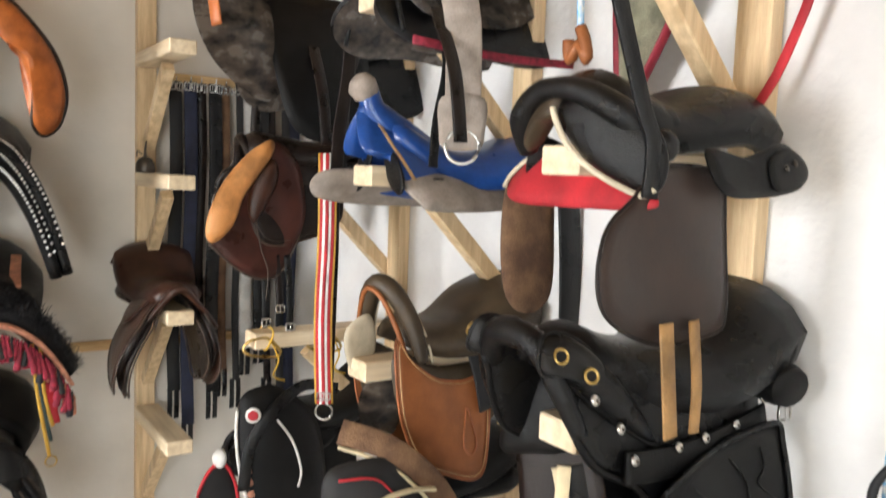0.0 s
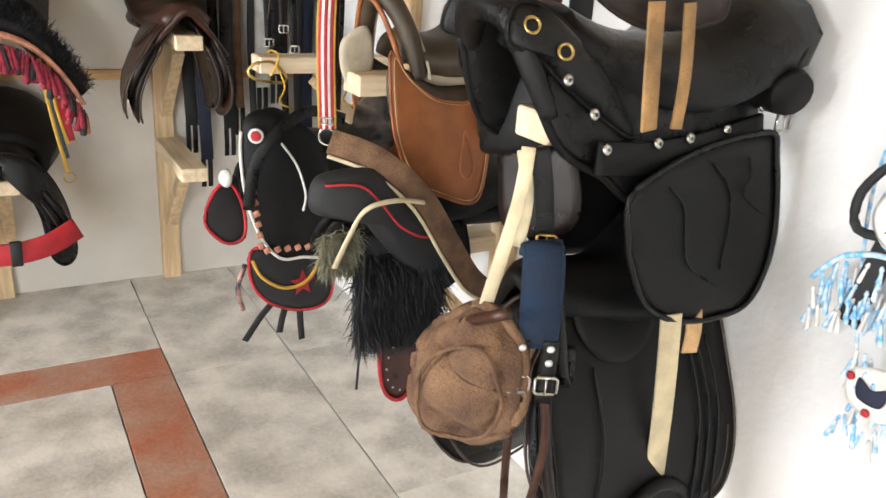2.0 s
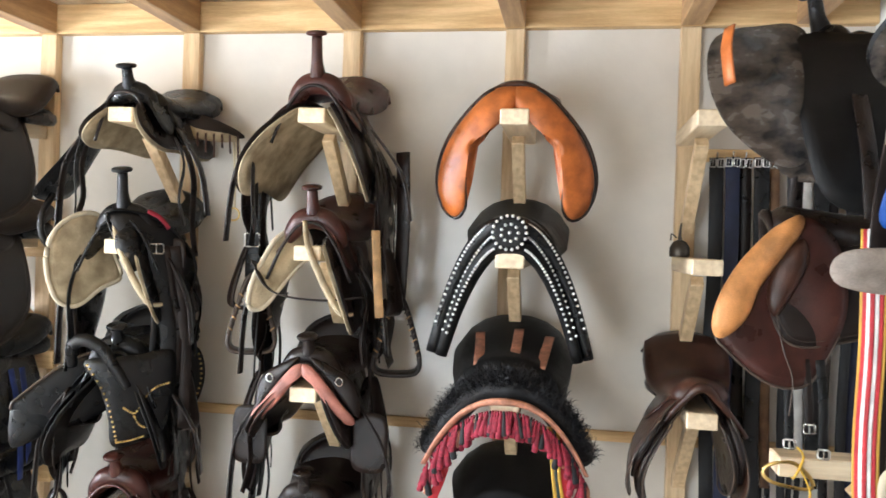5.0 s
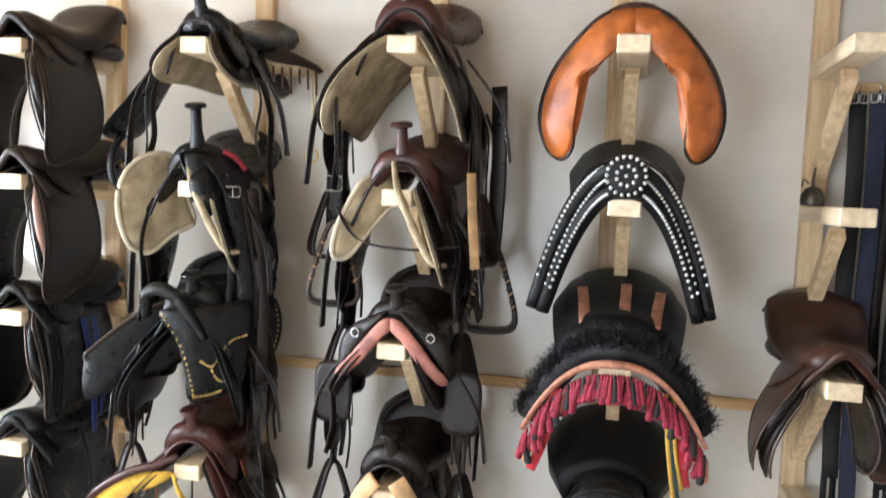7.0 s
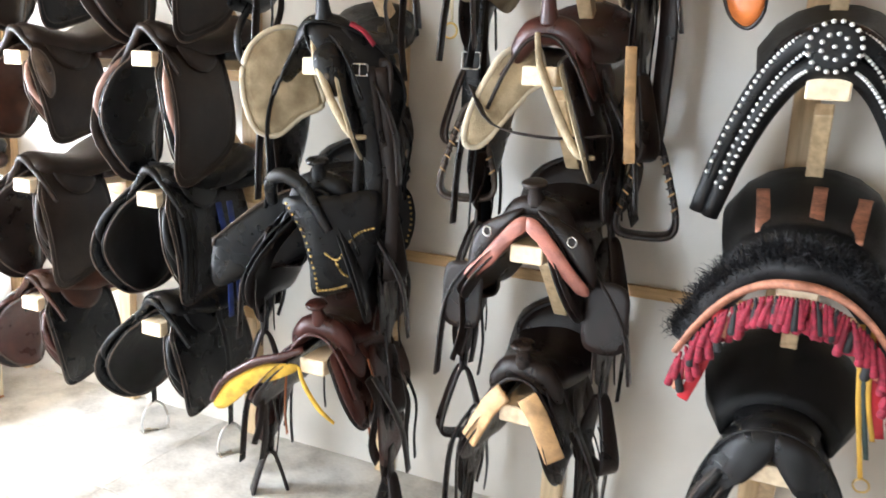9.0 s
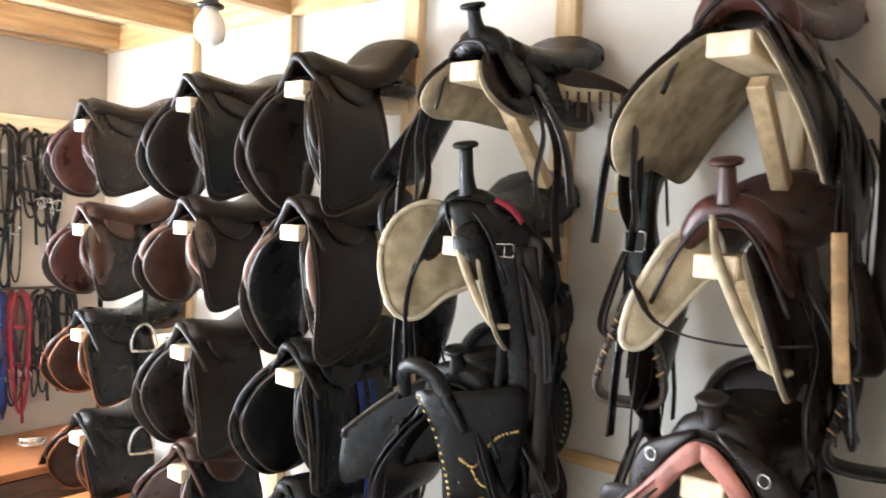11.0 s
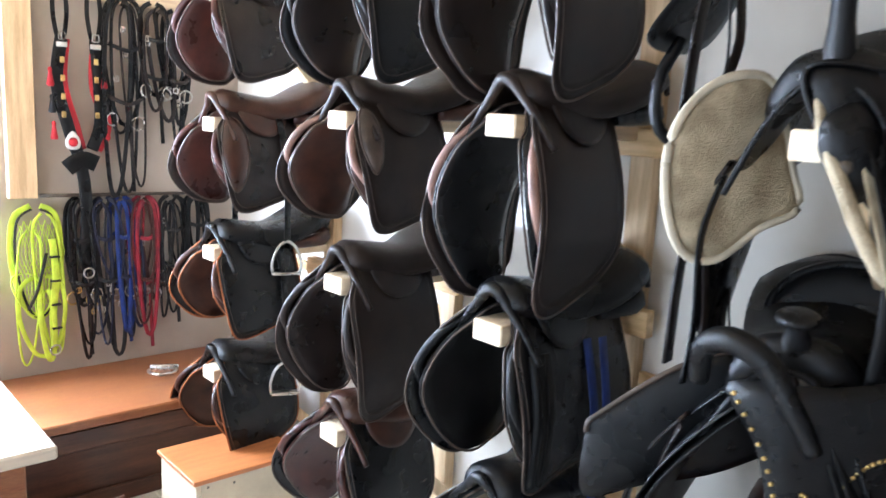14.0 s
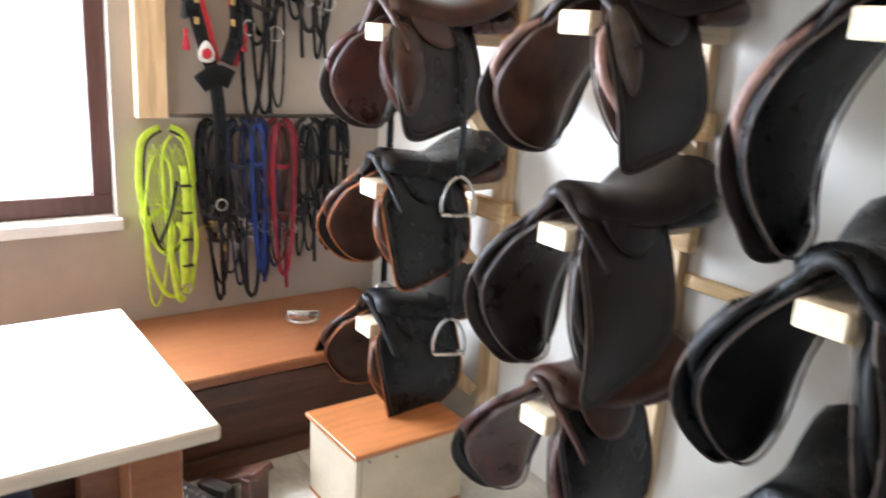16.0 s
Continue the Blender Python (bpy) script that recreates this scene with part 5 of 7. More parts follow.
part("gold_cord", tube([p2(-0.10, -0.27), p2(-0.07, -0.33), p2(0.0, -0.375), p2(0.08, -0.365), p2(0.13, -0.29), p2(0.14, -0.18)], 0.006, n=5, sides=7), M["gold_web"], s, "thin golden cord")
lobe = [(-0.22, -0.16), (-0.19, -0.06), (-0.14, -0.04), (-0.10, -0.12), (-0.10, -0.22), (-0.16, -0.235)]
lb = part("far_cloth", plate(lobe, side_sheet(0.14), 0.01), M["black_web"], s)
part("red_edge", tube(edge_of(lobe, side_sheet(0.145)), 0.006, n=1, sides=6), M["red"], lb)
part("white_knob", dome((0.15, -0.15, -0.02), 0.03, 0.8, (0.3, -1, 0.2), 4, 12), M["white_web"], s, "white padded end")
for k, (y, e) in enumerate(((-0.118, -0.57), (0.0, -0.56), (0.08, -0.60))):
    part("hanging_strap", strap([(0.20, 0.02 + 0.03 * k, -0.40), (0.205, 0.5 * (y + 0.03 * k), -0.48), (0.20, y, e)], 0.022, 0.005), M["black_web"], s)
part("braided_loop", tube([(0.19, -0.11, -0.30), (0.19, -0.135, -0.38), (0.19, -0.12, -0.46)], 0.009, n=4, sides=7), M["pattern"], s)
part("crown_strap", strap([side_sheet(0.235)(-0.11, -0.10), side_sheet(0.25)(-0.09, 0.04), side_sheet(0.24)(-0.02, 0.14), side_sheet(0.20)(0.10, 0.19), side_sheet(0.14)(0.24, 0.15)], 0.035, 0.007, face=(1, -0.2, 0.3), n=6), M["black"], s)
part("badge", dome((0.245, -0.085, 0.132), 0.024, 0.2, (1, -0.4, 0.1), 3, 14), M["white_web"], s, "red and white round badge")
part("badge_centre", dome((0.249, -0.087, 0.132), 0.016, 0.2, (1, -0.4, 0.1), 3, 12), M["red"], s)

w = western(ron(2, 1), "patched saddle in red, grey and black leather", "rag", "black", "rag", drop=0.20, spread=0.2, fall=0.6, horn=False, fender=False, loose=1, group="rack wall saddles")
part("red_fringe", strap([drape(1, 0.09, 0.2, 0.0, 0.6)(0.0, 0.2), drape(1, 0.09, 0.2, 0.0, 0.6)(0.25, 0.21), drape(1, 0.09, 0.2, 0.0, 0.6)(0.5, 0.2)], 0.02, 0.008), M["tassel"], w)
g = part("grey_girth", strap([(0.20, 0.12, 0.02), (0.235, 0.13, -0.1), (0.24, 0.135, -0.3)], 0.085, 0.012, face=(1, -0.7, 0)), M["grey_felt"], w, "ribbed grey girth")
part("girth_end", plate([(-0.05, 0), (0.05, 0), (0.055, 0.08), (0.04, 0.12), (-0.04, 0.12), (-0.055, 0.08)], lambda a, b: Vector((0.246 + 0.57 * a, 0.13 + 0.8 * a, -0.27 - b)), 0.014), M["grey_felt"], w)
ring(w, (0.25, 0.13, -0.385), 0.04, 0.005, (1, -0.7, 0), "steel")

t = thing("saddle_tree", ron(2, 2), "chipped blue painted wooden saddle tree on felt boards", "saddle tree", "rack wall saddles")
part("seat", seat_loft([(0.06, 0.115, 0.05, 0.05), (0.165, 0.055, 0.085, 0.07), (0.26, 0.025, 0.12, 0.08), (0.36, 0.04, 0.15, 0.09), (0.44, 0.08, 0.165, 0.10), (0.48, 0.09, 0.155, 0.10)], 0.022), M["blue_paint"], t)
part("head", lathe([(0.0, -0.035), (0.026, -0.028), (0.038, -0.005), (0.034, 0.02), (0.018, 0.032), (0.0, 0.034)], 16, Matrix.Translation((0, -0.002, 0.192)) @ Matrix.Rotation(1.0, 4, 'X')), M["grey_felt"], t, "bare worn wooden head")
part("neck", tube([(0, 0.012, 0.185), (0, 0.025, 0.145), (0, 0.05, 0.115), (0, 0.10, 0.08), (0, 0.17, 0.04)], [0.026, 0.032, 0.042, 0.05, 0.05], n=6, sides=16), M["blue_paint"], t, "curved blue neck with chipped paint")
for sd in (-1, 1):
    leg = [(-0.005, 0.15), (0.05, 0.14), (0.12, 0.065), (0.20, 0.02), (0.33, 0.0), (0.41, 0.02), (0.40, -0.05), (0.34, -0.085), (0.2, -0.085), (0.10, -0.08), (0.055, -0.045), (0.035, 0.02), (-0.02, 0.03), (-0.03, 0.08)]
    wood = side_sheet(0.075, 0.62, sd)
    sp = part("side_panel", plate(leg, wood, 0.022, rings=6, puff=0.004), M["blue_paint"], t)
    over = side_sheet(0.090, 0.62, sd)
    part("slot", block(-0.004, 0.004, -0.016, 0.016, -0.011, 0.011, 0.002), M["iron"], sp).matrix_local = Matrix.Translation(over(0.155, -0.035)) @ Matrix.Rotation(sd * 0.55, 4, 'Y')
    for k, (y, z, e, h) in enumerate(((0.205, -0.062, 0.034, 0.008), (0.17, -0.058, 0.012, 0.006), (0.245, -0.066, 0.02, 0.005), (0.30, -0.03, 0.008, 0.012), (0.35, 0.0, 0.01, 0.004), (0.13, -0.07, 0.018, 0.004))):
        part("bare_patch", plate([(-e, -h * 0.6), (-e * 0.3, -h), (e * 0.6, -h * 0.8), (e, 0.1 * h), (e * 0.4, h), (-e * 0.5, h * 0.7)], (lambda yy, zz: lambda a, b: side_sheet(0.088, 0.62, sd)(yy + a, zz + b))(y, z), 0.003, rings=2, n=3), M["straw" if k % 2 else "felt"], sp)
    part("paint_chip", strap([side_sheet(0.088, 0.62, sd)(0.022, 0.125), side_sheet(0.088, 0.62, sd)(0.045, 0.065), side_sheet(0.089, 0.62, sd)(0.07, 0.01), side_sheet(0.089, 0.62, sd)(0.095, -0.05)], 0.010, 0.003, face=(sd, 0, 0.6)), M["straw"], sp, "strip of bare wood under chipped paint")
    lead = -0.09 if sd < 0 else 0.05
    out = [(lead, 0.05), (lead + 0.07, 0.02), (0.2, 0.03), (0.40, 0.05), (0.47, 0.10), (0.36, 0.14), (0.12, 0.145), (lead + 0.03, 0.12)]
    part("side_board", plate(out, drape(sd, 0.045, 0.24, 0.0, 0.62), 0.026, puff=0.01), M["grey_felt"], t, "grey felt covered side board")
    part("dark_hollow", plate([(0.03, 0.035), (0.075, 0.035), (0.115, 0.0), (0.135, -0.05), (0.11, -0.07), (0.06, -0.04)], (lambda k: lambda a, b: Vector((k * a, 0.045, b)))(sd), 0.01), M["black_soft"], t, "black sheet in the hollow of the fork")

s = thing("side_saddle", ron(2, 3), "tan saddle with a tall curved dark front", "saddle", "rack wall saddles")
part("seat", seat_loft([(0.10, 0.09, 0.06, 0.05), (0.2, 0.06, 0.10, 0.06), (0.31, 0.085, 0.15, 0.07), (0.40, 0.165, 0.175, 0.09), (0.46, 0.19, 0.165, 0.10), (0.485, 0.18, 0.14, 0.10)], 0.035), M["olive_leather"], s)
part("front_roll", tube([(-0.10, 0.08, -0.06), (-0.085, 0.07, 0.05), (-0.05, 0.06, 0.15), (0.0, 0.06, 0.195), (0.045, 0.085, 0.17), (0.08, 0.12, 0.09), (0.10, 0.14, 0.0)], [0.014, 0.022, 0.027, 0.028, 0.027, 0.024, 0.016], n=6, sides=12), M["olive_leather"], s)
part("front_rim", tube([(-0.10, 0.055, -0.06), (-0.08, 0.045, 0.05), (-0.045, 0.035, 0.145), (0.0, 0.03, 0.185), (0.04, 0.05, 0.16), (0.07, 0.08, 0.08), (0.095, 0.10, 0.0)], 0.007, n=6), M["tan"], s)
part("front_rim", tube([(-0.09, 0.095, -0.05), (-0.075, 0.09, 0.05), (-0.04, 0.085, 0.15), (0.0, 0.09, 0.19), (0.055, 0.115, 0.16), (0.092, 0.15, 0.07), (0.11, 0.165, 0.0)], 0.004, n=6), M["felt"], s)
for sd in (-1, 1):
    out = [(0.05, 0.06), (0.08, 0.03), (0.115, -0.005), (0.178, -0.045), (0.26, -0.06), (0.335, -0.06), (0.35, -0.2), (0.315, -0.32), (0.21, -0.30), (0.123, -0.248), (0.066, -0.121)]
    lay = side_sheet(0.11, 0.08, sd)
    fl = part("flap", plate(out, lay, 0.010, rings=7), M["tan"], s)
    part("flap_edge", tube(edge_of(out, lay), 0.004, n=1, sides=6), M["rawhide"], fl)
    part("seam", tube(edge_of([(0.2 + (a - 0.2) * 0.94, -0.14 + (b + 0.14) * 0.94) for a, b in out], side_sheet(0.116, 0.08, sd)), 0.0014, n=1, sides=4), M["straw"], fl)
    drop_out = [(0.27, -0.13), (0.285, -0.17), (0.30, -0.23), (0.28, -0.255), (0.255, -0.23), (0.262, -0.17)]
    part("pocket_seam", tube(edge_of(drop_out, side_sheet(0.117, 0.08, sd)), 0.003, n=1, sides=5), M["rawhide"], fl)
    part("dark_band", strap([(sd * 0.09, 0.30, 0.06), (sd * 0.125, 0.315, -0.03), (sd * 0.13, 0.34, -0.14)], 0.065, 0.008, face=(sd, 0, 0.3)), M["black_web"], s)
    part("panel", plate([(0.06, 0.03), (0.2, -0.02), (0.40, -0.02), (0.42, -0.12), (0.3, -0.22), (0.1, -0.16)], side_sheet(0.085, 0.1, sd), 0.02, puff=0.02), M["olive_leather"], s)
    if sd < 0:
        part("lining", plate([(-0.02, 0.06), (0.0, 0.09), (0.05, 0.11), (0.075, 0.04), (0.06, -0.04), (0.015, -0.05), (-0.015, 0.0)], side_sheet(0.03, 0.05, sd), 0.012, puff=0.004), M["felt"], s, "cream felt front lining")
part("fleece_roll", plate([(0.02, -0.06), (0.09, -0.05), (0.12, -0.12), (0.10, -0.20), (0.04, -0.21), (0.0, -0.13)], side_sheet(0.03), 0.04, puff=0.03), M["rag"], s, "grey quilted lining below the arm")

b = thing("suede_chaps", ron(2, 3, 0.36, -0.13, 0.42), "brown suede flap hanging beside a rack post", "saddle flap")
part("flap", plate([(-0.06, 0.0), (0.06, 0.0), (0.08, 0.16), (0.07, 0.31), (0.0, 0.355), (-0.07, 0.31), (-0.09, 0.16)], lambda a, c: Vector((0.10 + 0.05 * c, a, -c)), 0.03, puff=0.02), M["brown_fur"], b)
part("dark_strap", strap([(0.14, 0.09, 0.0), (0.155, 0.1, -0.2), (0.15, 0.12, -0.46)], 0.07, 0.012), M["black"], b)
b.location.z = 1.66

s = english(ron(2, 4, 0, 0, 0.08), "black padded saddle with red piping and shaggy fur", "black_soft", "black_soft", "black_soft", edge="black", drop=0.26, spread=0.14, group="rack wall saddles")
random.seed(8)
pp = side_sheet(0.205, 0.05)
tagged(part("fur_flap", blades(lambda: (pp(random.uniform(-0.06, 0.17), random.uniform(-0.24, -0.02)), Vector((0.5, random.uniform(-0.4, 0.4), -1))), 0.075, 0.0016, 8000, 0.45), M["fur"], s), "long shaggy black fur", kind="stuff")
part("fur_backing", plate([(-0.06, 0.0), (0.05, 0.02), (0.17, -0.02), (0.18, -0.2), (0.06, -0.26), (-0.04, -0.22)], side_sheet(0.20, 0.05), 0.012), M["fur"], s)
tagged(part("fur_tuft", blades(lambda: (side_sheet(0.20)(random.uniform(-0.15, -0.05), random.uniform(-0.05, 0.04)), Vector((0.4, random.uniform(-0.6, 0.2), -0.7))), 0.045, 0.0012, 1800, 0.6), M["olive_fleece"], s), "greyish brown tuft of wool", kind="stuff")
cup = [(-0.18, 0.11), (-0.168, 0.18), (-0.09, 0.20), (-0.01, 0.19), (0.065, 0.13), (0.185, 0.05), (0.19, -0.03), (0.15, -0.085), (0.066, -0.06), (-0.01, 0.02), (-0.07, 0.09), (-0.13, 0.085)]
lay = side_sheet(0.215, 0.08)
pad = part("padded_skirt", plate(cup, lay, 0.03, rings=7, puff=0.07), M["black_web"], s, "padded black cloth skirt")
over = side_sheet(0.265, 0.08)
part("red_piping", tube([over(-0.155, 0.17) - Vector((0.02, 0, 0)), over(-0.08, 0.172), over(-0.03, 0.13), over(0.02, 0.07), over(0.08, 0.035), over(0.15, 0.025) - Vector((0.012, 0, 0))], 0.0032, n=5, sides=6), M["red"], pad)
sb = part("suede_band", strap([(0.12, -0.10, 0.245), (0.20, -0.01, 0.215), (0.245, 0.085, 0.13), (0.255, 0.17, 0.0), (0.255, 0.24, -0.10), (0.25, 0.30, -0.15)], 0.06, 0.012, face=(1, -0.15, 0.3), n=6), M["brown_fur"], s, "brown suede band with pale piping")
part("band_piping", tube([(0.14, -0.115, 0.215), (0.215, -0.03, 0.185), (0.258, 0.058, 0.105), (0.266, 0.14, -0.02), (0.266, 0.215, -0.125), (0.26, 0.285, -0.175)], 0.005, n=6, sides=6), M["cream_web"], sb)
part("cream_cord", tube([(0.235, -0.13, -0.03), (0.262, -0.105, 0.06), (0.282, -0.075, 0.125), (0.286, 0.0, 0.14), (0.275, 0.075, 0.125)], 0.0085, n=6, flat=0.6), M["cream_web"], s, "cream cord over the padded skirt")
part("thin_strap", strap([(0.23, -0.05, 0.0), (0.235, -0.055, -0.2), (0.23, -0.06, -0.38)], 0.006, 0.004), M["black_web"], s)
red = [(0.03, -0.27), (0.10, -0.265), (0.17, -0.27), (0.165, -0.38), (0.10, -0.46), (0.045, -0.44), (0.02, -0.36)]
rf = part("red_tab", plate(red, side_sheet(0.19), 0.008), M["reddish"], s, "dark red leather tab with red edge")
part("red_edge", tube(edge_of(red, side_sheet(0.194)), 0.006, n=1, sides=6), M["red"], rf)
for k in range(14):
    part("stud", dome(side_sheet(0.196)(0.095 + 0.055 * math.cos(k * 0.449), -0.36 + 0.075 * math.sin(k * 0.449)), 0.0035, 0.6, (1, 0, 0.2), 2, 6), M["silver"], rf)

# third rack column
b = thing("fleece_breastplate", pose(XR - 0.09, -2.089, 1.811), "beige fleece pad with red edging hanging on the wall", "breastplate")
tri2 = [(0.07, -0.52), (-0.28, -0.52), (-0.155, -0.25), (-0.035, -0.04), (0.0, 0.0), (0.018, -0.04), (0.04, -0.25)]
lay = lambda a, c: Vector((0.0, a, -c))
part("pad", plate(tri2, lay, 0.02, puff=0.01), M["olive_fleece"], b)
part("red_edge", tube(edge_of(tri2, lay), 0.013, n=1, sides=8, flat=0.5), M["red_nylon"], b, "red webbing border")
b = thing("wooden_hook", pose(3.05, -2.26, 1.93), "small curved wooden hook on a blue cord", "hook")
part("hook", tube([(0, 0, 0.0), (0, -0.015, -0.03), (0, -0.02, -0.06), (0, 0.0, -0.03), (0, 0.025, -0.055), (0, 0.03, -0.02)], 0.012, n=4), M["tan"], b)
part("cord", tube([(0, 0.0, 0.0), (0, 0.004, 0.06), (0, 0.0, 0.16)], 0.007, n=3), M["lightblue"], b)
b = thing("red_strap", pose(XR - 0.06, -2.52, 2.3), "thin red leather strap hanging from above", "strap")
part("band", strap([(0, 0, 0.2), (0.0, 0.0, -0.2), (-0.01, 0.05, -0.40), (-0.02, 0.10, -0.5)], 0.02, 0.005), M["red"], b)

s = thing("english_saddle", ron(3, 2, -0.01), "black saddle with red cloth lining and a large brown flap", "saddle", "rack wall saddles")
part("seat", seat_loft([(0.03, 0.095, 0.06, 0.05), (0.10, 0.08, 0.08, 0.05), (0.19, 0.035, 0.09, 0.05), (0.27, 0.06, 0.11, 0.06), (0.35, 0.09, 0.125, 0.07), (0.42, 0.085, 0.115, 0.08), (0.45, 0.055, 0.10, 0.08)], 0.05), M["black"], s)
part("pommel_roll", tube([(-0.105, 0.03, -0.01), (-0.09, 0.0, 0.045), (-0.04, -0.012, 0.085), (0.01, -0.015, 0.095), (0.07, -0.005, 0.085), (0.13, 0.02, 0.05), (0.165, 0.07, 0.0)], [0.018, 0.026, 0.022, 0.018, 0.022, 0.026, 0.016], n=5, sides=12), M["black"], s)
near_lobe = [(0.015, 0.07), (0.026, 0.026), (0.05, -0.01), (0.085, -0.04), (0.13, -0.065), (0.178, -0.08), (0.20, -0.04), (0.185, 0.02), (0.13, 0.065), (0.068, 0.09)]
lay = front_sheet(-0.012, 0.35)
nl = part("front_panel", plate(near_lobe, lay, 0.022, rings=6, puff=0.03), M["black"], s, "black fleece-lined front panel")
part("panel_edge", tube(edge_of(near_lobe, front_sheet(-0.026, 0.35), span=(0.02, 0.55)), 0.006, n=1, sides=6), M["felt"], nl, "pale felt edge")
far_lobe = [(-0.105, 0.0), (-0.09, 0.055), (-0.035, 0.088), (0.01, 0.09), (0.02, 0.055), (-0.03, 0.035), (-0.06, 0.01), (-0.085, -0.01)]
part("front_panel", plate(far_lobe, lambda a, b: Vector((a, 0.0 - 0.2 * a, b)), 0.02, puff=0.025), M["olive_leather"], s)
under = [(-0.20, -0.078), (-0.19, -0.045), (-0.155, -0.018), (-0.076, 0.004), (0.0, -0.012), (0.058, -0.035), (0.12, -0.055), (0.178, -0.08), (0.17, -0.102), (0.0, -0.108), (-0.16, -0.106)]
lay = lambda a, b: Vector((a, 0.05 + 0.5 * (b + 0.1), b))
ul = part("lining", plate(under, lay, 0.016, puff=0.012), M["red"], s, "red felt saddle lining")
part("lining_edge", tube(edge_of(under, lambda a, b: lay(a, b) + Vector((0, -0.010, 0)), span=(0.0, 0.35)), 0.005, n=1, sides=6), M["felt"], ul)
part("panel_back", plate([(0.06, 0.02), (0.2, 0.0), (0.40, 0.03), (0.46, -0.03), (0.38, -0.075), (0.2, -0.09), (0.08, -0.07)], side_sheet(-0.13, -0.5), 0.02, puff=0.02), M["black"], s)
tail = [(0.16, 0.0), (0.26, -0.01), (0.36, 0.02), (0.41, 0.0), (0.425, -0.03), (0.39, -0.062), (0.29, -0.078), (0.18, -0.07)]
tl = part("rear_tab", plate(tail, side_sheet(0.19, 0.3), 0.014, puff=0.006), M["black_soft"], s)
part("tab_patch", plate([(0.32, -0.065), (0.31, -0.015), (0.36, 0.012), (0.405, -0.005), (0.415, -0.03), (0.385, -0.055)], side_sheet(0.202, 0.3), 0.008), M["black_soft"], tl)
for y, z in ((0.345, -0.025), (0.37, -0.015)):
    part("rivet", dome(side_sheet(0.209, 0.3)(y, z), 0.006, 0.5, (1, 0, 0.2), 2, 8), M["iron"], tl)
out = [(0.06, -0.037), (0.15, -0.028), (0.235, -0.037), (0.25, -0.06), (0.262, -0.17), (0.272, -0.285), (0.243, -0.32), (0.11, -0.331), (-0.016, -0.281), (-0.052, -0.216), (-0.034, -0.137), (0.019, -0.088)]
fl = part("flap", plate(out, side_sheet(0.172, -0.03), 0.010, rings=6), M["chocolate"], s, "large rounded brown-black flap")
part("flap_edge", tube(edge_of(out, side_sheet(0.172, -0.03)), 0.0035, n=1, sides=6), M["dark"], fl)
part("flap_strap", strap([(0.17, -0.11, 0.41), (0.175, -0.046, 0.215), (0.182, 0.012, 0.06), (0.186, 0.037, 0.0), (0.186, 0.035, -0.085)], 0.026, 0.008, face=(1, -0.4, 0.1)), M["black"], s)
part("buckle_knob", dome((0.16, 0.085, 0.0), 0.03, 0.9, (0.8, -0.6, 0.1), 4, 12), M["black"], s)
for k in range(2):
    part("tan_strap", strap([(0.178, 0.105 + 0.07 * k, -0.29), (0.186, 0.112 + 0.072 * k, -0.40), (0.188, 0.122 + 0.06 * k, -0.485)], 0.032 - 0.008 * k, 0.006), M["honey"], s, "pale leather strap")

s = thing("trail_saddle", ron(3, 3), "large black saddle with rivets and gold rings", "saddle", "rack wall saddles")
part("seat", seat_loft([(-0.04, 0.15, 0.06, 0.05), (0.06, 0.105, 0.08, 0.06), (0.16, 0.085, 0.10, 0.07), (0.27, 0.085, 0.13, 0.08), (0.35, 0.125, 0.155, 0.09), (0.41, 0.19, 0.17, 0.10), (0.46, 0.215, 0.16, 0.11), (0.485, 0.20, 0.13, 0.11)], 0.045), M["black"], s)
part("cantle_binding", tube([(-0.17, 0.40, 0.07), (-0.16, 0.45, 0.15), (-0.07, 0.485, 0.20), (0.07, 0.485, 0.20), (0.16, 0.45, 0.15), (0.17, 0.40, 0.07)], 0.008, n=5), M["black_soft"], s)
part("front_arch", tube([(-0.125, -0.03, 0.0), (-0.115, -0.06, 0.07), (-0.06, -0.10, 0.145), (0.0, -0.11, 0.165), (0.06, -0.105, 0.15), (0.09, -0.09, 0.10), (0.11, -0.05, 0.01)], [0.014, 0.022, 0.026, 0.026, 0.024, 0.020, 0.014], n=5, sides=12), M["black"], s)
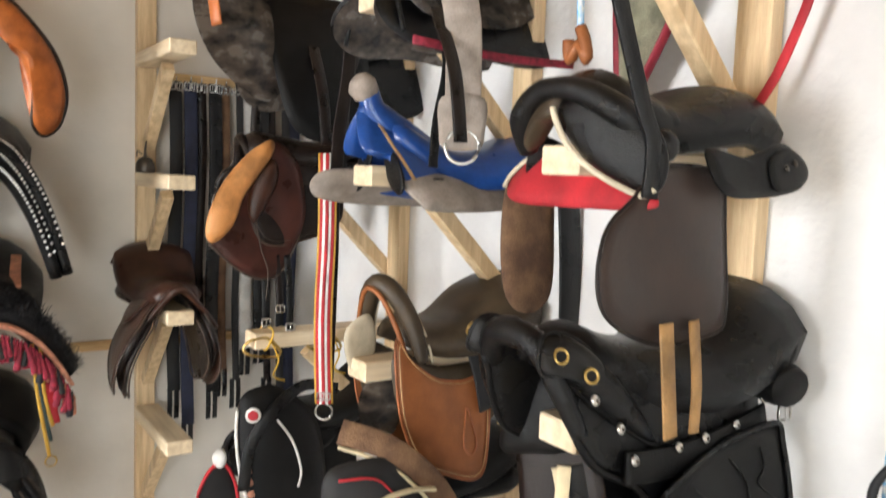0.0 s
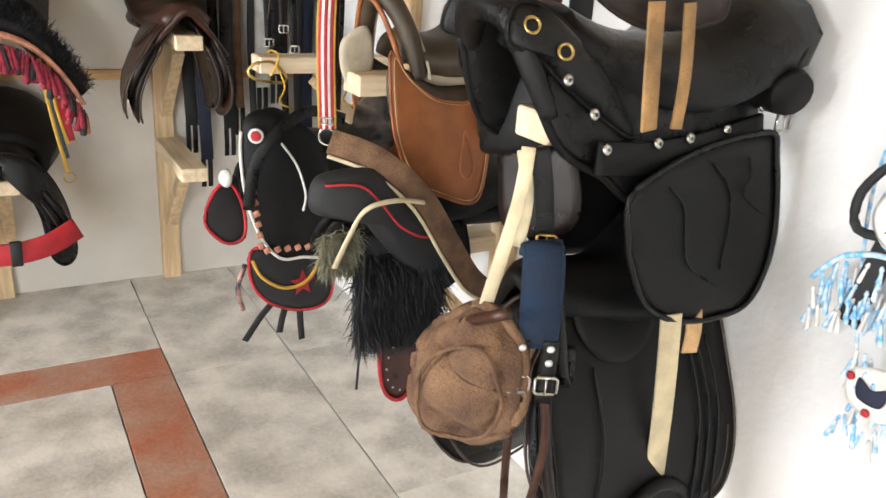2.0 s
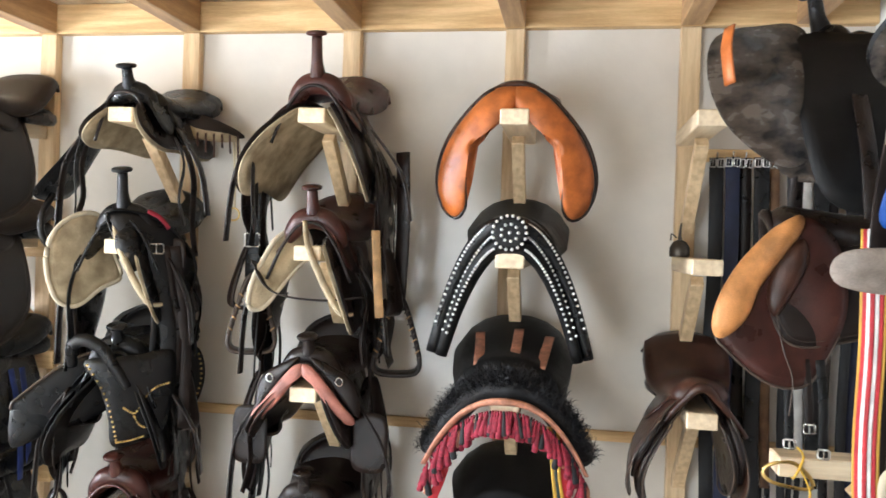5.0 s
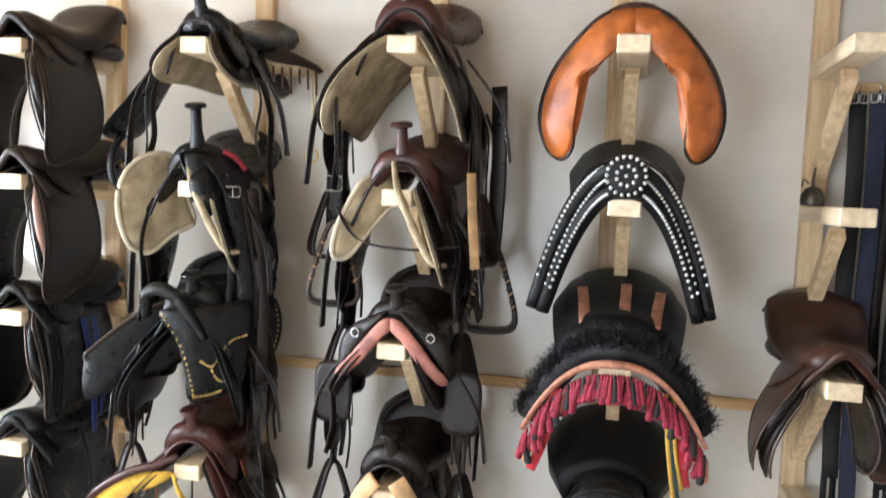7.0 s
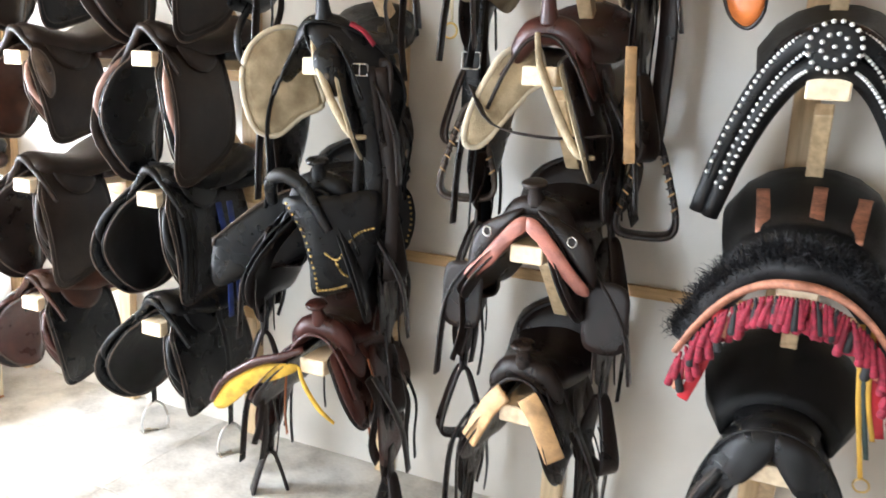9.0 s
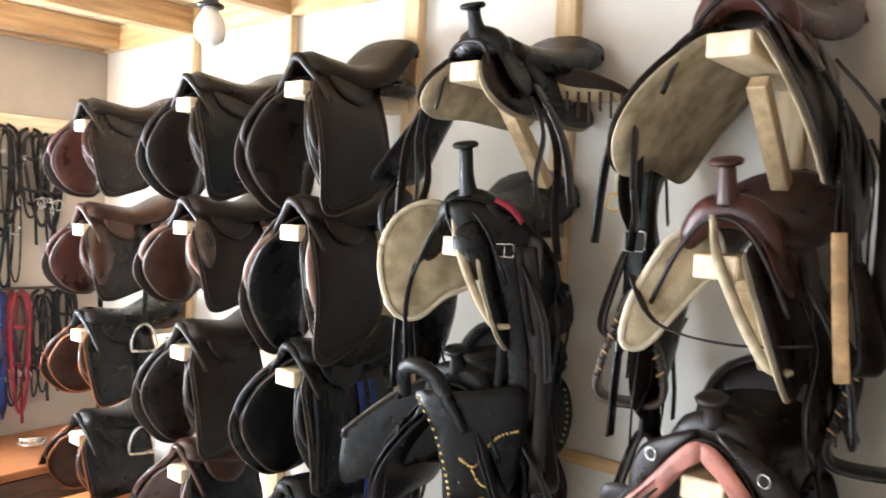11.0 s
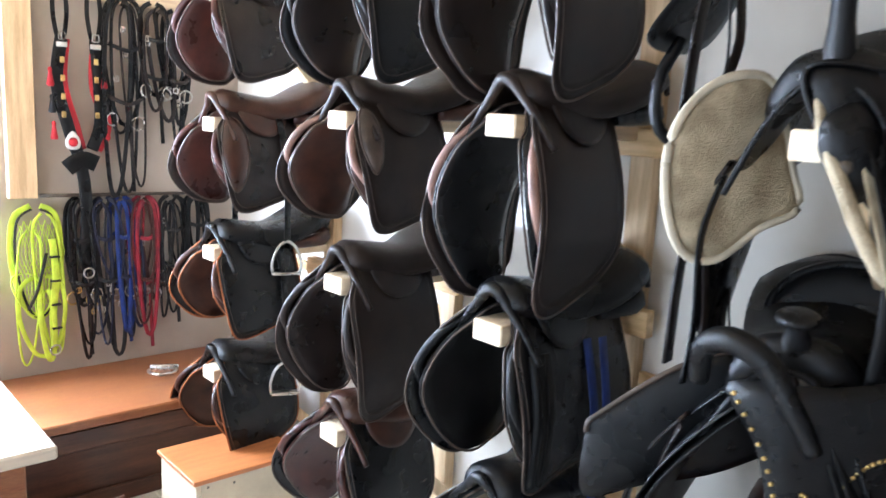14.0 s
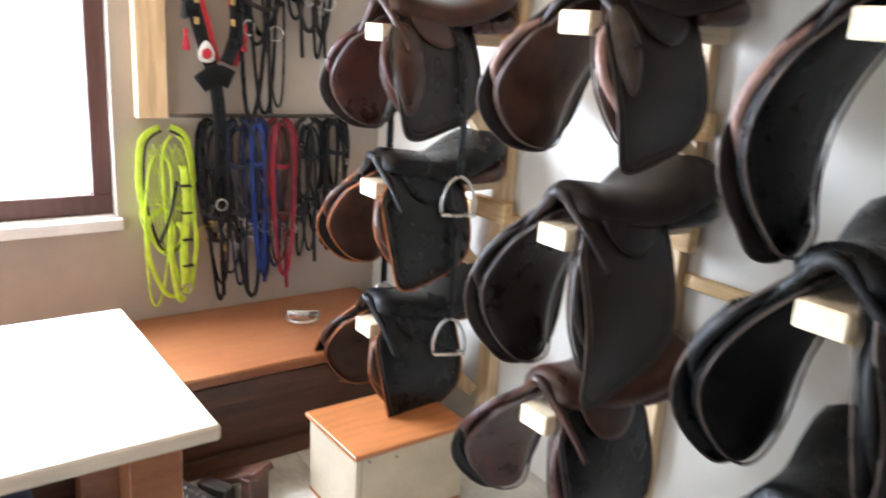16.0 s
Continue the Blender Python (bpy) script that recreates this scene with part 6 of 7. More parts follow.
for sd in (-1, 1):
    body = [(-0.115, 0.14), (-0.087, 0.082), (-0.063, 0.02), (-0.02, -0.045), (0.058, -0.085), (0.13, -0.13), (0.27, -0.09), (0.40, -0.05), (0.43, 0.03), (0.34, 0.06), (0.22, 0.05), (0.12, 0.07), (0.03, 0.12), (-0.05, 0.168)]
    sheet = lambda lift, k=sd: (lambda a, b: Vector((k * (lift + 0.105 - 0.22 * b), a, b)))
    bd = part("side_panel", plate(body, sheet(0.0), 0.016, rings=7, puff=0.012), M["black"], s)
    part("panel_roll", tube(edge_of(body, sheet(0.004), span=(0.05, 0.45)), 0.007, n=1, sides=8), M["black_soft"], bd)
    pad = [(-0.130, 0.120), (-0.124, 0.165), (-0.098, 0.178), (-0.053, 0.165), (0.004, 0.123), (0.061, 0.062), (0.111, -0.014), (0.095, -0.02), (0.031, 0.018), (-0.035, 0.065), (-0.084, 0.104)]
    fp = part("front_pad", plate(pad, sheet(0.016), 0.018, rings=6, puff=0.03), M["black"], s, "long padded front roll")
    part("pad_piping", tube(edge_of(pad, sheet(0.018)), 0.004, n=1, sides=6), M["black_soft"], fp)
    big_flap = [(0.10, -0.10), (0.102, -0.19), (0.125, -0.25), (0.165, -0.315), (0.236, -0.353), (0.35, -0.365), (0.43, -0.36), (0.465, -0.31), (0.468, -0.21), (0.435, -0.07), (0.405, -0.02), (0.25, -0.045)]
    fl = part("side_plate", plate(big_flap, side_sheet(0.15, 0.06, sd), 0.014, rings=8), M["black_soft"], s)
    part("edge_roll", tube(edge_of(big_flap, side_sheet(0.155, 0.06, sd)), 0.006, n=1, sides=6), M["black"], fl)
    for seam in ([(0.17, -0.10), (0.215, -0.14), (0.225, -0.20), (0.245, -0.25), (0.33, -0.30)], [(0.28, -0.07), (0.33, -0.12), (0.345, -0.18), (0.335, -0.27)], [(0.36, -0.06), (0.375, -0.10), (0.365, -0.13), (0.42, -0.17)]):
        part("seam", tube([side_sheet(0.159, 0.06, sd)(a, c) for a, c in seam], 0.0016, n=5, sides=5), M["black"], fl)
    part("belt", strap([sheet(0.022)(0.03, -0.05), sheet(0.026)(0.14, -0.055), sheet(0.026)(0.27, -0.045), sheet(0.02)(0.42, -0.02)], 0.055, 0.01, face=(sd, 0, 0.1), n=5), M["black_soft"], s)
    for y, z in ((0.04, -0.034), (0.15, -0.03), (0.223, -0.025), (0.312, -0.015), (0.403, 0.02), (-0.036, 0.071), (0.015, 0.02)):
        rv = part("rivet", dome(sheet(0.036)(y, z), 0.010, 0.5, (sd, 0, 0.3), 3, 12), M["steel"], s)
        part("boss", dome(sheet(0.040)(y, z), 0.004, 0.6, (sd, 0, 0.3), 2, 8), M["iron"], rv)
    for y, z in ((-0.108, 0.148), (-0.048, 0.112)):
        ring(s, sheet(0.046)(y, z), 0.0115, 0.0026, (sd, -0.3, 0.4))
part("front_lining", plate([(-0.117, 0.055), (-0.165, -0.044), (-0.172, -0.114), (-0.09, -0.10), (-0.02, -0.07), (-0.02, 0.02), (-0.06, 0.065)], lambda a, b: Vector((a, 0.02 + 0.25 * (a + 0.17), b)), 0.02, puff=0.015), M["black_soft"], s)
part("far_flap", plate([(-0.165, -0.09), (-0.05, -0.07), (0.0, -0.10), (0.02, -0.2), (-0.04, -0.255), (-0.14, -0.265), (-0.165, -0.18)], lambda a, b: Vector((a, 0.06 + 0.3 * (a + 0.17), b)), 0.012), M["dark"], s, "dark brown inner flap")
part("bed_roll", tube([(-0.13, 0.43, 0.055), (0.0, 0.45, 0.06), (0.15, 0.42, 0.055), (0.185, 0.41, 0.05)], [0.03, 0.042, 0.045, 0.038], n=5, sides=14), M["black_soft"], s, "rolled black pad behind the cantle")
buckle(s, (0.165, 0.43, 0.0), 0.03, 0.035, (1, -0.2, 0), "steel")
part("cream_strap", strap([(0.12, -0.09, -0.03), (0.122, -0.10, -0.12), (0.12, -0.14, -0.285)], 0.022, 0.005, face=(1, -0.8, 0)), M["cream_web"], s, "cream webbing strap")
part("cream_strap", strap([(0.10, -0.085, -0.04), (0.105, -0.07, -0.12), (0.10, -0.075, -0.20)], 0.02, 0.005, face=(1, -0.8, 0)), M["cream_web"], s, "cream webbing strap")
part("black_strap", strap([(0.12, -0.07, -0.03), (0.125, -0.055, -0.10), (0.125, -0.042, -0.18)], 0.03, 0.006, face=(1, -0.8, 0)), M["black"], s)
buckle(s, (0.13, -0.042, -0.185), 0.030, 0.022, (1, -0.8, 0), "brass")
part("cream_strap", strap([(0.178, 0.225, -0.34), (0.185, 0.24, -0.50), (0.18, 0.265, -0.70)], 0.042, 0.005, face=(1, -0.3, 0)), M["cream_web"], s, "cream webbing strap")
part("braided_handle", tube([(0.19, 0.17, -0.80), (0.195, 0.20, -0.74), (0.195, 0.265, -0.71), (0.195, 0.33, -0.74), (0.19, 0.355, -0.80)], 0.014, n=6, sides=9), M["black_soft"], s, "braided black handle")
part("strap_end", strap([(0.175, 0.285, -0.34), (0.18, 0.29, -0.38), (0.178, 0.292, -0.43)], 0.032, 0.005, face=(1, -0.3, 0)), M["straw"], s)
part("loop", tube([(0.12, -0.02, -0.24), (0.135, 0.0, -0.32), (0.14, 0.02, -0.42), (0.13, 0.045, -0.46), (0.12, 0.05, -0.40)], 0.012, n=5), M["black"], s)

s = english(ron(3, 4, dz=0.08), "black saddle with long straight flaps on the low arm", "black_soft", "black_soft", "black", drop=0.5, spread=0.17, cantle=0.2, back=0.42, group="rack wall saddles")
for y in (0.10, 0.36, 0.385, 0.41):
    part("seam", tube([drape(1, 0.066, 0.143)(y, 0.12), drape(1, 0.066, 0.143)(y + 0.012, 0.28), drape(1, 0.066, 0.143)(y - 0.005, 0.46)], 0.003, n=5, sides=5), M["black"], s)
part("hem_roll", tube([drape(1, 0.07, 0.143)(-0.01, 0.12), drape(1, 0.07, 0.143)(-0.03, 0.26), drape(1, 0.07, 0.143)(0.01, 0.44)], 0.012, n=6), M["dark"], s)
b = thing("suede_pad", ron(3, 4, -0.19, -0.085, 0.15), "brown suede saddle pad hanging over the arm tip", "pad")
out = [(-0.015, -0.02), (0.045, -0.025), (0.09, 0.04), (0.095, 0.14), (0.045, 0.21), (-0.045, 0.215), (-0.115, 0.155), (-0.095, 0.05)]
def rumpled(a, c):
    w = 0.010 * math.sin(a * 34 + c * 21) + 0.007 * math.sin(c * 63 - a * 30) + 0.004 * math.sin(a * 95)
    return Vector((0.03 + 0.75 * a + 0.6 * w, 0.04 + 0.55 * a - 0.8 * w, -c))


part("pad", plate(out, rumpled, 0.035, rings=9, puff=0.05), M["brown_fur"], b)
part("binding", tube(edge_of(out, rumpled), 0.010, n=1, sides=6), M["brown_fur"], b)
part("seam", tube(edge_of([(a * 0.72 + 0.004, 0.11 + (c - 0.11) * 0.72) for a, c in out], lambda a, c: rumpled(a, c) + Vector((0.035, -0.047, 0))), 0.004, n=1, sides=5), M["brown_fur"], b)
part("hem_strap", tube([rumpled(0.0, -0.03) + Vector((0.10, -0.02, 0.03)), rumpled(-0.06, 0.03), rumpled(-0.10, 0.09)], 0.010, n=4, sides=6), M["brown"], b)
b = thing("blue_girth", ron(3, 4), "dark blue elastic girth with buckles over the arm", "girth")
for k in range(2):
    part("band", strap([(0.10, -0.03, 0.25), (0.145, -0.06, 0.285), (0.172, -0.075, 0.265), (0.182, -0.078, 0.20), (0.182, -0.076, 0.125)], 0.066 - 0.01 * k, 0.010 + 0.004 * k, n=5, face=(1, -0.6, 0.15)), M["blue_web"], b)
for k in (-1, 1):
    q = Vector((0.186, -0.080, 0.10)) + Vector((0.5, 0.85, 0)) * 0.023 * k
    part("billet_end", strap([q + Vector((0, 0, 0.04)), q, q + Vector((0.003, -0.004, -0.07))], 0.026, 0.010, face=(1, -0.6, 0)), M["black"], b)
    for z in (0.03, 0.005):
        part("stud", dome(q + Vector((0.008, -0.006, z)), 0.007, 0.6, (0.86, -0.5, 0), 2, 8), M["silver"], b)
    buckle(b, q + Vector((0.010, -0.008, -0.035)), 0.036, 0.030, (1, -0.6, 0))
    part("thin_strap", strap([q + Vector((0, 0, -0.06)), q + Vector((0.006, 0.01 * k, -0.16)), q + Vector((0, 0.0, -0.27))], 0.014, 0.005, face=(1, -0.6, 0)), M["brown"], b)

# blue show tack on a wooden hook of the rack wall
b = thing("show_tack", pose(XR - 0.02, -2.765, 1.315), "pale blue and white rope halter with tassels and a disc", "halter")
part("wooden_peg", beam((0.0, 0.03, 0.01), (-0.15, -0.02, 0.035), 0.032, 0.032), M["pine"], b, "pine peg", smooth=False)
for k in range(3):
    part("rope", tube([(-0.06, 0.03 - 0.05 * k, 0.0), (-0.05, 0.05 - 0.05 * k, -0.15), (-0.05, 0.03 - 0.06 * k, -0.3), (-0.05, -0.02 - 0.05 * k, -0.52 + 0.05 * k)], 0.003, n=5), M["lightblue"], b)
part("black_strap", strap([(-0.09, -0.05, 0.0), (-0.075, -0.02, -0.18), (-0.07, 0.02, -0.38)], 0.04, 0.006), M["black_web"], b)
part("black_loop", tube([(-0.08, 0.0, -0.10), (-0.08, 0.05, -0.16), (-0.08, 0.04, -0.22), (-0.08, -0.03, -0.2)], 0.008, n=4, closed=True), M["black_web"], b)
dsc = part("disc", dome((-0.088, -0.04, -0.18), 0.055, 0.12, (-1, -0.15, 0), 3, 20), M["white_web"], b, "round white disc with a blue star")
part("disc_edge", tube([Vector((-0.088, -0.04, -0.18)) + Vector((0.008 * math.cos(t), 0.055 * math.cos(t), 0.055 * math.sin(t))) for t in np.linspace(0, 6.283, 13)[:-1]], 0.006, n=2, sides=6, closed=True), M["lightblue"], dsc)
for i in range(8):
    t = i * math.pi / 4
    c = Vector((-0.097, -0.04, -0.18))
    a, e = Vector((0, math.cos(t), math.sin(t))), Vector((0, -math.sin(t), math.cos(t)))
    part("petal", ([c, c + a * 0.024 + e * 0.006, c + a * 0.040, c + a * 0.024 - e * 0.006], [(0, 1, 2, 3)]), M["blue_web"], dsc)
random.seed(11)
for i in range(120):
    y = random.uniform(-0.10, 0.09)
    z = -0.25 - 0.10 * random.random() - 0.5 * abs(y)
    if i > 88:
        y, z = random.uniform(-0.09, -0.01), random.uniform(-0.56, -0.40)
    part("tassel", lathe([(0.002, 0.0), (0.0042, -0.007), (0.0026, -0.010), (0.0046, -0.036), (0.003, -0.04)], 6, Matrix.Translation((-0.07 + random.uniform(-0.015, 0.015), y, z)) @ Matrix.Rotation(random.uniform(-0.3, 0.3), 4, 'X')), M["lightblue" if i % 3 else "white_web"], b)
part("noseband", tube([(-0.07, 0.10, -0.33), (-0.075, 0.05, -0.27), (-0.08, -0.04, -0.25), (-0.075, -0.08, -0.33)], 0.005, n=4), M["lightblue"], b)
nb = part("printed_band", plate([(-0.08, 0.01), (0.0, 0.02), (0.0, 0.08), (-0.07, 0.09)], lambda a, c: Vector((-0.08, a - 0.02, -0.42 - c)), 0.01), M["white_web"], b)
part("dark_emblem", plate([(-0.025, 0), (0, 0.012), (0.025, 0), (0.02, 0.035), (-0.02, 0.035)], lambda a, c: Vector((-0.089, a - 0.06, -0.45 - c)), 0.003), M["navy_web"], nb)
for q in ((-0.088, -0.02, -0.455), (-0.088, -0.10, -0.48), (-0.088, -0.06, -0.505)):
    part("red_spot", dome(q, 0.008, 0.3, (-1, 0, 0), 2, 8), M["red"], nb)
part("yellow_tassel", lathe([(0.004, 0.0), (0.014, -0.02), (0.018, -0.06), (0.012, -0.065)], 9, Matrix.Translation((-0.07, -0.125, -0.36))), M["neon"], b)

# ---- window wall ----
y0, y1, z0, z1 = WIN
win = tagged(thing("window_1", pose(XL, 0, 0), "dark brown wooden window, bright with daylight", "window"), kind="structure")
fr = [block(-0.12, -0.05, y0, y1, z0, z0 + 0.075), block(-0.12, -0.05, y0, y1, z1 - 0.07, z1), block(-0.12, -0.05, y0, y0 + 0.07, z0 + 0.075, z1 - 0.07), block(-0.12, -0.05, y1 - 0.07, y1, z0 + 0.075, z1 - 0.07), block(-0.12, -0.05, (y0 + y1) / 2 - 0.04, (y0 + y1) / 2 + 0.04, z0 + 0.075, z1 - 0.07)]
part("window_frame", join(*fr), M["window_frame"], win, smooth=False)
part("window_sill", block(-0.24, 0.03, y0 - 0.03, y1 + 0.015, z0 - 0.05, z0 - 0.004), M["whitewash"], win, "painted plaster sill", smooth=False)
part("outer_sill", block(-0.16, -0.05, y0 + 0.002, y1 - 0.002, z0 - 0.004, z0 - 0.001, 0), M["window_frame"], win, smooth=False)
tagged(part("corner_post", block(XL + 0.002, XL + 0.05, -1.045, -0.935, 1.165, BOT - 0.01, 0.003), M["pine"], None, smooth=False), "pale pine post beside the window", "post", "wall posts")
tagged(part("bridle_board", block(XL + 0.002, XL + 0.022, -1.06 + 0.13, -0.05, 2.0, 2.085, 0.003), M["pine_y"], None, smooth=False), "pine board with hooks for bridles", "board")
tagged(part("bridle_rail", tube([(XL + 0.05, -0.93, 1.175), (XL + 0.05, -0.5, 1.17), (XL + 0.05, -0.06, 1.165)], 0.008, n=3), M["iron"], None), "thin dark iron rail on the wall", "rail")


def hang_loop(parent, y, z, w, h, mat, width=0.016, x=0.0, name="strap_loop", lean=0.0):
    """A long loop of strap that hangs on the wall."""
    pts = [(x, y - w * 0.1, z), (x + 0.012, y - w * 0.5, z - h * 0.12), (x + 0.016, y - w * 0.55 + lean * 0.5, z - h * 0.55), (x + 0.012, y - w * 0.2 + lean, z - h), (x + 0.01, y + w * 0.25 + lean, z - h * 0.97), (x + 0.016, y + w * 0.5 + lean * 0.5, z - h * 0.5), (x + 0.012, y + w * 0.42, z - h * 0.1), (x, y + w * 0.1, z)]
    return part(name, strap(pts, width, 0.004, n=5, face=(1, 0, 0.02)), M[mat], parent)


def bridle(y, z, label, mats, drop=0.7, width=0.15, kind="bridle", seed=0, metal="steel", loops=4):
    rnd = random.Random(seed)
    b = thing("bridle", pose(XL + 0.03, y, z), label, kind, "hanging bridles")
    hang_loop(b, 0, 0.0, width, drop * 0.62, mats[0], 0.02, name="headpiece")
    for k in range(loops):
        hang_loop(b, rnd.uniform(-0.03, 0.03), -0.005 - rnd.uniform(0, 0.03), width * rnd.uniform(0.35, 0.9), drop * rnd.uniform(0.5, 1.0), rnd.choice(mats), rnd.choice((0.010, 0.014, 0.018)), 0.006 * (k + 1), "rein", rnd.uniform(-0.05, 0.05))
    band = [(0.02, -width * 0.45, -drop * 0.24), (0.05, 0.0, -drop * 0.27), (0.02, width * 0.45, -drop * 0.24)]
    part("browband", strap(band, 0.018, 0.004, face=(1, 0, 0)), M[mats[0]], b)
    part("noseband", strap([(0.02, -width * 0.5, -drop * 0.5), (0.055, 0, -drop * 0.54), (0.02, width * 0.5, -drop * 0.5)], 0.018, 0.004, face=(1, 0, 0)), M[mats[-1]], b)
    for k in range(3):
        buckle(b, (0.034, rnd.uniform(-width * 0.5, width * 0.5), -drop * rnd.uniform(0.15, 0.75)), 0.02, 0.022, (1, 0, 0), metal)
    ring(b, (0.03, -width * 0.4, -drop * 0.62), 0.028, 0.004, (1, 0.3, 0), metal, "bit_ring")
    ring(b, (0.03, width * 0.3, -drop * 0.64), 0.028, 0.004, (1, -0.3, 0), metal, "bit_ring")
    part("strap_end", strap([(0.02, 0.02, -drop * 0.55), (0.03, 0.02, -drop * 0.8), (0.02, 0.03, -drop)], 0.016, 0.004), M[rnd.choice(mats)], b)
    return b


# upper row, on the board
for y, sd in ((-0.825, 1), (-0.69, 2)):
    b = thing("breast_collar", pose(XL + 0.03, y, 2.03), "black show collar with red tassels and gold marks", "breast collar", "hanging bridles")
    hang_loop(b, 0, 0.0, 0.05, 0.20, "black", 0.018, name="top_loop")
    buckle(b, (0.03, 0, -0.19), 0.026, 0.03)
    part("white_keeper", block(0.01, 0.03, -0.022, 0.022, -0.235, -0.215, 0.002), M["white_web"], b)
    part("collar", strap([(0.02, 0, -0.20), (0.025, -0.025 * (1 if sd == 1 else -0.4), -0.38), (0.03, 0.01, -0.55), (0.035, 0.04 if sd == 1 else -0.03, -0.66)], 0.05, 0.012, n=5), M["black"], b)
    part("red_edge", strap([(0.016, 0.01, -0.20), (0.02, -0.005, -0.38), (0.025, 0.035, -0.55), (0.03, 0.06 if sd == 1 else -0.01, -0.66)], 0.05, 0.008, n=5), M["red"], b)
    for k in range(4):
        part("gold_mark", block(0.034, 0.040, -0.012, 0.006, -0.30 - 0.075 * k, -0.275 - 0.075 * k, 0.002), M["brass"], b)
    for k in range(3):
        part("tassel", lathe([(0.004, 0.0), (0.010, -0.01), (0.007, -0.02), (0.016, -0.07), (0.012, -0.078)], 8, Matrix.Translation((0.03, (-0.05 if sd == 1 else 0.03) + 0.004 * k, -0.32 - 0.11 * k))), M["red" if k != 1 else "black_web"], b)
    if sd == 1:
        part("badge", plate([(-0.03, 0.0), (0.0, -0.04), (0.03, 0.0), (0.022, 0.035), (-0.022, 0.035)], lambda a, c: Vector((0.05, 0.025 + a, -0.62 - c)), 0.01), M["white_web"], b, "white edged red badge")
        part("badge_centre", dome((0.056, 0.025, -0.627), 0.020, 0.2, (1, 0, 0), 2, 12), M["red"], b)
        part("lower_collar", strap([(0.03, 0.04, -0.64), (0.04, 0.07, -0.8), (0.035, 0.075, -1.0), (0.03, 0.06, -1.2)], 0.05, 0.012), M["black"], b)
        part("cross_band", strap([(0.04, 0.0, -0.74), (0.05, 0.06, -0.70), (0.045, 0.12, -0.72)], 0.07, 0.012), M["black_soft"], b)
        ring(b, (0.05, 0.075, -1.2), 0.022, 0.004, (1, 0, 0), "steel")
bridle(-0.565, 2.03, "black leather bridle with a brown browband", ["black", "black", "dark"], 0.85, 0.16, seed=1)
bridle(-0.43, 2.02, "black leather bridle with bundled reins", ["black", "dark", "black_soft"], 0.62, 0.12, seed=2, loops=4)
bridle(-0.33, 2.0, "dark leather bridle hanging in the corner", ["black", "dark"], 0.6, 0.12, seed=9, loops=3)
# lower row, on the rail
n = thing("halter", pose(XL + 0.03, -0.945, 1.13), "neon yellow nylon halter with black stripes", "halter")
hang_loop(n, 0, 0.0, 0.18, 0.46, "neon", 0.026, 0.0, "headpiece")
hang_loop(n, 0.0, -0.012, 0.155, 0.45, "black_web", 0.010, 0.006, "lining")
hang_loop(n, 0.03, -0.03, 0.10, 0.60, "neon", 0.012, 0.012, "rein", 0.03)
hang_loop(n, -0.03, -0.10, 0.09, 0.56, "neon", 0.009, 0.018, "rein", -0.03)
hang_loop(n, 0.01, -0.30, 0.17, 0.34, "neon", 0.018, 0.02, "noseband")
hang_loop(n, 0.05, -0.26, 0.08, 0.20, "neon", 0.006, 0.024, "cord", -0.05)
hang_loop(n, -0.06, -0.28, 0.10, 0.18, "neon", 0.006, 0.026, "cord", 0.04)
hang_loop(n, 0.02, -0.36, 0.05, 0.30, "neon", 0.02, 0.03, "tail", 0.01)
# Net of thin cords added to read as the green glow inside the loop.
for k in range(12):
    y = -0.075 + 0.0136 * k
    for turn in (-1, 1):
        part("net_cord", tube([(0.012, y, -0.06 - 0.02 * (k % 2)), (0.022, y + turn * 0.03, -0.20), (0.016, y - turn * 0.01, -0.33), (0.012, y + turn * 0.012, -0.43)], 0.0014, n=3, sides=4), M["neon"], n)
part("cheekpiece", strap([(0.03, 0.055, -0.14), (0.045, 0.06, -0.30), (0.04, 0.045, -0.48), (0.035, 0.05, -0.62)], 0.03, 0.006), M["neon"], n)
part("throat_strap", strap([(0.03, 0.03, -0.20), (0.05, -0.01, -0.34), (0.04, -0.05, -0.44)], 0.012, 0.005), M["black_web"], n)
for k in range(4):
    part("keeper", block(0.036, 0.056, 0.038, 0.078, -0.22 - 0.105 * k, -0.212 - 0.105 * k, 0.002), M["black_web"], n)
ring(n, (0.045, 0.05, -0.63), 0.022, 0.004, (1, 0.2, 0), "steel", "bit_ring")
bridle(-0.765, 1.165, "black leather bridle with gold studs", ["black", "black", "dark"], 0.72, 0.12, seed=4, metal="brass", loops=5)
bridle(-0.665, 1.16, "navy blue nylon halter on the rail", ["navy_web", "royal", "black_web"], 0.70, 0.12, "halter", 5, loops=5)
bridle(-0.59, 1.16, "blue nylon halter on the rail", ["royal", "navy_web"], 0.68, 0.10, "halter", 6, loops=5)
bridle(-0.49, 1.16, "red nylon halter on the rail", ["red_nylon", "red_nylon", "reddish"], 0.72, 0.13, "halter", 7, loops=6)
bridle(-0.36, 1.16, "black nylon halter on the rail", ["black_web", "black"], 0.62, 0.12, "halter", 8, loops=5)
bridle(-0.24, 1.16, "black leather bridle on the rail", ["black", "black_soft"], 0.55, 0.12, "bridle", 10, loops=5)

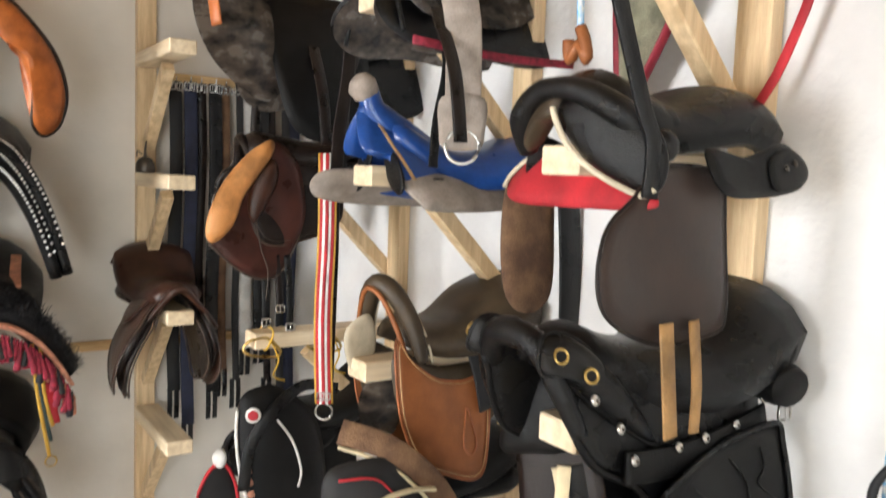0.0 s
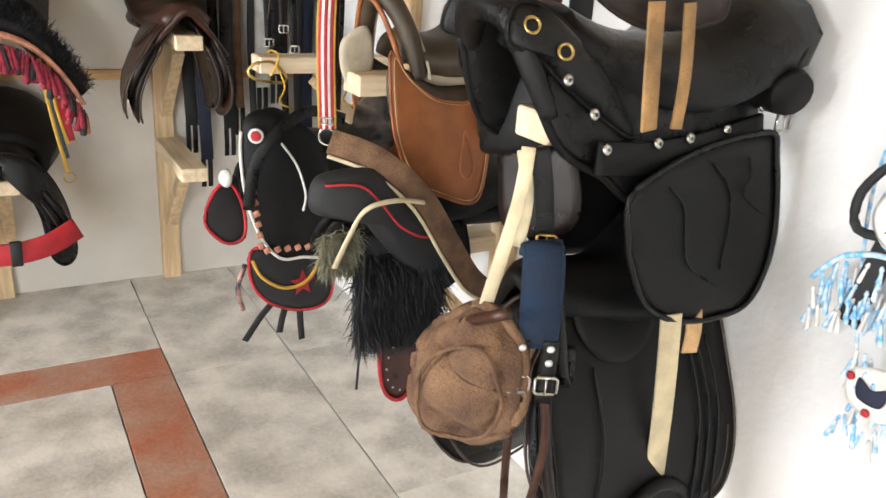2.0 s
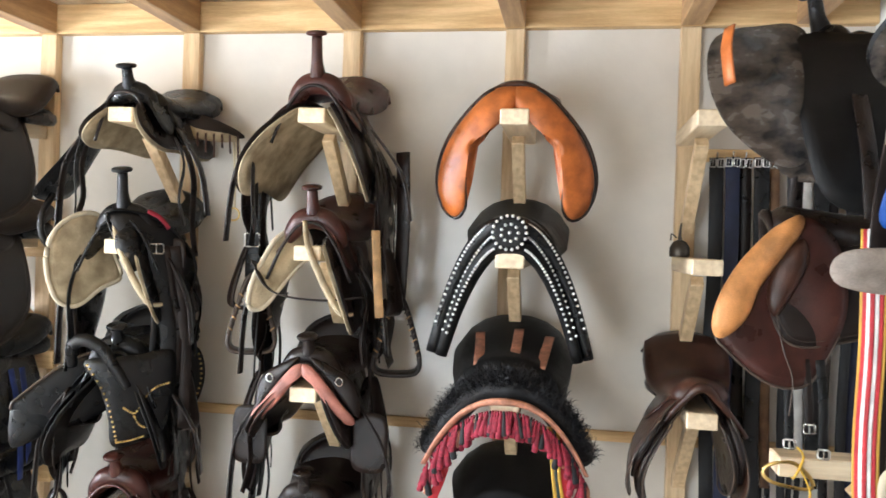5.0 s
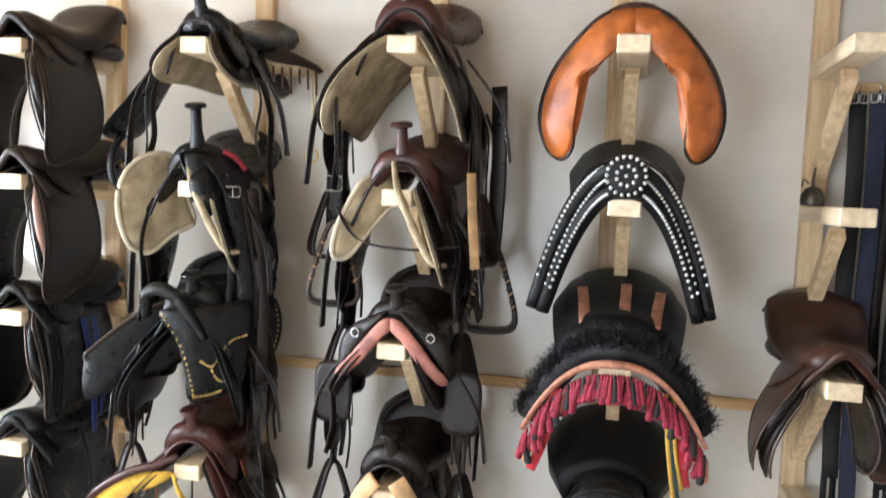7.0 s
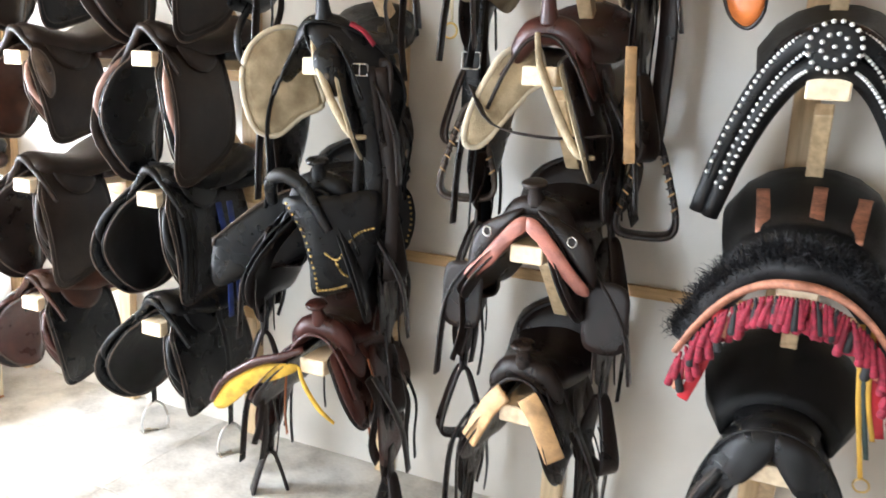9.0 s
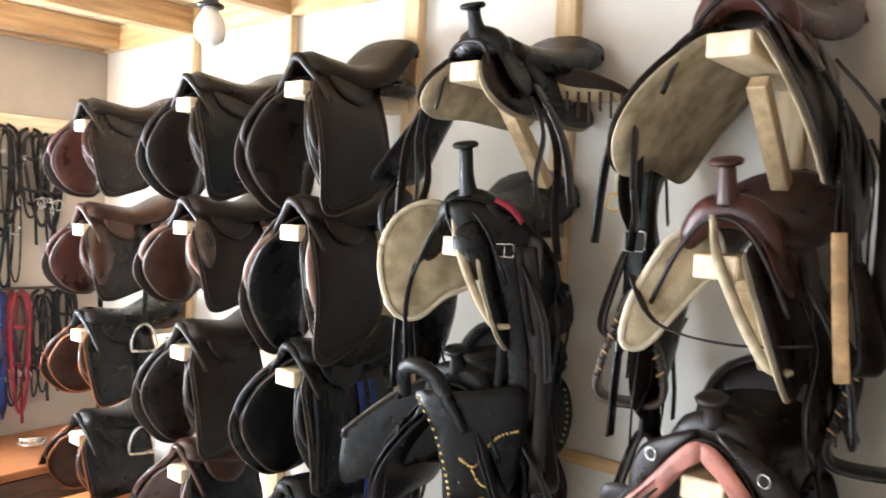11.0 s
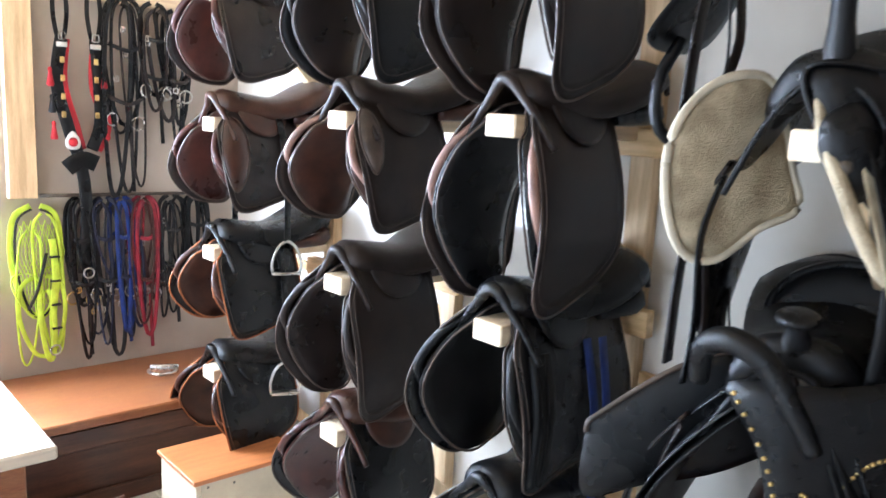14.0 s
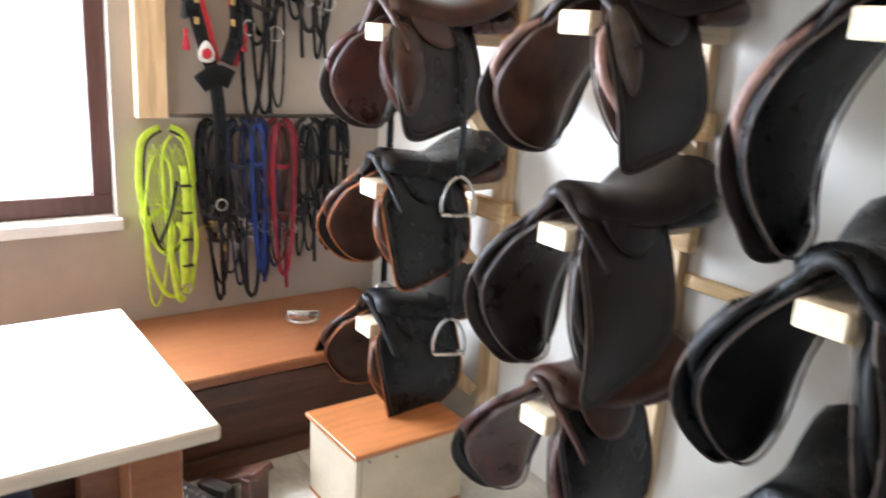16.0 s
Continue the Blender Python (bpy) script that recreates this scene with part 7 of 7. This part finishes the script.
# ---- furniture by the window ----
t = thing("work_table", pose(0, 0, 0), "pale wooden table lit white by the window", "table")
part("tabletop", block(-1.72, -0.875, -3.1, -1.258, 0.612, 0.651, 0.006), M["tabletop"], t, smooth=False)
for x in (-1.64, -1.06):
    for y in (-2.95, -1.44):
        part("leg", block(x, x + 0.10, y, y + 0.12, 0.0, 0.611, 0.004), M["chestwood"], t, smooth=False)
c = thing("chest", pose(0, 0, 0), "red-brown wooden chest with a flat overhanging lid", "chest")
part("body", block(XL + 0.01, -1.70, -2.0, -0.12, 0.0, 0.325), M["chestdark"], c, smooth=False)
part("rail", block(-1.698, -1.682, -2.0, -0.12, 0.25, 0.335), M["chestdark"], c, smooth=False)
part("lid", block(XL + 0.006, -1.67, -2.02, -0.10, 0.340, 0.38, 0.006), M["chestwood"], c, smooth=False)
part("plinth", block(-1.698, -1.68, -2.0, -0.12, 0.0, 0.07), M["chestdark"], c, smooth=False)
b = thing("storage_box", pose(0, 0, 0), "cream storage box with an orange wooden lid", "box")
part("front_panel", block(-1.447, -1.138, -0.745, -0.727, 0.012, 0.268, 0.002), M["cream_board"], b, smooth=False)
part("side_panel", block(-1.154, -1.138, -0.725, -0.33, 0.012, 0.268, 0.002), M["cream_board"], b, smooth=False)
part("side_panel", block(-1.447, -1.43, -0.725, -0.33, 0.012, 0.268, 0.002), M["cream_board"], b, smooth=False)
part("back_panel", block(-1.428, -1.156, -0.348, -0.33, 0.012, 0.268, 0.002), M["cream_board"], b, smooth=False)
part("bottom", block(-1.447, -1.138, -0.745, -0.33, 0.0, 0.010, 0.001), M["boxlid"], b, smooth=False)
part("lid", block(-1.46, -1.125, -0.758, -0.32, 0.270, 0.288, 0.003), M["boxlid"], b, smooth=False)
for q in ((-1.137, -0.70, 0.25), (-1.137, -0.60, 0.24)):
    part("screw", dome(q, 0.005, 0.4, (1, 0, 0), 2, 8), M["iron"], b)
b = thing("metal_case", pose(-1.42, -1.22, 0.0, 0, 0, 20), "dark metal case with a patterned lid on the floor", "case")
part("body", block(-0.11, 0.11, -0.09, 0.09, 0.0, 0.115, 0.008), M["iron"], b)
part("lid", block(-0.115, 0.115, -0.095, 0.095, 0.117, 0.135, 0.006), M["iron"], b)
part("lid_pattern", join(*[dome((-0.09 + 0.03 * i + 0.015 * (j % 2), -0.07 + 0.028 * j, 0.135), 0.011, 0.35, (0, 0, 1), 2, 6) for i in range(6) for j in range(6)]), M["iron"], b)
b = thing("boot_jack", pose(-1.52, -0.98, 0.0, 0, 0, 30), "dark wooden boot jack standing on the floor", "boot jack")
part("board", beam((-0.12, 0.0, 0.03), (0.12, 0.0, 0.14), 0.09, 0.025), M["chestdark"], b, smooth=False)
part("upright", block(0.06, 0.10, -0.05, 0.05, 0.0, 0.12, 0.004), M["chestdark"], b, smooth=False)
part("side_block", block(-0.05, 0.05, -0.11, -0.06, 0.0, 0.10, 0.004), M["iron"], b, smooth=False)
b = thing("dark_bag", pose(-1.3, -1.75, 0.0), "dark blue cloth bag under the table", "bag")
part("body", lathe([(0.0, 0.0), (0.15, 0.0), (0.19, 0.05), (0.19, 0.22), (0.15, 0.36), (0.06, 0.42), (0.02, 0.43)], 18), M["navy_web"], b)
part("handle", tube([(0.05, 0, 0.40), (0.04, 0, 0.47), (-0.04, 0, 0.47), (-0.05, 0, 0.40)], 0.01, n=4), M["black_web"], b)
b = thing("loose_stirrup", pose(-1.97, -0.52, 0.388, 82, 0, 60), "steel stirrup lying on the chest lid", "stirrup")
stirrup_iron(b, Vector((0, 0.03, 0.14)))

# ---- ceiling lamps ----
def lamp(x, y, drop, lit):
    b = thing("light_bulb" if lit else "lamp_holder", pose(x, y, 0), "white glass bulb hanging in a black holder" if lit else "empty black lamp holder under the ceiling", "lamp", "ceiling lamps")
    top = ZC - drop
    part("rose", lathe([(0.05, ZC - 0.001), (0.05, ZC - 0.015), (0.02, ZC - 0.025)], 16), M["plastic_black"], b)
    part("cord", tube([(0, 0, ZC - 0.02), (0.003, 0, top)], 0.006, n=2, sides=6), M["plastic_black"], b)
    part("holder", lathe([(0.008, top + 0.01), (0.024, top), (0.028, top - 0.05), (0.045, top - 0.055), (0.045, top - 0.065), (0.02, top - 0.066)], 16), M["plastic_black"], b)
    if lit:
        q = top - 0.06
        part("glass", lathe([(0.024, q), (0.030, q - 0.02), (0.046, q - 0.045), (0.054, q - 0.08), (0.047, q - 0.112), (0.026, q - 0.13), (0.004, q - 0.135)], 24), M["bulb"], b, "frosted white glass")


lamp(-0.257, -0.670, 0.220, True)
lamp(-0.30, -0.35, 0.10, False)
glass = bpy.data.materials.new("window_glass")
glass.use_nodes = True
_g = glass.node_tree.nodes["Principled BSDF"]
_g.inputs["Transmission Weight"].default_value, _g.inputs["Roughness"].default_value, _g.inputs["IOR"].default_value = 1.0, 0.02, 1.45
for a, b in ((WIN[0] + 0.07, (WIN[0] + WIN[1]) / 2 - 0.04), ((WIN[0] + WIN[1]) / 2 + 0.04, WIN[1] - 0.07)):
    pane = part("pane", block(-0.088, -0.083, a, b, WIN[2] + 0.075, WIN[3] - 0.07, 0), glass, win, smooth=False)
    pane.visible_shadow = False
